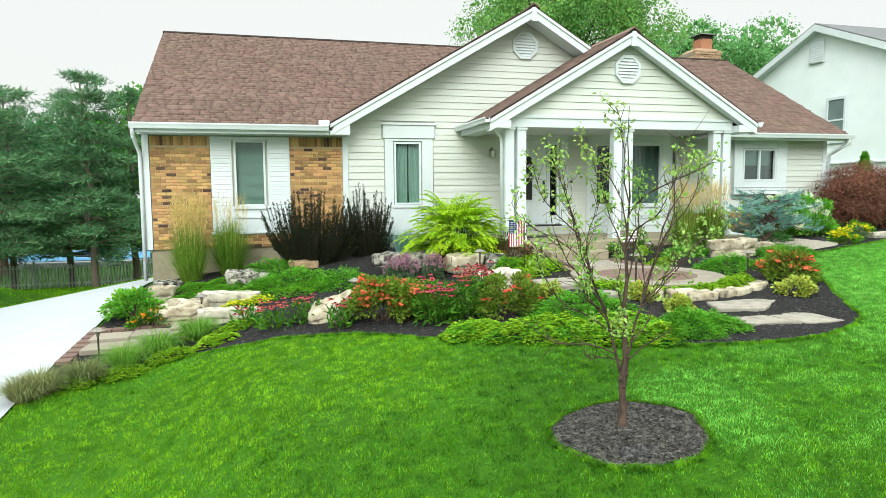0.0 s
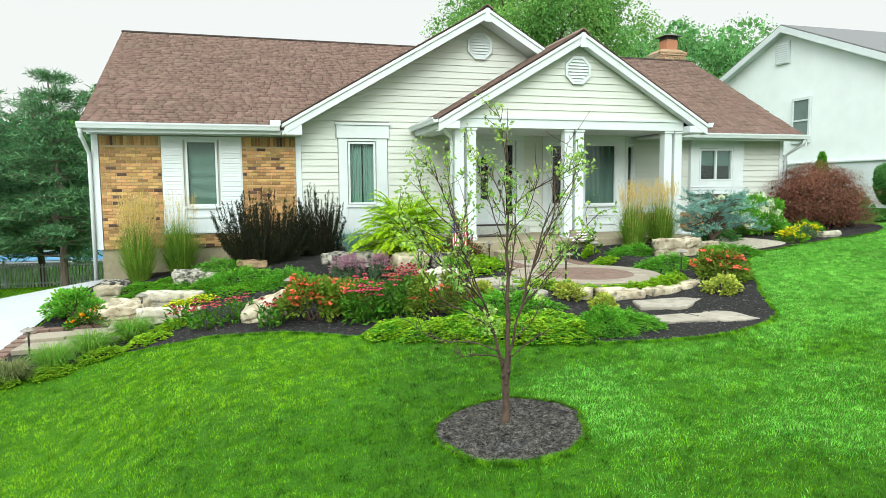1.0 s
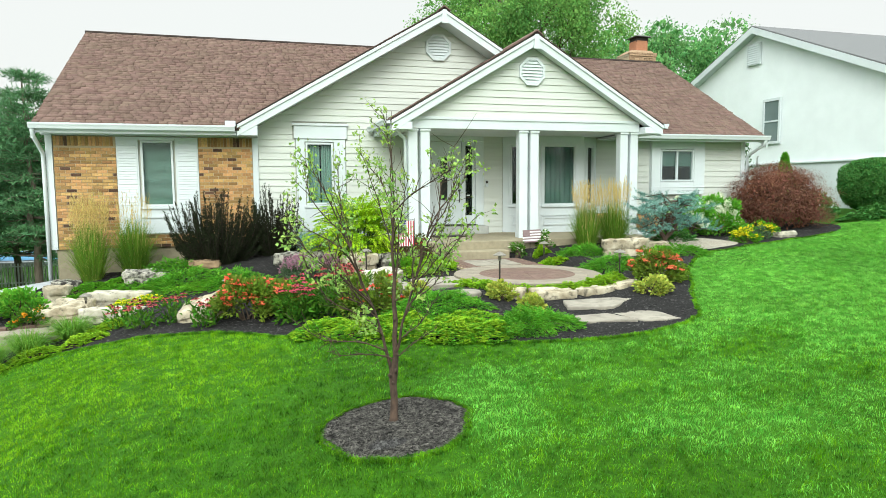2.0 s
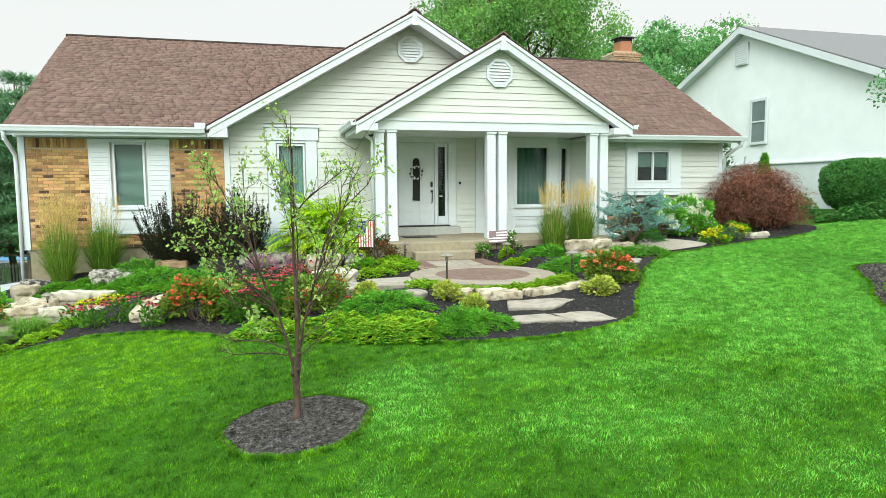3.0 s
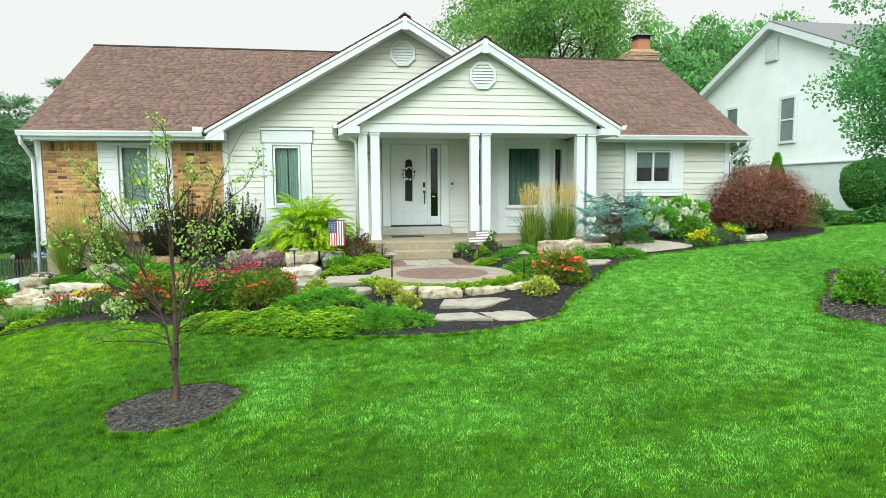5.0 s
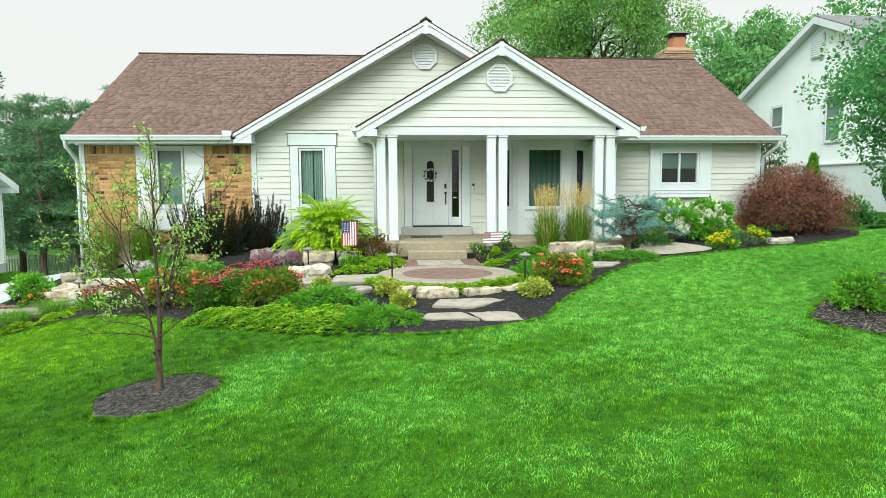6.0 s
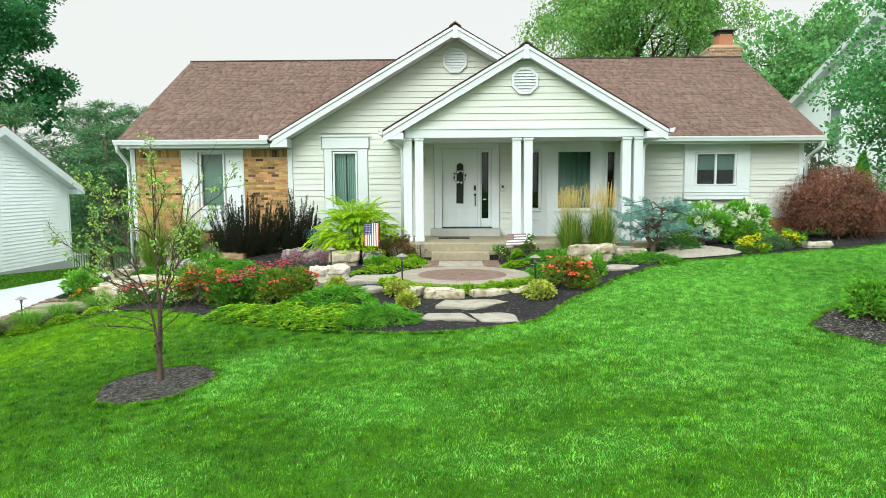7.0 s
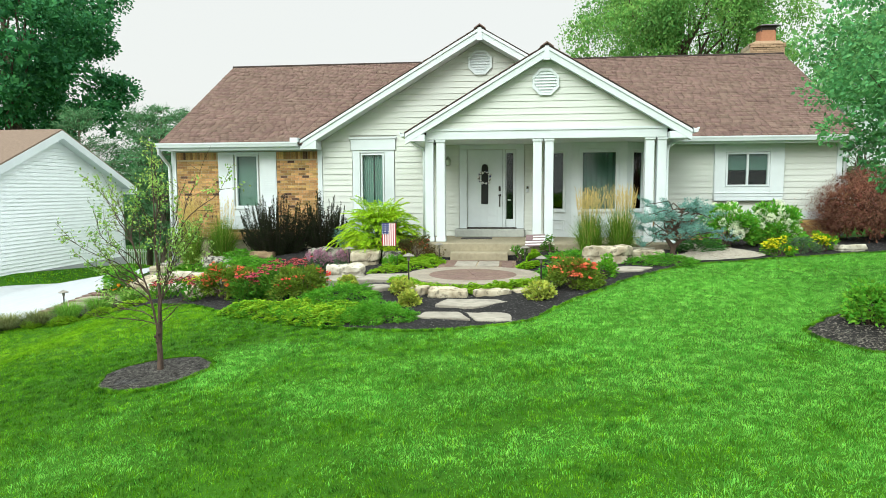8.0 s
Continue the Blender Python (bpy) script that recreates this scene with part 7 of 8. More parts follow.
for i, ang in enumerate((198, 210, 221, 232, 243, 254, 265, 276, 287, 298, 309, 320)):
    x, y = CX + 1.42 * math.cos(radians(ang)), CY + 1.42 * math.sin(radians(ang))
    mat_plant("sedum", "low green sedum edging the round patio", "ground cover", x, y, 0.30, 0.18, 0.15, 2800, 0.026, LEAF_LIME, 170 + i, aspect=0.62, group="sedum cushions")
for i, (x, y, rx, ry, h) in enumerate(((4.35, 10.70, 0.46, 0.28, 0.14), (4.85, 11.0, 0.42, 0.30, 0.15), (5.2, 11.45, 0.30, 0.30, 0.16), (4.55, 11.5, 0.42, 0.30, 0.20), (5.05, 11.9, 0.32, 0.24, 0.18), (7.20, 10.85, 0.30, 0.16, 0.12), (7.35, 11.65, 0.17, 0.15, 0.16))):
    mat_plant("sedum", "lime-green sedum beside the porch walk", "ground cover", x, y, rx, ry, h, 3200, 0.034, LEAF_LIME, 185 + i, aspect=0.7, group="sedum cushions")
spikes(2.40, 12.1, 0.34, 0.60, 201, PETAL_PINK, "clump of pinkish purple flower spikes before the stone block", 95)
spikes(3.05, 11.95, 0.25, 0.58, 202, PETAL_PINK, "clump of pinkish purple flower spikes before the stone block", 70)
DUSTY = "coneflower clump with dusty red drooping petals"
for i, (x, y, r, h, c, pm) in enumerate(((-0.38, 10.2, 0.20, 0.34, 7, PETAL_CONE), (0.02, 9.62, 0.24, 0.38, 17, PETAL_CONE), (0.46, 9.66, 0.18, 0.42, 10, PETAL_CONE), (0.92, 9.05, 0.16, 0.40, 8, PETAL_CONE))):
    coneflowers(x, y, r, h, c, 210 + i, pm, DUSTY, 130)
for i, (x, y, r, h, c) in enumerate(((2.22, 8.62, 0.28, 0.48, 22), (2.72, 8.66, 0.30, 0.64, 28), (3.02, 9.05, 0.28, 0.62, 26), (2.30, 9.35, 0.30, 0.50, 10))):
    coneflowers(x, y, r, h, c, 220 + i, PETAL_MAGENTA if i in (0, 3) else PETAL_CONE, "tall coneflower clump with magenta drooping petals", 520)
RB = "rose bushes in the bed"
shrub("rose_bush", "rose bush thick with coral-orange flowers", "shrub", 1.52, 9.12, 0.58, 0.46, 0.66, 3600, 0.062, LEAF_ROSE, 231, k=34, lump=0.26, flower=(PETAL_CORAL, 330, 0.036, "coral-orange rose clusters"), group=RB)
shrub("rose_bush", "rose bush with coral flowers beside coneflowers", "shrub", 2.05, 9.05, 0.40, 0.38, 0.58, 2400, 0.050, LEAF_ROSE, 232, k=22, lump=0.28, flower=(PETAL_CORAL, 120, 0.036, "coral-orange rose clusters"), group=RB)
shrub("rose_bush", "green rose bush with a few red-orange flowers", "shrub", 3.22, 8.40, 0.54, 0.42, 0.60, 4200, 0.050, LEAF_ROSE, 233, k=30, lump=0.28, flower=(PETAL_RED, 46, 0.042, "red-orange roses"), group=RB)
shrub("rose_bush", "rose bush with coral-red flowers beside the lawn", "shrub", 7.90, 8.36, 0.46, 0.42, 0.50, 3400, 0.055, LEAF_ROSE, 234, k=30, lump=0.28, flower=(PETAL_CORAL, 190, 0.038, "red-orange roses"), group=RB)
shrub("green_shrub", "small bright green bush behind the rose", "shrub", 8.5, 9.35, 0.30, 0.28, 0.40, 1500, 0.045, LEAF_BRIGHT, 235, k=16)
shrub("barberry_bush", "reddish bronze bush with dark flower heads by the porch", "shrub", 4.72, 12.20, 0.58, 0.34, 0.56, 3000, 0.045, LEAF_BARBERRY, 236, k=28, flower=(PETAL_RED, 40, 0.022, "small dark red flowers"))
shrub("green_shrub", "leafy green bush before the porch step", "shrub", 4.30, 11.35, 0.26, 0.22, 0.26, 1300, 0.042, LEAF_BRIGHT, 237, k=14)
for i, (x, y, r, h) in enumerate(((3.98, 8.72, 0.19, 0.20), (5.09, 8.08, 0.22, 0.24), (5.26, 7.42, 0.17, 0.22), (7.30, 7.60, 0.26, 0.27))):
    shrub("variegated_shrub", "small shrub with yellow-edged leaves in the mulch", "shrub", x, y, r, r * 0.9, h, 760, 0.052, LEAF_GOLD, 240 + i, k=20, lump=0.36, aspect=0.85, up=0.6, group="yellow-edged shrubs")
for i, (x, y) in enumerate(((7.06, 12.2), (7.72, 12.25))):
    shrub("azalea", "small dark-leaved shrub with pale flowers by the porch", "shrub", x, y, 0.17, 0.14, 0.40, 330, 0.055, LEAF_MID, 250 + i, k=12, lump=0.36, flower=(PETAL_WHITE, 16, 0.03, "pale flowers"), group="porch shrubs")
reed_grass(8.60, 12.02, 1.45, 113, 0.42, n=1300, plumes=120)
reed_grass(9.26, 12.0, 1.52, 114, 0.44, n=1300, plumes=130)


def blue_cedar(x, y, rx, h, seed):
    """A twisted low conifer: leaning trunk, layered drooping boughs."""
    rng = np.random.default_rng(seed)
    ob = thing("blue_cedar", "low blue-grey cedar with a twisted trunk and layered boughs", "tree", (x, y, gz(x, y)))
    g = Geo()
    trunk = [(0, 0, -0.05), (0.03, 0, 0.18), (-0.10, 0.02, 0.36), (0.05, 0.03, 0.56), (0.18, 0.0, 0.74)]
    g.tube(trunk, [0.065, 0.058, 0.050, 0.04, 0.03], 8)
    g.tube([(0.0, 0, 0.15), (0.16, -0.05, 0.33), (0.34, -0.04, 0.52)], [0.05, 0.04, 0.025], 7)
    pts, dirs = [], []
    for i in range(46):
        a = i * 2.39996 + rng.normal(0, 0.3)
        z = (0.42 + 0.14 * (i % 5) + rng.uniform(-0.05, 0.05)) * h * 0.88
        s = np.array(trunk[3 if z < 0.7 else 4]) * np.array([1, 1, 0]) + np.array([0, 0, z * 0.85])
        length = rx * rng.uniform(0.50, 1.12) * (1.20 - 0.55 * z / h)
        e = s + np.array([length * math.cos(a), 0.8 * length * math.sin(a), rng.uniform(-0.06, 0.16) * h])
        bough = Geo()
        line = limb(bough, rng, s, e, 0.018, 0.004, 0.12, 4)
        part("branch", bough, ob, mat=BARK)
        for j in range(9):
            t = rng.uniform(0.30, 1.0)
            k = min(int(t * 4), 3)
            p = line[k] + (line[k + 1] - line[k]) * (t * 4 - k)
            d = unit(unit(e - s) * 0.8 + rng.normal(0, 0.55, 3) * np.array([1, 1, 0.25]) + np.array([0, 0, 0.22]))
            ln = rng.uniform(0.12, 0.26)
            m = 52
            u = rng.uniform(0, 1, m)
            q = p + d * (ln * u)[:, None] + np.array([0, 0, 0.10]) * (ln * u * u)[:, None] + rng.normal(0, 0.014, (m, 3))
            pts.append(q)
            dirs.append(d[None] * 0.8 + rng.normal(0, 0.75, (m, 3)))
    part("trunk", g, ob, mat=BARK)
    part("needles", leaf_mesh("needles", np.concatenate(pts), 0.046, rng, LEAF_BLUE, d=np.concatenate(dirs), aspect=0.22, up=0.4), ob)
    return ob


blue_cedar(10.25, 11.58, 1.12, 1.30, 261)
for i, (x, y, rx, h) in enumerate(((11.75, 12.75, 0.66, 1.02), (12.95, 13.1, 0.68, 0.98))):
    shrub("hydrangea", "hydrangea bush with pale cream flower heads", "shrub", x, y, rx, 0.55, h, 4600, 0.080, LEAF_HYDRANGEA, 265 + i, k=30, lump=0.28, aspect=0.6, group="hydrangeas")
    rng = np.random.default_rng(270 + i)
    heads = lumps(rng, 46, rx * 1.04, 0.56, h * 1.08, 0.35)
    heads = heads[heads[:, 1] < 0.2]
    q, d = clump_points(rng, heads, 6400, 0.085, 1.1)
    part("flower_heads", leaf_mesh("flower_heads", q, 0.032, rng, PETAL_WHITE, d=d, aspect=0.9, up=0.3), [o for o in scene.objects if o.name.startswith("hydrangea") and o.parent is None][-1], "cream flower heads")
shrub("tickseed", "clump of bright yellow flowers in black mulch", "flowers", 12.43, 11.6, 0.34, 0.28, 0.42, 1500, 0.04, LEAF_BRIGHT, 281, k=18, flower=(PETAL_YELLOW, 190, 0.034, "bright yellow flowers"), group="yellow flowers")
shrub("tickseed", "clump of bright yellow flowers in black mulch", "flowers", 13.55, 12.2, 0.30, 0.26, 0.44, 1300, 0.04, LEAF_BRIGHT, 282, k=18, flower=(PETAL_YELLOW, 130, 0.034, "bright yellow flowers"), group="yellow flowers")
shrub("catmint", "grey-green mounded plant between the yellow flowers", "flowers", 13.0, 11.95, 0.40, 0.28, 0.34, 1800, 0.04, LEAF_GREY, 283, k=18)


def weeping_maple(x, y, rx, ry, h, seed):
    """A laceleaf maple: a broad dome of overlapping drooping sprays."""
    rng = np.random.default_rng(seed)
    ob = thing("weeping_maple", "broad dome of a dark red laceleaf maple", "tree", (x, y, gz(x, y)))
    g = Geo()
    limb(g, rng, (0, 0, -0.1), (0.1, 0, 0.55), 0.10, 0.08, 0.04, 8)
    k = 380
    a, u = rng.uniform(0, 6.28, k), rng.uniform(0, 1, k) ** 0.75 * 2.15
    tier = 1 + 0.07 * np.sin(7 * u + 1.3 * np.sin(2 * a)) + 0.06 * np.sin(3 * a + 1)
    dome = np.column_stack([rx * tier * np.sin(u) * np.cos(a), ry * tier * np.sin(u) * np.sin(a), h * (0.47 + 0.50 * np.cos(u))]) * rng.uniform(0.84, 1.03, (k, 1))
    for c in dome[:40]:
        limb(g, rng, (0.1, 0, 0.5), c * 0.93, 0.035, 0.006, 0.08, 5)
    part("trunk", g, ob, mat=BARK)
    m = 140
    s = rng.uniform(0, 1, (k, m, 1))
    out = unit(dome * np.array([1, 1, 0.0]) + 1e-4)[:, None]
    q = dome[:, None] + out * (s - 0.4) * 0.55 + np.array([0, 0, -1.0]) * (s ** 2) * 0.24 + rng.normal(0, 1, (k, m, 3)) * np.array([0.12, 0.12, 0.012])
    q = on_ground(x, y, q.reshape(-1, 3))
    d = np.repeat(out[:, 0], m, 0) * 0.6 + np.array([0, 0, -0.35]) + rng.normal(0, 0.5, (k * m, 3))
    v1, f1 = leaf_arrays(q, 0.046, rng, d=d, aspect=0.20, up=0.75)
    inner = dome[rng.integers(0, k, 6000)] * np.array([0.90, 0.90, 0.88]) * rng.uniform(0.78, 1.0, (6000, 1)) + rng.normal(0, 0.10, (6000, 3))
    inner = on_ground(x, y, inner)
    v2, f2 = leaf_arrays(inner, 0.11, rng, d=rng.normal(0, 1, inner.shape) + np.array([0, 0, -0.8]), aspect=0.5, up=0.3)
    part("leaves", np_mesh("leaves", np.concatenate([v1, v2]), np.concatenate([f1, f2 + len(v1)]), [LEAF_RED]), ob)
    return ob


weeping_maple(15.62, 14.1, 1.30, 1.10, 1.86, 291)


def clipped_ball(x, y, rx, h, seed):
    """A boxwood sheared to a rounded block: a skin of small leaves over darker inner ones."""
    rng = np.random.default_rng(seed)
    ob = thing("boxwood", "clipped round dark green boxwood by the neighbour's wall", "shrub", (x, y, gz(x, y)))
    part("stems", twigs(rng, lumps(rng, 14, rx * 0.8, rx * 0.8, h * 0.8), 0.03, 0.25, 5), ob, mat=BARK)
    n = 24000
    d = unit(rng.normal(0, 1, (n, 3)))
    box = (np.abs(d) ** 2.9).sum(1) ** (-1 / 2.9)
    lump = np.array([noise.noise(Vector(v * 3.0)) + 0.6 * noise.noise(Vector(v * 8.0)) for v in d])
    r = box * (1 + 0.045 * lump) * np.where(rng.uniform(0, 1, n) < 0.8, rng.uniform(0.97, 1.02, n), rng.uniform(0.78, 0.97, n))
    q = d * r[:, None] * np.array([rx, rx * 0.95, h * 0.48]) + np.array([0, 0, h * 0.52])
    q[:, :2] *= (0.80 + 0.20 * smooth(0.0, 0.55 * h, q[:, 2]))[:, None]
    v1, f1 = leaf_arrays(on_ground(x, y, q), 0.060, rng, d=d * 0.5 + rng.normal(0, 0.7, d.shape), aspect=0.6, up=0.3)
    inner = q[:5000] * np.array([0.86, 0.86, 0.90]) + np.array([0, 0, 0.05])
    v2, f2 = leaf_arrays(inner, 0.16, rng, d=rng.normal(0, 1, inner.shape), aspect=0.8, up=0.1)
    part("leaves", np_mesh("leaves", np.concatenate([v1, v2]), np.concatenate([f1, f2 + len(v1)]), [LEAF_BOX]), ob)
    return ob


clipped_ball(20.02, 14.75, 0.98, 1.64, 301)
mat_plant("hedge", "low dark green creeping hedge under the boxwood", "hedge", 19.6, 13.7, 1.9, 0.55, 0.42, 6000, 0.09, LEAF_BOX, 302, aspect=0.5)
mat_plant("hedge", "low dark green creeping hedge along the neighbour's lawn", "hedge", 23.0, 13.9, 2.2, 0.6, 0.45, 6000, 0.09, LEAF_BOX, 303, aspect=0.5)
shrub("green_shrub", "dark green shrub beside the maple", "shrub", 18.0, 15.0, 0.6, 0.5, 0.75, 2600, 0.08, LEAF_BOX, 304, k=26)


def cone_tree(x, y, r, h, seed):
    rng = np.random.default_rng(seed)
    ob = thing("arborvitae", "small cone-shaped green arborvitae behind the maple", "tree", (x, y, gz(x, y)))
    part("trunk", Geo().tube([(0, 0, -0.1), (0, 0, h * 0.9)], [0.05, 0.01], 6), ob, mat=BARK)
    n = 6500
    t = rng.uniform(0, 1, n) ** 1.4
    a = rng.uniform(0, 6.28, n)
    rr = r * (1 - t) ** 0.8 * np.sqrt(rng.uniform(0.45, 1, n)) * (1 + 0.12 * np.sin(5 * a + 9 * t))
    q = np.column_stack([rr * np.cos(a), rr * np.sin(a), 0.05 + h * t])
    d = np.column_stack([np.cos(a) * 0.5, np.sin(a) * 0.5, np.ones(n)]) + rng.normal(0, 0.3, (n, 3))
    part("foliage", leaf_mesh("foliage", q, 0.11, rng, LEAF_JUNIPER, d=d, aspect=0.35, up=0.2), ob)


cone_tree(16.9, 15.2, 0.40, 1.95, 311)
shade_tree("young_tree", "thin grey-twigged small tree at the wall corner", 17.0, 17.6, 0.8, 0.85, 2.3, 900, 0.09, LEAF_GREY, 312, k=40, trunk_r=0.05, lump=0.25)
shrub("lawn_shrub", "small rounded green shrub in the lawn bed", "shrub", 11.30, 5.98, 0.30, 0.29, 0.54, 2600, 0.058, LEAF_HYDRANGEA, 321, k=36, lump=0.27, aspect=0.66)
shade_tree("lawn_tree", "young maple with fresh green leaves in the lawn bed", 11.90, 4.70, 1.25, 1.88, 3.8, 56000, 0.050, LEAF_MAPLE, 322, k=230, trunk_r=0.08, lump=0.17, squash=0.7, core=1.3, core_share=30)
TG = ((-2.85, 8.98, 0.42, 0.30), (-2.42, 9.25, 0.40, 0.30), (-2.0, 9.55, 0.44, 0.38), (-1.62, 9.98, 0.50, 0.36), (-1.12, 10.36, 0.48, 0.34), (-3.0, 8.8, 0.40, 0.30))
for i, (x, y, r, h) in enumerate(TG):
    tuft(x, y, r, h, 330 + i, BLADE_DRY if i in (0, 1, 5) else BLADE_TUFT, 900, label="small fountain of dry brownish grass blades" if i in (0, 1, 5) else "small fountain of fine green grass blades")
for i, (x, y, r) in enumerate(((-2.0, 9.35, 0.30), (-1.45, 9.72, 0.34), (-0.85, 9.82, 0.34), (-0.62, 10.25, 0.30), (-2.5, 9.15, 0.24), (-1.25, 10.55, 0.3))):
    mat_plant("sedum", "lime-green cushion along the lawn near the drive", "ground cover", x, y, r, r * 0.7, 0.15, 3600, 0.030, LEAF_LIME, 340 + i, aspect=0.62, group="sedum cushions")


# ---- the young tree in the lawn ----
def sapling(x, y, seed):
    rng = np.random.default_rng(seed)
    ob = thing("sapling", "young many-branched tree with sparse pale green leaves", "tree", (x, y, gz(x, y)))
    twig = Geo()
    lead = [(0, 0, -0.08), (0, 0, 0.0), (0.002, 0, 0.04), (0.008, 0.0, 0.20), (0.0, 0.004, 0.33), (0.006, 0.0, 0.44), (0.026, 0.0, 0.58), (0.020, 0.01, 0.74), (0.030, 0.01, 0.88), (0.018, 0.02, 1.05), (0.026, 0.0, 1.24), (0.008, 0.0, 1.45), (0.026, -0.02, 1.9), (0.01, 0.0, 2.35), (0.02, 0.0, 2.62)]
    part("trunk", Geo().tube(lead, [0.066, 0.050, 0.038, 0.031, 0.031, 0.037, 0.025, 0.020, 0.021, 0.016, 0.015, 0.011, 0.007, 0.004, 0.002], 10), ob, "brown bark with knotted forks", BARK_SAPLING, smooth_faces=True)
    second = [(0.0, 0.0, 0.40), (-0.020, 0.02, 0.50), (-0.045, 0.03, 0.60), (-0.075, 0.04, 0.74), (-0.13, 0.05, 0.94), (-0.24, 0.08, 1.22), (-0.36, 0.10, 1.62), (-0.50, 0.12, 2.02)]
    part("branch", Geo().tube(second, [0.020, 0.015, 0.0135, 0.012, 0.0095, 0.007, 0.0048, 0.002], 8), ob, mat=BARK_SAPLING, smooth_faces=True)
    third = [(0.01, 0.0, 0.56), (0.05, -0.03, 0.68), (0.075, -0.04, 0.86), (0.15, -0.06, 1.10), (0.24, -0.06, 1.42), (0.36, -0.08, 1.85)]
    part("branch", Geo().tube(third, [0.015, 0.0115, 0.010, 0.0075, 0.005, 0.002], 8), ob, mat=BARK_SAPLING, smooth_faces=True)
    knots = Geo()
    for px, py, pz, r in ((0.018, -0.03, 0.46, 0.024), (-0.03, -0.018, 0.42, 0.022), (0.03, -0.022, 0.60, 0.018), (0.012, -0.024, 0.90, 0.016), (-0.072, 0.0, 0.64, 0.016), (0.03, -0.016, 1.06, 0.014), (-0.01, -0.035, 0.36, 0.016)):
        knots.lathe(px, py, [(r * 0.3, pz - r * 1.1), (r * 0.72, pz - r * 0.4), (r * 0.78, pz + r * 0.2), (r * 0.3, pz + r * 0.8)], 7)
    part("knots", knots, ob, "pruning knots on the trunk", BARK_SAPLING, smooth_faces=True)
    leaf_p = []
    limbs = [(0.54, 196, 0.85, 30, lead), (0.56, 320, 0.45, 30, lead), (0.62, 165, 0.80, 36, second), (0.72, 25, 0.55, 42, third), (0.74, 255, 0.70, 44, second), (0.82, 80, 0.70, 48, lead), (0.90, 5, 0.80, 52, third), (0.95, 190, 0.90, 54, second), (1.05, 300, 0.80, 55, third),
             (1.10, 130, 0.85, 58, second), (1.15, 45, 0.90, 60, third), (1.22, 215, 0.90, 60, second), (1.28, 345, 1.05, 62, third), (1.35, 95, 0.90, 64, lead), (1.42, 160, 0.90, 66, second), (1.5, 270, 0.90, 66, lead), (1.55, 20, 1.0, 68, third), (1.65, 200, 0.70, 70, second), (1.75, 320, 0.80, 73, lead), (1.85, 110, 0.80, 75, lead), (1.3, 5, 1.15, 66, third), (0.92, 225, 0.90, 52, second), (1.0, 330, 0.95, 60, third), (1.45, 240, 0.85, 68, second),
             (1.2, 280, 0.9, 70, lead), (1.6, 60, 0.85, 72, lead), (1.25, 170, 0.95, 62, second), (1.0, 15, 1.0, 56, third), (0.90, 186, 1.15, 42, second), (1.05, 203, 1.15, 46, second), (0.80, 172, 0.95, 40, second)]
    for z, az, length, el, stem in limbs:
        k = max(i for i in range(len(stem)) if stem[i][2] <= z)
        k2 = min(k + 1, len(stem) - 1)
        s = np.array(stem[k]) + (np.array(stem[k2]) - np.array(stem[k])) * ((z - stem[k][2]) / max(stem[k2][2] - stem[k][2], 0.1))
        a, e = radians(az + rng.uniform(-12, 12)), radians(el)
        d0 = np.array([math.cos(a) * math.cos(e), math.sin(a) * math.cos(e), math.sin(e)])
        line = [s]
        for i in range(9):
            d0 = unit(d0 + rng.normal(0, 0.15, 3) + np.array([0, 0, 0.10 if i > 3 else -0.07]))
            line.append(line[-1] + d0 * length / 9)
        r0 = 0.0036 + 0.0032 * length
        radii = [r * (1 + 0.22 * (i % 2)) for i, r in enumerate(np.linspace(r0, 0.0018, 10))]
        part("branch", Geo().tube(line, radii, 6, False), ob, mat=BARK_SAPLING, smooth_faces=True)
        for i in range(2, 10):
            for _ in range(2):
                t0 = line[i - 1] + (line[i] - line[i - 1]) * rng.uniform(0, 1)
                dd = unit(unit(line[i] - line[i - 1]) * 0.9 + rng.normal(0, 0.55, 3) + np.array([0, 0, 0.30]))
                ln = rng.uniform(0.05, 0.30) * length
                tip = t0 + dd * ln
                twig.tube([t0, t0 + dd * ln * 0.5 + rng.normal(0, 0.012, 3), tip], [0.0030, 0.0022, 0.0011], 4, False)
                if z > 0.73 and rng.uniform() < (0.80 if i > 5 else 0.14):
                    m = rng.integers(7, 19)
                    leaf_p.append(tip - (tip - t0) * rng.uniform(-0.1, 0.5, (m, 1)) + rng.normal(0, 0.026, (m, 3)))
    part("twigs", twig, ob, mat=BARK_SAPLING)
    q = np.concatenate(leaf_p)
    part("leaves", leaf_mesh("leaves", q, 0.039, rng, LEAF_SAPLING, d=rng.normal(0, 1, q.shape) + np.array([0, 0, -0.35]), aspect=0.58, up=0.5), ob)
    return ob


sapling(2.755, 4.62, 351)


# ---- flags, wreath, mat and small things ----
FLAG_WHITE = material("flag_white", (0.74, 0.73, 0.71), (0.68, 0.67, 0.66), scale=30, rough=0.8, bump=0.1)
FLAG_RED = material("flag_red", (0.42, 0.055, 0.075), (0.35, 0.045, 0.065), scale=30, rough=0.8, bump=0.1)
FLAG_FADED = material("flag_faded", (0.22, 0.15, 0.15), (0.16, 0.11, 0.12), scale=30, rough=0.8, bump=0.1)
FLAG_BLUE = material("flag_blue", (0.035, 0.05, 0.16), (0.03, 0.04, 0.13), scale=30, rough=0.8, bump=0.1)


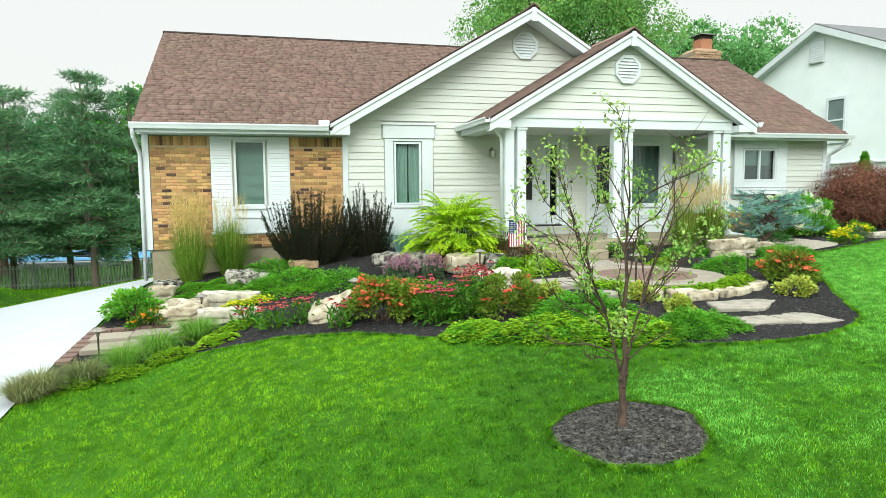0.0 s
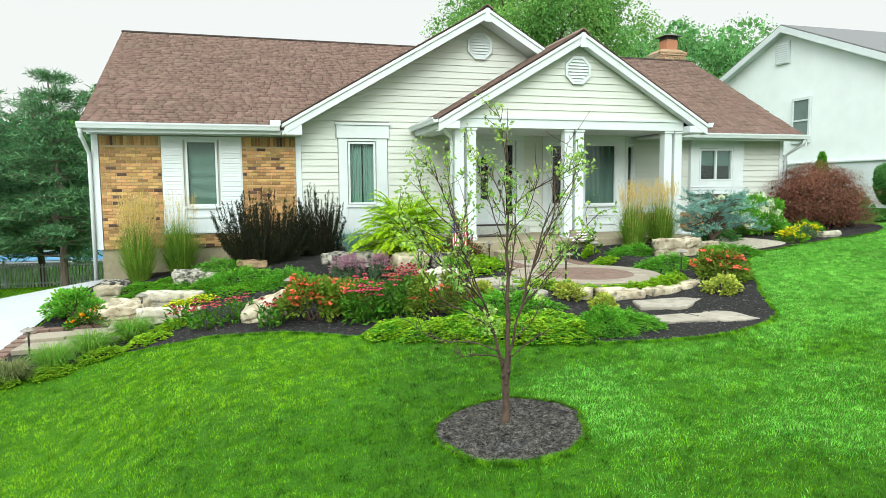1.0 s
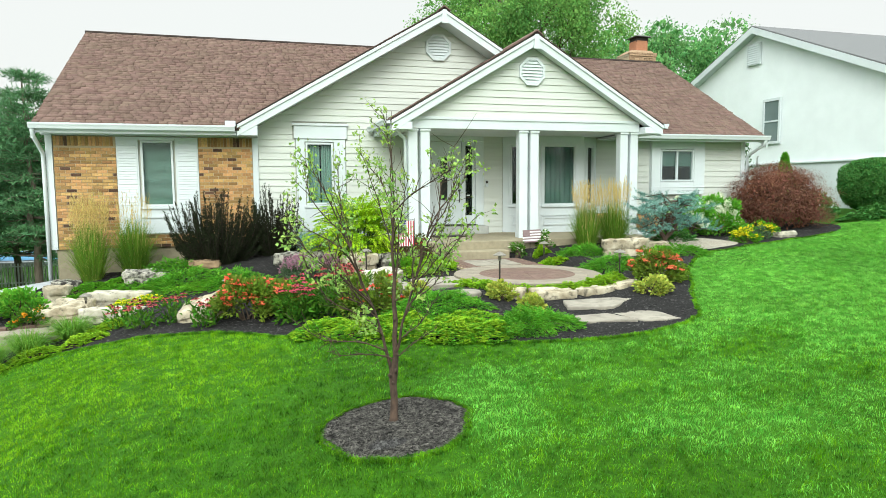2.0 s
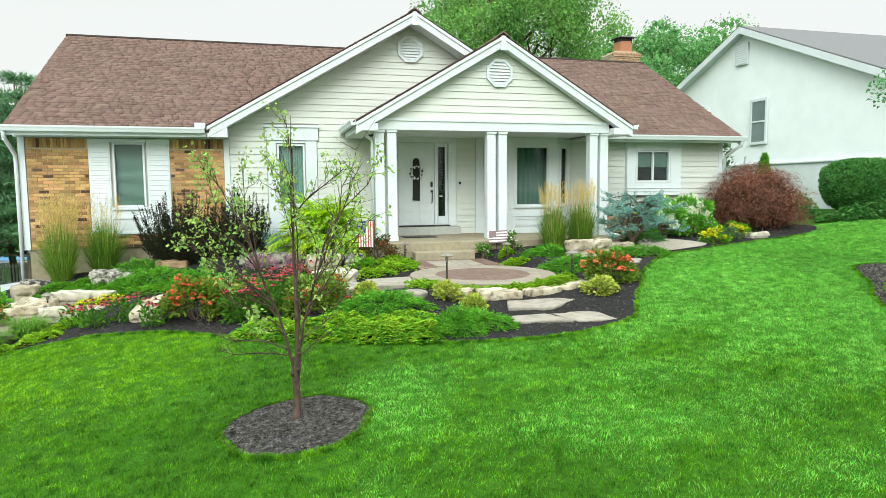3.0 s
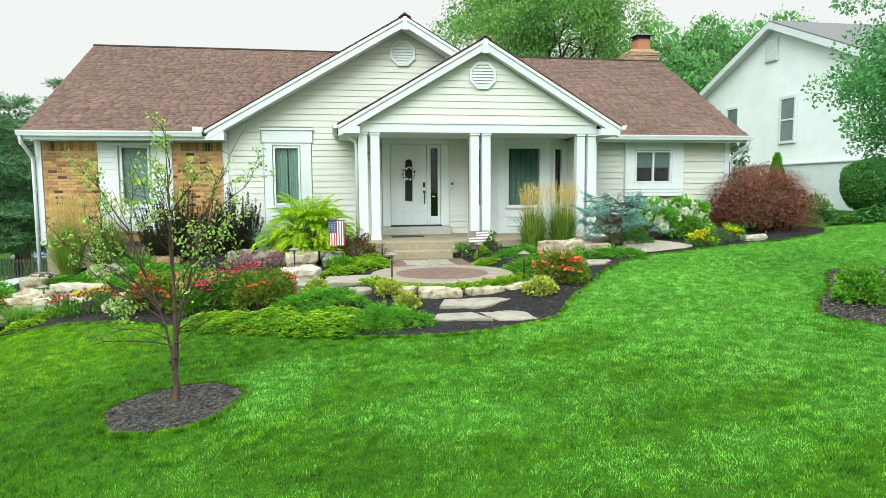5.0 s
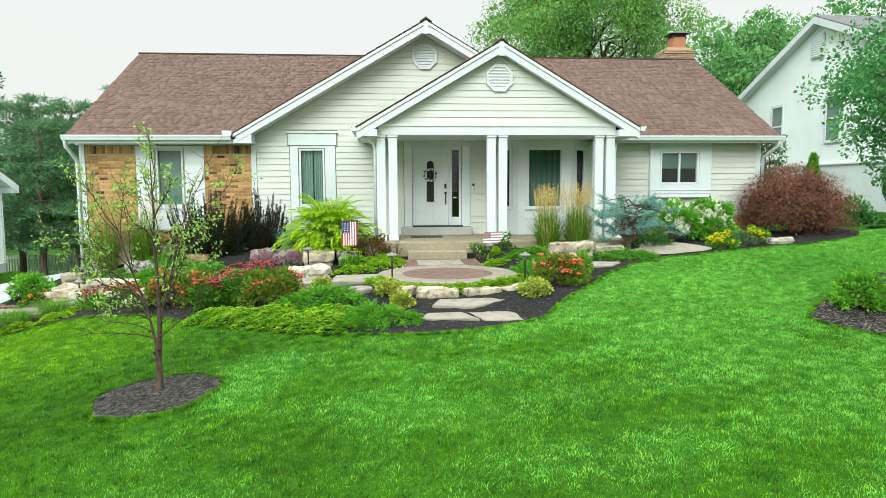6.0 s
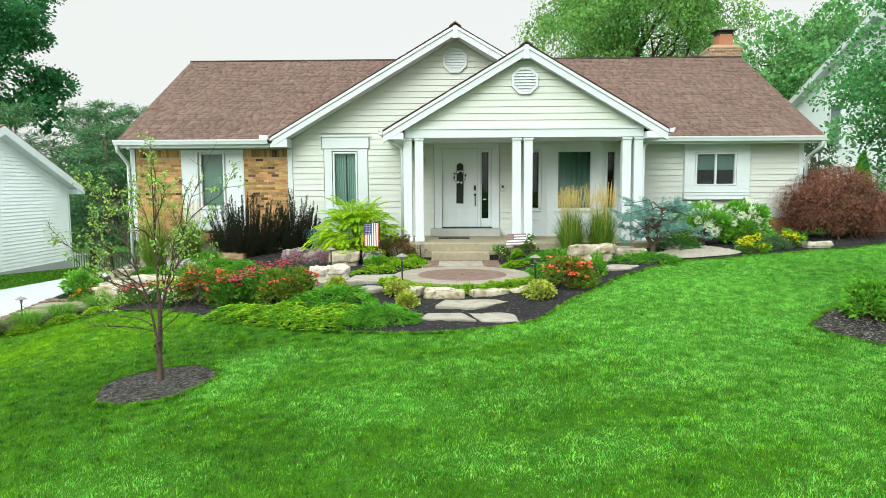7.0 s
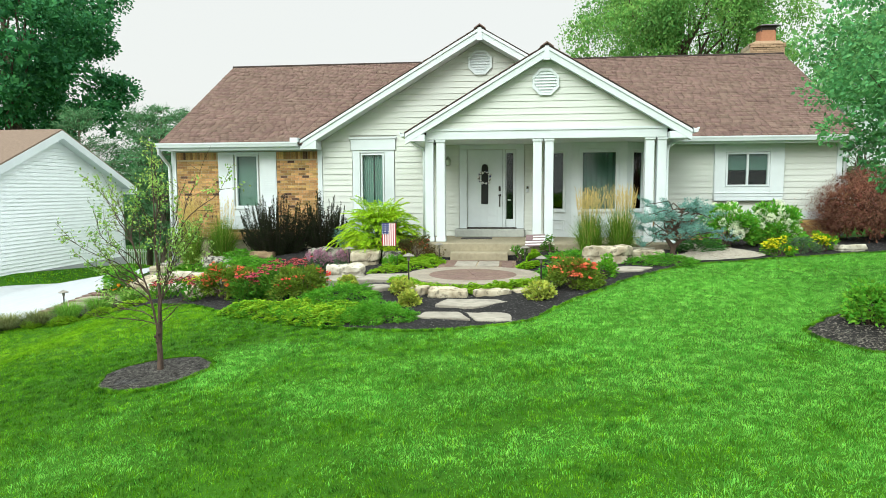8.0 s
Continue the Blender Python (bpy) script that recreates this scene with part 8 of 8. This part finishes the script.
def cloth(x0, x1, z0, z1, y, mat, wave=0.012, n=10):
    xs = np.linspace(x0, x1, n)
    yy = y + wave * np.sin(np.linspace(x0, x1, n) * 21.0)
    v = [(a, b, z) for z in (z0, z1) for a, b in zip(xs, yy)] + [(a, b + 0.003, z) for z in (z0, z1) for a, b in zip(xs, yy)]
    f = [(i, i + 1, n + i + 1, n + i) for i in range(n - 1)] + [(2 * n + i, 3 * n + i, 3 * n + i + 1, 2 * n + i + 1) for i in range(n - 1)]
    return np_mesh("cloth", v, f, [mat], True)


fx, fy, fz = 4.16, 10.93, 1.25
garden_flag = thing("garden_flag", "small striped flag with a starred blue corner on a stake", "flag", (4.3, 10.93, gz(4.3, 10.93)))
garden_flag.matrix_world = Matrix.Identity(4)
part("stake", Geo().tube([(4.475, 10.95, gz(4.3, 10.93) - 0.1), (4.475, 10.95, 1.76), (4.46, 10.945, 1.735), (4.13, 10.93, 1.725)], 0.006, 6), garden_flag, "thin dark metal stake", METAL_DARK)
for i in range(13):
    w = 0.30 / 13
    part("stripe", cloth(fx + i * w, fx + (i + 1) * w, fz, fz + 0.47, fy, FLAG_RED if i % 2 == 0 else FLAG_WHITE), garden_flag)
part("canton", cloth(fx - 0.001, fx + 0.155, fz + 0.24, fz + 0.472, fy - 0.007, FLAG_BLUE), garden_flag, "blue corner with small pale stars")
stars = Geo()
for i in range(5):
    for j in range(6):
        cx, cz = fx + 0.02 + i * 0.03, fz + 0.262 + j * 0.036
        cy = fy - 0.012 + 0.012 * math.sin(cx * 21.0)
        stars.prism([(cx + 0.008 * math.cos(k * 1.2566), cy, cz + 0.008 * math.sin(k * 1.2566)) for k in range(5)], [(cx + 0.008 * math.cos(k * 1.2566), cy + 0.002, cz + 0.008 * math.sin(k * 1.2566)) for k in range(5)])
part("stars", stars, garden_flag, mat=FLAG_WHITE)
yard_sign = thing("yard_flag", "small weathered striped flag laid on a stand by the columns", "flag", (7.4, 12.3, 1.0))
yard_sign.matrix_world = Matrix.Identity(4)
for i in range(9):
    y0, z0 = 12.20 + i * 0.012, 1.13 + i * 0.029
    part("stripe", Geo().hexa([(7.180 + i * 0.004, y0, z0), (7.600 + i * 0.004, y0, z0 + 0.012), (7.600 + i * 0.004, y0 + 0.008, z0 + 0.012), (7.180 + i * 0.004, y0 + 0.008, z0), (7.184 + i * 0.004, y0 + 0.012, z0 + 0.028), (7.604 + i * 0.004, y0 + 0.012, z0 + 0.040), (7.604 + i * 0.004, y0 + 0.02, z0 + 0.040), (7.184 + i * 0.004, y0 + 0.02, z0 + 0.028)]), yard_sign, mat=FLAG_WHITE if i % 2 else FLAG_FADED)
part("canton", Geo().hexa([(7.200, 12.244, 1.265), (7.360, 12.244, 1.27), (7.360, 12.25, 1.27), (7.200, 12.25, 1.265), (7.212, 12.292, 1.388), (7.372, 12.292, 1.393), (7.372, 12.298, 1.393), (7.212, 12.298, 1.388)]), yard_sign, mat=FLAG_FADED)
part("stake", Geo().tube([(7.390, 12.30, 0.85), (7.390, 12.31, 1.36)], 0.008, 6), yard_sign, mat=METAL_DARK)

wreath = thing("door_wreath", "small wreath of dark and white stars on the door", "wreath", (6.175, YF - 0.03, 2.73))
rng = np.random.default_rng(77)
ringpts = [(0.15 * math.cos(a), -0.005, 0.15 * math.sin(a)) for a in np.linspace(0, 2 * math.pi, 25)]
part("hoop", Geo().tube(ringpts, 0.012, 6), wreath, mat=BARK)
for i in range(26):
    a = 2 * math.pi * i / 26 + rng.uniform(-0.1, 0.1)
    r = 0.15 + rng.uniform(-0.03, 0.04)
    s = rng.uniform(0.028, 0.05)
    c = (r * math.cos(a), -0.03 + rng.uniform(-0.01, 0.01), r * math.sin(a))
    star = [(c[0] + (s if k % 2 == 0 else s * 0.42) * math.cos(k * math.pi / 5 + a), c[1], c[2] + (s if k % 2 == 0 else s * 0.42) * math.sin(k * math.pi / 5 + a)) for k in range(10)]
    part("star", Geo().prism(star, [(p[0], p[1] + 0.012, p[2]) for p in star]), wreath, mat=(FLAG_WHITE, FLAG_BLUE, NICKEL, FLAG_WHITE, METAL_DARK)[i % 5])
single("doormat", Geo().box(5.62, 6.40, 13.65, 14.1, FLOOR + 0.001, FLOOR + 0.02), "dark doormat on the porch floor", "doormat", METAL_DARK, bevel=0.008)


# ---- grass ----
edge_gx, edge_gy = np.arange(-4.0, 20.01, 0.2), np.arange(-1.0, 14.01, 0.2)
EX, EY = np.meshgrid(edge_gx, edge_gy, indexing="ij")
EDGE_D = np.min(np.hypot(EX[..., None] - BED_EDGE[:, 0], EY[..., None] - BED_EDGE[:, 1]), axis=-1)


def from_bed(x, y):
    """Distance to the edge of the planting bed, along which the mower goes."""
    i = np.clip((x + 4.0) / 0.2, 0, EX.shape[0] - 1.01)
    j = np.clip((y + 1.0) / 0.2, 0, EX.shape[1] - 1.01)
    i0, j0 = i.astype(int), j.astype(int)
    u, v = i - i0, j - j0
    return EDGE_D[i0, j0] * (1 - u) * (1 - v) + EDGE_D[i0 + 1, j0] * u * (1 - v) + EDGE_D[i0, j0 + 1] * (1 - u) * v + EDGE_D[i0 + 1, j0 + 1] * u * v


# bluish grass, its pale colour also holding the lawn's sheen
COOL_SHEEN_SPOTS = ((3.74, 5.0, 0.36, 1.8), (3.55, 4.15, 0.28, 1.0), (3.45, 2.15, 0.42, 0.9), (3.15, 3.1, 0.30, 0.7), (6.5, 2.4, 0.50, 0.5), (7.9, 4.5, 0.9, 0.55), (9.4, 6.0, 1.0, 0.6), (9.0, 8.6, 1.1, 0.9), (7.7, 6.6, 0.6, 0.45), (4.6, 3.5, 0.7, 0.7), (6.0, 4.6, 0.6, 0.45), (3.7, 4.4, 0.3, 0.5), (4.9, 5.2, 0.5, 0.35), (8.9, 3.4, 0.7, 0.5), (5.4, 3.7, 0.4, 0.35), (-0.4, 4.4, 0.45, 0.6), (0.8, 5.9, 0.40, 0.4))
WARM_SPOTS = ((0.2, 7.5, 0.9, 0.9), (1.3, 6.4, 0.7, 0.6), (-1.2, 6.6, 0.8, 0.6))

# places where the grass's own shade is put into the blade colour
SHADE_SPOTS = ((1.9, 4.4, 0.50, 0.65), (2.45, 5.8, 0.5, 0.6), (1.4, 5.2, 0.5, 0.35), (4.6, 2.4, 0.6, 0.6), (5.6, 4.3, 0.55, 0.45), (2.1, 3.4, 0.4, 0.3), (6.6, 3.4, 0.5, 0.4))


def spots(x, y, table):
    return sum(w * np.exp(-((x - a) ** 2 + (y - b) ** 2) / (2 * r * r)) for a, b, r, w in table)


def value_noise(x, y, cell, seed):
    """Smooth noise between -1 and 1."""
    gx, gy = x / cell, y / cell
    ix, iy = np.floor(gx), np.floor(gy)
    u, v = gx - ix, gy - iy
    u, v = u * u * (3 - 2 * u), v * v * (3 - 2 * v)

    def corner(i, j):
        h = np.sin(i * 127.1 + j * 311.7 + seed * 74.7) * 43758.5453
        return (h - np.floor(h)) * 2 - 1
    return corner(ix, iy) * (1 - u) * (1 - v) + corner(ix + 1, iy) * u * (1 - v) + corner(ix, iy + 1) * (1 - u) * v + corner(ix + 1, iy + 1) * u * v


def grass(name, x0, x1, y0, y1, per_m2, length, width, seed, cut, fine=True):
    rng = np.random.default_rng(seed)
    n = int((x1 - x0) * (y1 - y0) * per_m2)
    x, y = rng.uniform(x0, x1, n), rng.uniform(y0, y1, n)
    ok = ~inside(BED_EDGE, x, y) & ~inside(DRIVE_EDGE, x, y) & ~inside(RING_SAPLING, x, y) & ~inside(RING_SIDE, x, y) & cut(x, y)
    x, y = x[ok], y[ok]
    n = len(x)
    # small tufts whose blades fan out together, standing in broader drifts and in the mower's lanes
    tuft_a = value_noise(x, y, 0.085, 3)
    tuft_h = value_noise(x, y, 0.09, 5) + 0.7 * value_noise(x, y, 0.24, 6)
    drift = value_noise(x, y, 0.9, 7)
    lane = np.sin(2 * math.pi * from_bed(x, y) / 1.15 + 0.8 * value_noise(x, y, 1.6, 8)) * smooth(3.5, 6.5, x)
    a = 3.6 * tuft_a + 1.6 * value_noise(x, y, 0.35, 9) + 1.5 * lane + rng.normal(0, 0.7, n)
    lay = np.abs(rng.normal(0.55, 0.28, n)) + 0.12 * lane
    h = length * rng.uniform(0.6, 1.2, n) * np.clip(1 + 0.42 * tuft_h + 0.08 * drift, 0.4, 1.8)
    d = np.stack([np.cos(a), np.sin(a)], -1)
    base = np.column_stack([x, y, ground_level(x, y) - 0.004])
    b = rng.uniform(0, 6.28, n)
    side = np.column_stack([np.cos(b), np.sin(b), np.zeros(n)]) * (width * rng.uniform(0.7, 1.3, n))[:, None] * 0.5
    reach = h * np.clip(lay, 0.05, 1.1)
    tip = base + np.column_stack([d * reach[:, None], h * np.clip(1.0 - 0.28 * lay, 0.45, 1)])
    if fine:
        mid = base + np.column_stack([d * (reach * 0.30)[:, None], h * 0.55])
        v = np.stack([base, mid + side, tip, mid - side], 1).reshape(-1, 3)
        k = np.arange(n)[:, None] * 4
        f = np.concatenate([k + np.array([[0, 1, 3]]), k + np.array([[1, 2, 3]])])
    else:
        v = np.stack([base - side, base + side, tip], 1).reshape(-1, 3)
        f = np.arange(3 * n).reshape(n, 3)
    me = np_mesh(name, v, f, [BLADE, BLADE_WARM, BLADE_COOL_SHEEN, BLADE_SHADED])
    # turf nearer the drive is warmer; bluish blades in loose drifts also paint sheen on every second lane and the far
    # and right lawn
    warm = smooth(1.5, -2.5, x - 0.85 * (y - 4.6)) * 0.75 + spots(x, y, WARM_SPOTS) * 0.6 + 0.25 * drift + rng.normal(0, 0.25, n) > 0.55
    cool = ~warm & (spots(x, y, COOL_SHEEN_SPOTS) * 0.8 + 0.20 * lane + 0.30 * value_noise(x, y, 0.55, 11) + 0.14 * value_noise(x, y, 0.16, 12) + 0.13 * np.clip(x - 4.4, 0, 8) + 0.055 * np.clip(y - 5.0, 0, 6) + rng.normal(0, 0.26, n) > 0.56)
    # shade between leaning blades, painted as darker blades in spots and on nearer ground
    shaded = spots(x, y, SHADE_SPOTS) + 0.24 * smooth(5.6, 3.2, y) * smooth(6.5, 1.5, x) + 0.25 * value_noise(x, y, 0.4, 13) + rng.normal(0, 0.22, n) > 0.55
    me.polygons.foreach_set("material_index", np.tile(np.where(shaded, 3, warm.astype(np.int32) + 2 * cool.astype(np.int32)), 2 if fine else 1))
    return tagged(single(name, me, "freshly mown green grass blades", "grass"), kind="stuff")


def grass_rim(outline, per_m, length, width, seed, keep, lean=1.0):
    """Uncut blades along a cut edge that lean over it; the outline runs round the mulch."""
    rng = np.random.default_rng(seed)
    pts = np.concatenate([outline, outline[:1]])
    seg = np.linalg.norm(np.diff(pts, axis=0), axis=1)
    run = np.concatenate([[0], np.cumsum(seg)])
    n = int(run[-1] * per_m)
    t = rng.uniform(0, run[-1], n)
    k = np.clip(np.searchsorted(run, t) - 1, 0, len(seg) - 1)
    along = (pts[k + 1] - pts[k]) / seg[k][:, None]
    p = pts[k] + along * (t - run[k])[:, None]
    turn = np.sign(np.sum((pts[1:, 0] - pts[:-1, 0]) * (pts[1:, 1] + pts[:-1, 1])))
    inward = np.column_stack([along[:, 1], -along[:, 0]]) * turn
    wave = 0.022 * value_noise(p[:, 0], p[:, 1], 0.13, 21) + 0.012 * value_noise(p[:, 0], p[:, 1], 0.05, 22)
    p = p - inward * (np.abs(rng.normal(0, 0.022, n)) - 0.008 + wave)[:, None]
    ok = keep(p[:, 0], p[:, 1])
    p, inward, along, n = p[ok], inward[ok], along[ok], int(ok.sum())
    h = length * rng.uniform(0.5, 1.25, n)
    d = inward * (lean * rng.uniform(0.0, 1.0, n))[:, None] + along * rng.normal(0, 0.45, n)[:, None]
    base = np.column_stack([p, ground_level(p[:, 0], p[:, 1]) - 0.004])
    b = rng.uniform(0, 6.28, n)
    side = np.column_stack([np.cos(b), np.sin(b), np.zeros(n)]) * (width * rng.uniform(0.7, 1.3, n))[:, None] * 0.5
    mid = base + np.column_stack([d * (h * 0.28)[:, None], h * 0.62])
    tip = base + np.column_stack([d * (h * 0.85)[:, None], h * rng.uniform(0.45, 0.95, n)])
    v = np.stack([base, mid + side, tip, mid - side], 1).reshape(-1, 3)
    k = np.arange(n)[:, None] * 4
    me = np_mesh("grass_rim", v, np.concatenate([k + np.array([[0, 1, 3]]), k + np.array([[1, 2, 3]])]), [BLADE])
    return tagged(single("grass_rim", me, "longer grass blades leaning over the cut lawn edge", "grass"), kind="stuff")


BLADE = material("grass_blade", (0.126, 0.330, 0.007), (0.018, 0.078, 0.002), scale=7, rough=0.65, bump=0, island=0.40, hue=0.016, trans=0.22, spec=0.12, stain=0.22, stain_scale=0.6, contrast=1.5)
# darker copy of the blade material, for the painted shade
BLADE_SHADED = material("grass_blade_shaded", (0.074, 0.218, 0.005), (0.016, 0.070, 0.002), scale=7, rough=0.65, bump=0, island=0.48, hue=0.016, trans=0.22, spec=0.12, stain=0.2, stain_scale=0.6, contrast=1.5)
BLADE_COOL_SHEEN = material("grass_blade_cool_sheen", (0.228, 0.565, 0.088), (0.074, 0.280, 0.026), scale=7, rough=0.65, bump=0, island=0.36, hue=0.014, trans=0.22, spec=0.12, stain=0.18, stain_scale=0.7, contrast=1.4)
BLADE_WARM = material("grass_blade_warm", (0.235, 0.470, 0.012), (0.080, 0.220, 0.005), scale=7, rough=0.65, bump=0, island=0.32, hue=0.016, trans=0.22, spec=0.12, stain=0.25, stain_scale=0.6, contrast=1.5)
everywhere = lambda x, y: np.ones(x.shape, bool)
grass("grass", -3.1, 11.5, 0.7, 5.0, 5600, 0.037, 0.0046, 401, lambda x, y: (y > 2.2 - 0.20 * x))
grass("grass", -3.1, 15.0, 5.0, 9.0, 4200, 0.037, 0.0072, 402, everywhere, False)
grass("grass", -3.1, 19.0, 9.0, 13.5, 2400, 0.040, 0.0100, 403, everywhere, False)
grass("grass", -14.0, -2.9, 13.0, 31.0, 300, 0.06, 0.030, 406, lambda x, y: (x > -7.9) | (y < 13.7) | (y > 21.3), False)
grass("grass", 15.0, 22.0, 5.0, 9.0, 900, 0.044, 0.0130, 404, everywhere, False)
grass("grass", -3.3, 15.0, -7.0, 5.0, 160, 0.042, 0.0180, 405, lambda x, y: (y < 2.2 - 0.20 * x) | (x > 11.5), False)
grass_rim(RING_SAPLING, 2600, 0.050, 0.0042, 411, everywhere)
grass_rim(RING_SIDE, 1500, 0.050, 0.0055, 412, everywhere)
grass_rim(BED_EDGE, 1300, 0.048, 0.0060, 413, lambda x, y: (y < 12.4) & (x > -2.6) & (x < 16.5) & ~((x < -2.2) & (y > 9.4)))


# ---- bricks and shingles, single pieces last ----
brick_panel(-2.41, -1.205, 1.06, 3.475, 3)
brick_panel(0.465, 1.625, 1.06, 3.475, 5)
brick_panel(-1.2, 0.46, 1.06, 1.345, 7, soldier=False)
brick_panel(10.45, 15.08, 0.92, 1.615, 9, soldier=False)


def shingle_plane(parent, origin, along, up, length, rise, keep, near, seed, butt=1.0):
    """Courses of overlapping tabs on a sloping plane; those in the stretch near(s, r) become single parts."""
    rng = np.random.default_rng(seed)
    o, a, u = Vector(origin), Vector(along).normalized(), Vector(up).normalized()
    n = a.cross(u).normalized()
    if n.z < 0:
        n = -n
    verts, faces, singles = [], [], 0
    cache = {}
    r, row = 0.0, 0
    while r < rise - 0.02:
        s = -0.15 * (row % 2) - 0.07 * (row % 3)
        while s < length:
            w = float(rng.choice([0.13, 0.18, 0.24, 0.30]))
            s0, s1 = max(s, 0), min(s + w - 0.006, length)
            mid = (s0 + s1) / 2
            thick = butt * float(rng.choice([0.012, 0.013, 0.027]))
            if s1 - s0 > 0.03 and keep(o + a * mid + u * r):
                r1 = min(r + 0.17, rise)
                corner = [(s0, r - 0.004, 0.002), (s1, r - 0.004, 0.002), (s1, r1, 0.0), (s0, r1, 0.0), (s0, r - 0.004, thick + 0.006), (s1, r - 0.004, thick + 0.006), (s1, r1, 0.004), (s0, r1, 0.004)]
                if singles < 300 and near(mid, r):
                    key = (round(s1 - s0, 2), round(r1 - r, 2), thick)
                    if key not in cache:
                        cache[key] = np_mesh("shingle", [tuple(a * (p[0] - s0) + u * (p[1] - r) + n * p[2]) for p in corner], ((4, 5, 6, 7), (0, 1, 5, 4), (1, 2, 6, 5), (3, 0, 4, 7)), [SHINGLE])
                    ob = new("shingle", cache[key])
                    ob.parent = parent
                    ob.location = o + a * s0 + u * r
                    singles += 1
                else:
                    k = len(verts)
                    verts.extend(tuple(o + a * p[0] + u * p[1] + n * p[2]) for p in corner)
                    faces.extend(tuple(k + i for i in f) for f in ((4, 5, 6, 7), (0, 1, 5, 4), (1, 2, 6, 5), (3, 0, 4, 7)))
            s += w
        r += 0.128
        row += 1
    ob = part("shingles", np_mesh("shingles", verts, faces, [SHINGLE]), parent, "overlapping brown shingle courses")
    tagged(ob, kind="stuff")


slope = math.hypot(1, PITCH)
shingle_plane(roof, (ROOF_L, EAVE_Y, main_z(EAVE_Y)), (1, 0, 0), (0, 1, PITCH), ROOF_R - ROOF_L, (RIDGE_Y - EAVE_Y) * slope,
              lambda p: not (1.4 < p.x < 10.6 and (cross_z(p.x) > p.z + 0.12 or (p.x > GX0 and porch_z(p.x) > p.z + 0.12))), lambda s, r: r < 2.6 and s < 9.0 and int(s * 97 + r * 57) % 9 < 2, 11)
shingle_plane(cross_roof, (1.30, 14.295, cross_z(1.30)), (0, 1, 0), (1, 0, PITCH), 4.9, (GX0 - 1.30) * slope, lambda p: p.z > main_z(p.y) - 0.1, lambda s, r: False, 12, 0.35)
shingle_plane(porch_roof, (4.38, PORCH_FRONT - 0.005, porch_z(4.38)), (0, 1, 0), (1, 0, P_PITCH), 4.4, (PX0 - 4.38) * math.hypot(1, P_PITCH), lambda p: p.y < YF or p.z > cross_z(p.x) - 0.1, lambda s, r: False, 13, 0.35)
shingle_plane(porch_roof, (10.90, PORCH_FRONT - 0.005, porch_z(10.90)), (0, 1, 0), (-1, 0, P_PITCH), 4.9, (10.90 - PX0) * math.hypot(1, P_PITCH), lambda p: p.z > main_z(p.y) - 0.1, lambda s, r: False, 14, 0.35)
part("ridge_cap", Geo().tube([(ROOF_L - 0.01, RIDGE_Y, RIDGE_Z), (ROOF_R + 0.01, RIDGE_Y, RIDGE_Z)], 0.05, 6), house, mat=SHINGLE_DARK)
for rx, rz, y_a, y_b, pitch in ((GX0, GZ0, 14.262, 19.2, PITCH), (PX0, PZ0, PORCH_FRONT - 0.04, 17.4, P_PITCH)):
    ring = [(-0.15, 0.002), (0.0, 0.15 * pitch + 0.012), (0.15, 0.002), (0.15, 0.024), (0.0, 0.15 * pitch + 0.046), (-0.15, 0.024)]
    saddle = [(rx + u, rz + v - 0.15 * pitch + 0.012) for u, v in ring]
    g = Geo()
    for k in ((0, 1, 4, 5), (1, 2, 3, 4)):
        g.hexa([(saddle[k[0]][0], y_a, saddle[k[0]][1]), (saddle[k[1]][0], y_a, saddle[k[1]][1]), (saddle[k[1]][0], y_b, saddle[k[1]][1]), (saddle[k[0]][0], y_b, saddle[k[0]][1]),
                (saddle[k[3]][0], y_a, saddle[k[3]][1]), (saddle[k[2]][0], y_a, saddle[k[2]][1]), (saddle[k[2]][0], y_b, saddle[k[2]][1]), (saddle[k[3]][0], y_b, saddle[k[3]][1])])
    part("ridge_cap", g, house, "folded brown ridge shingles", SHINGLE)
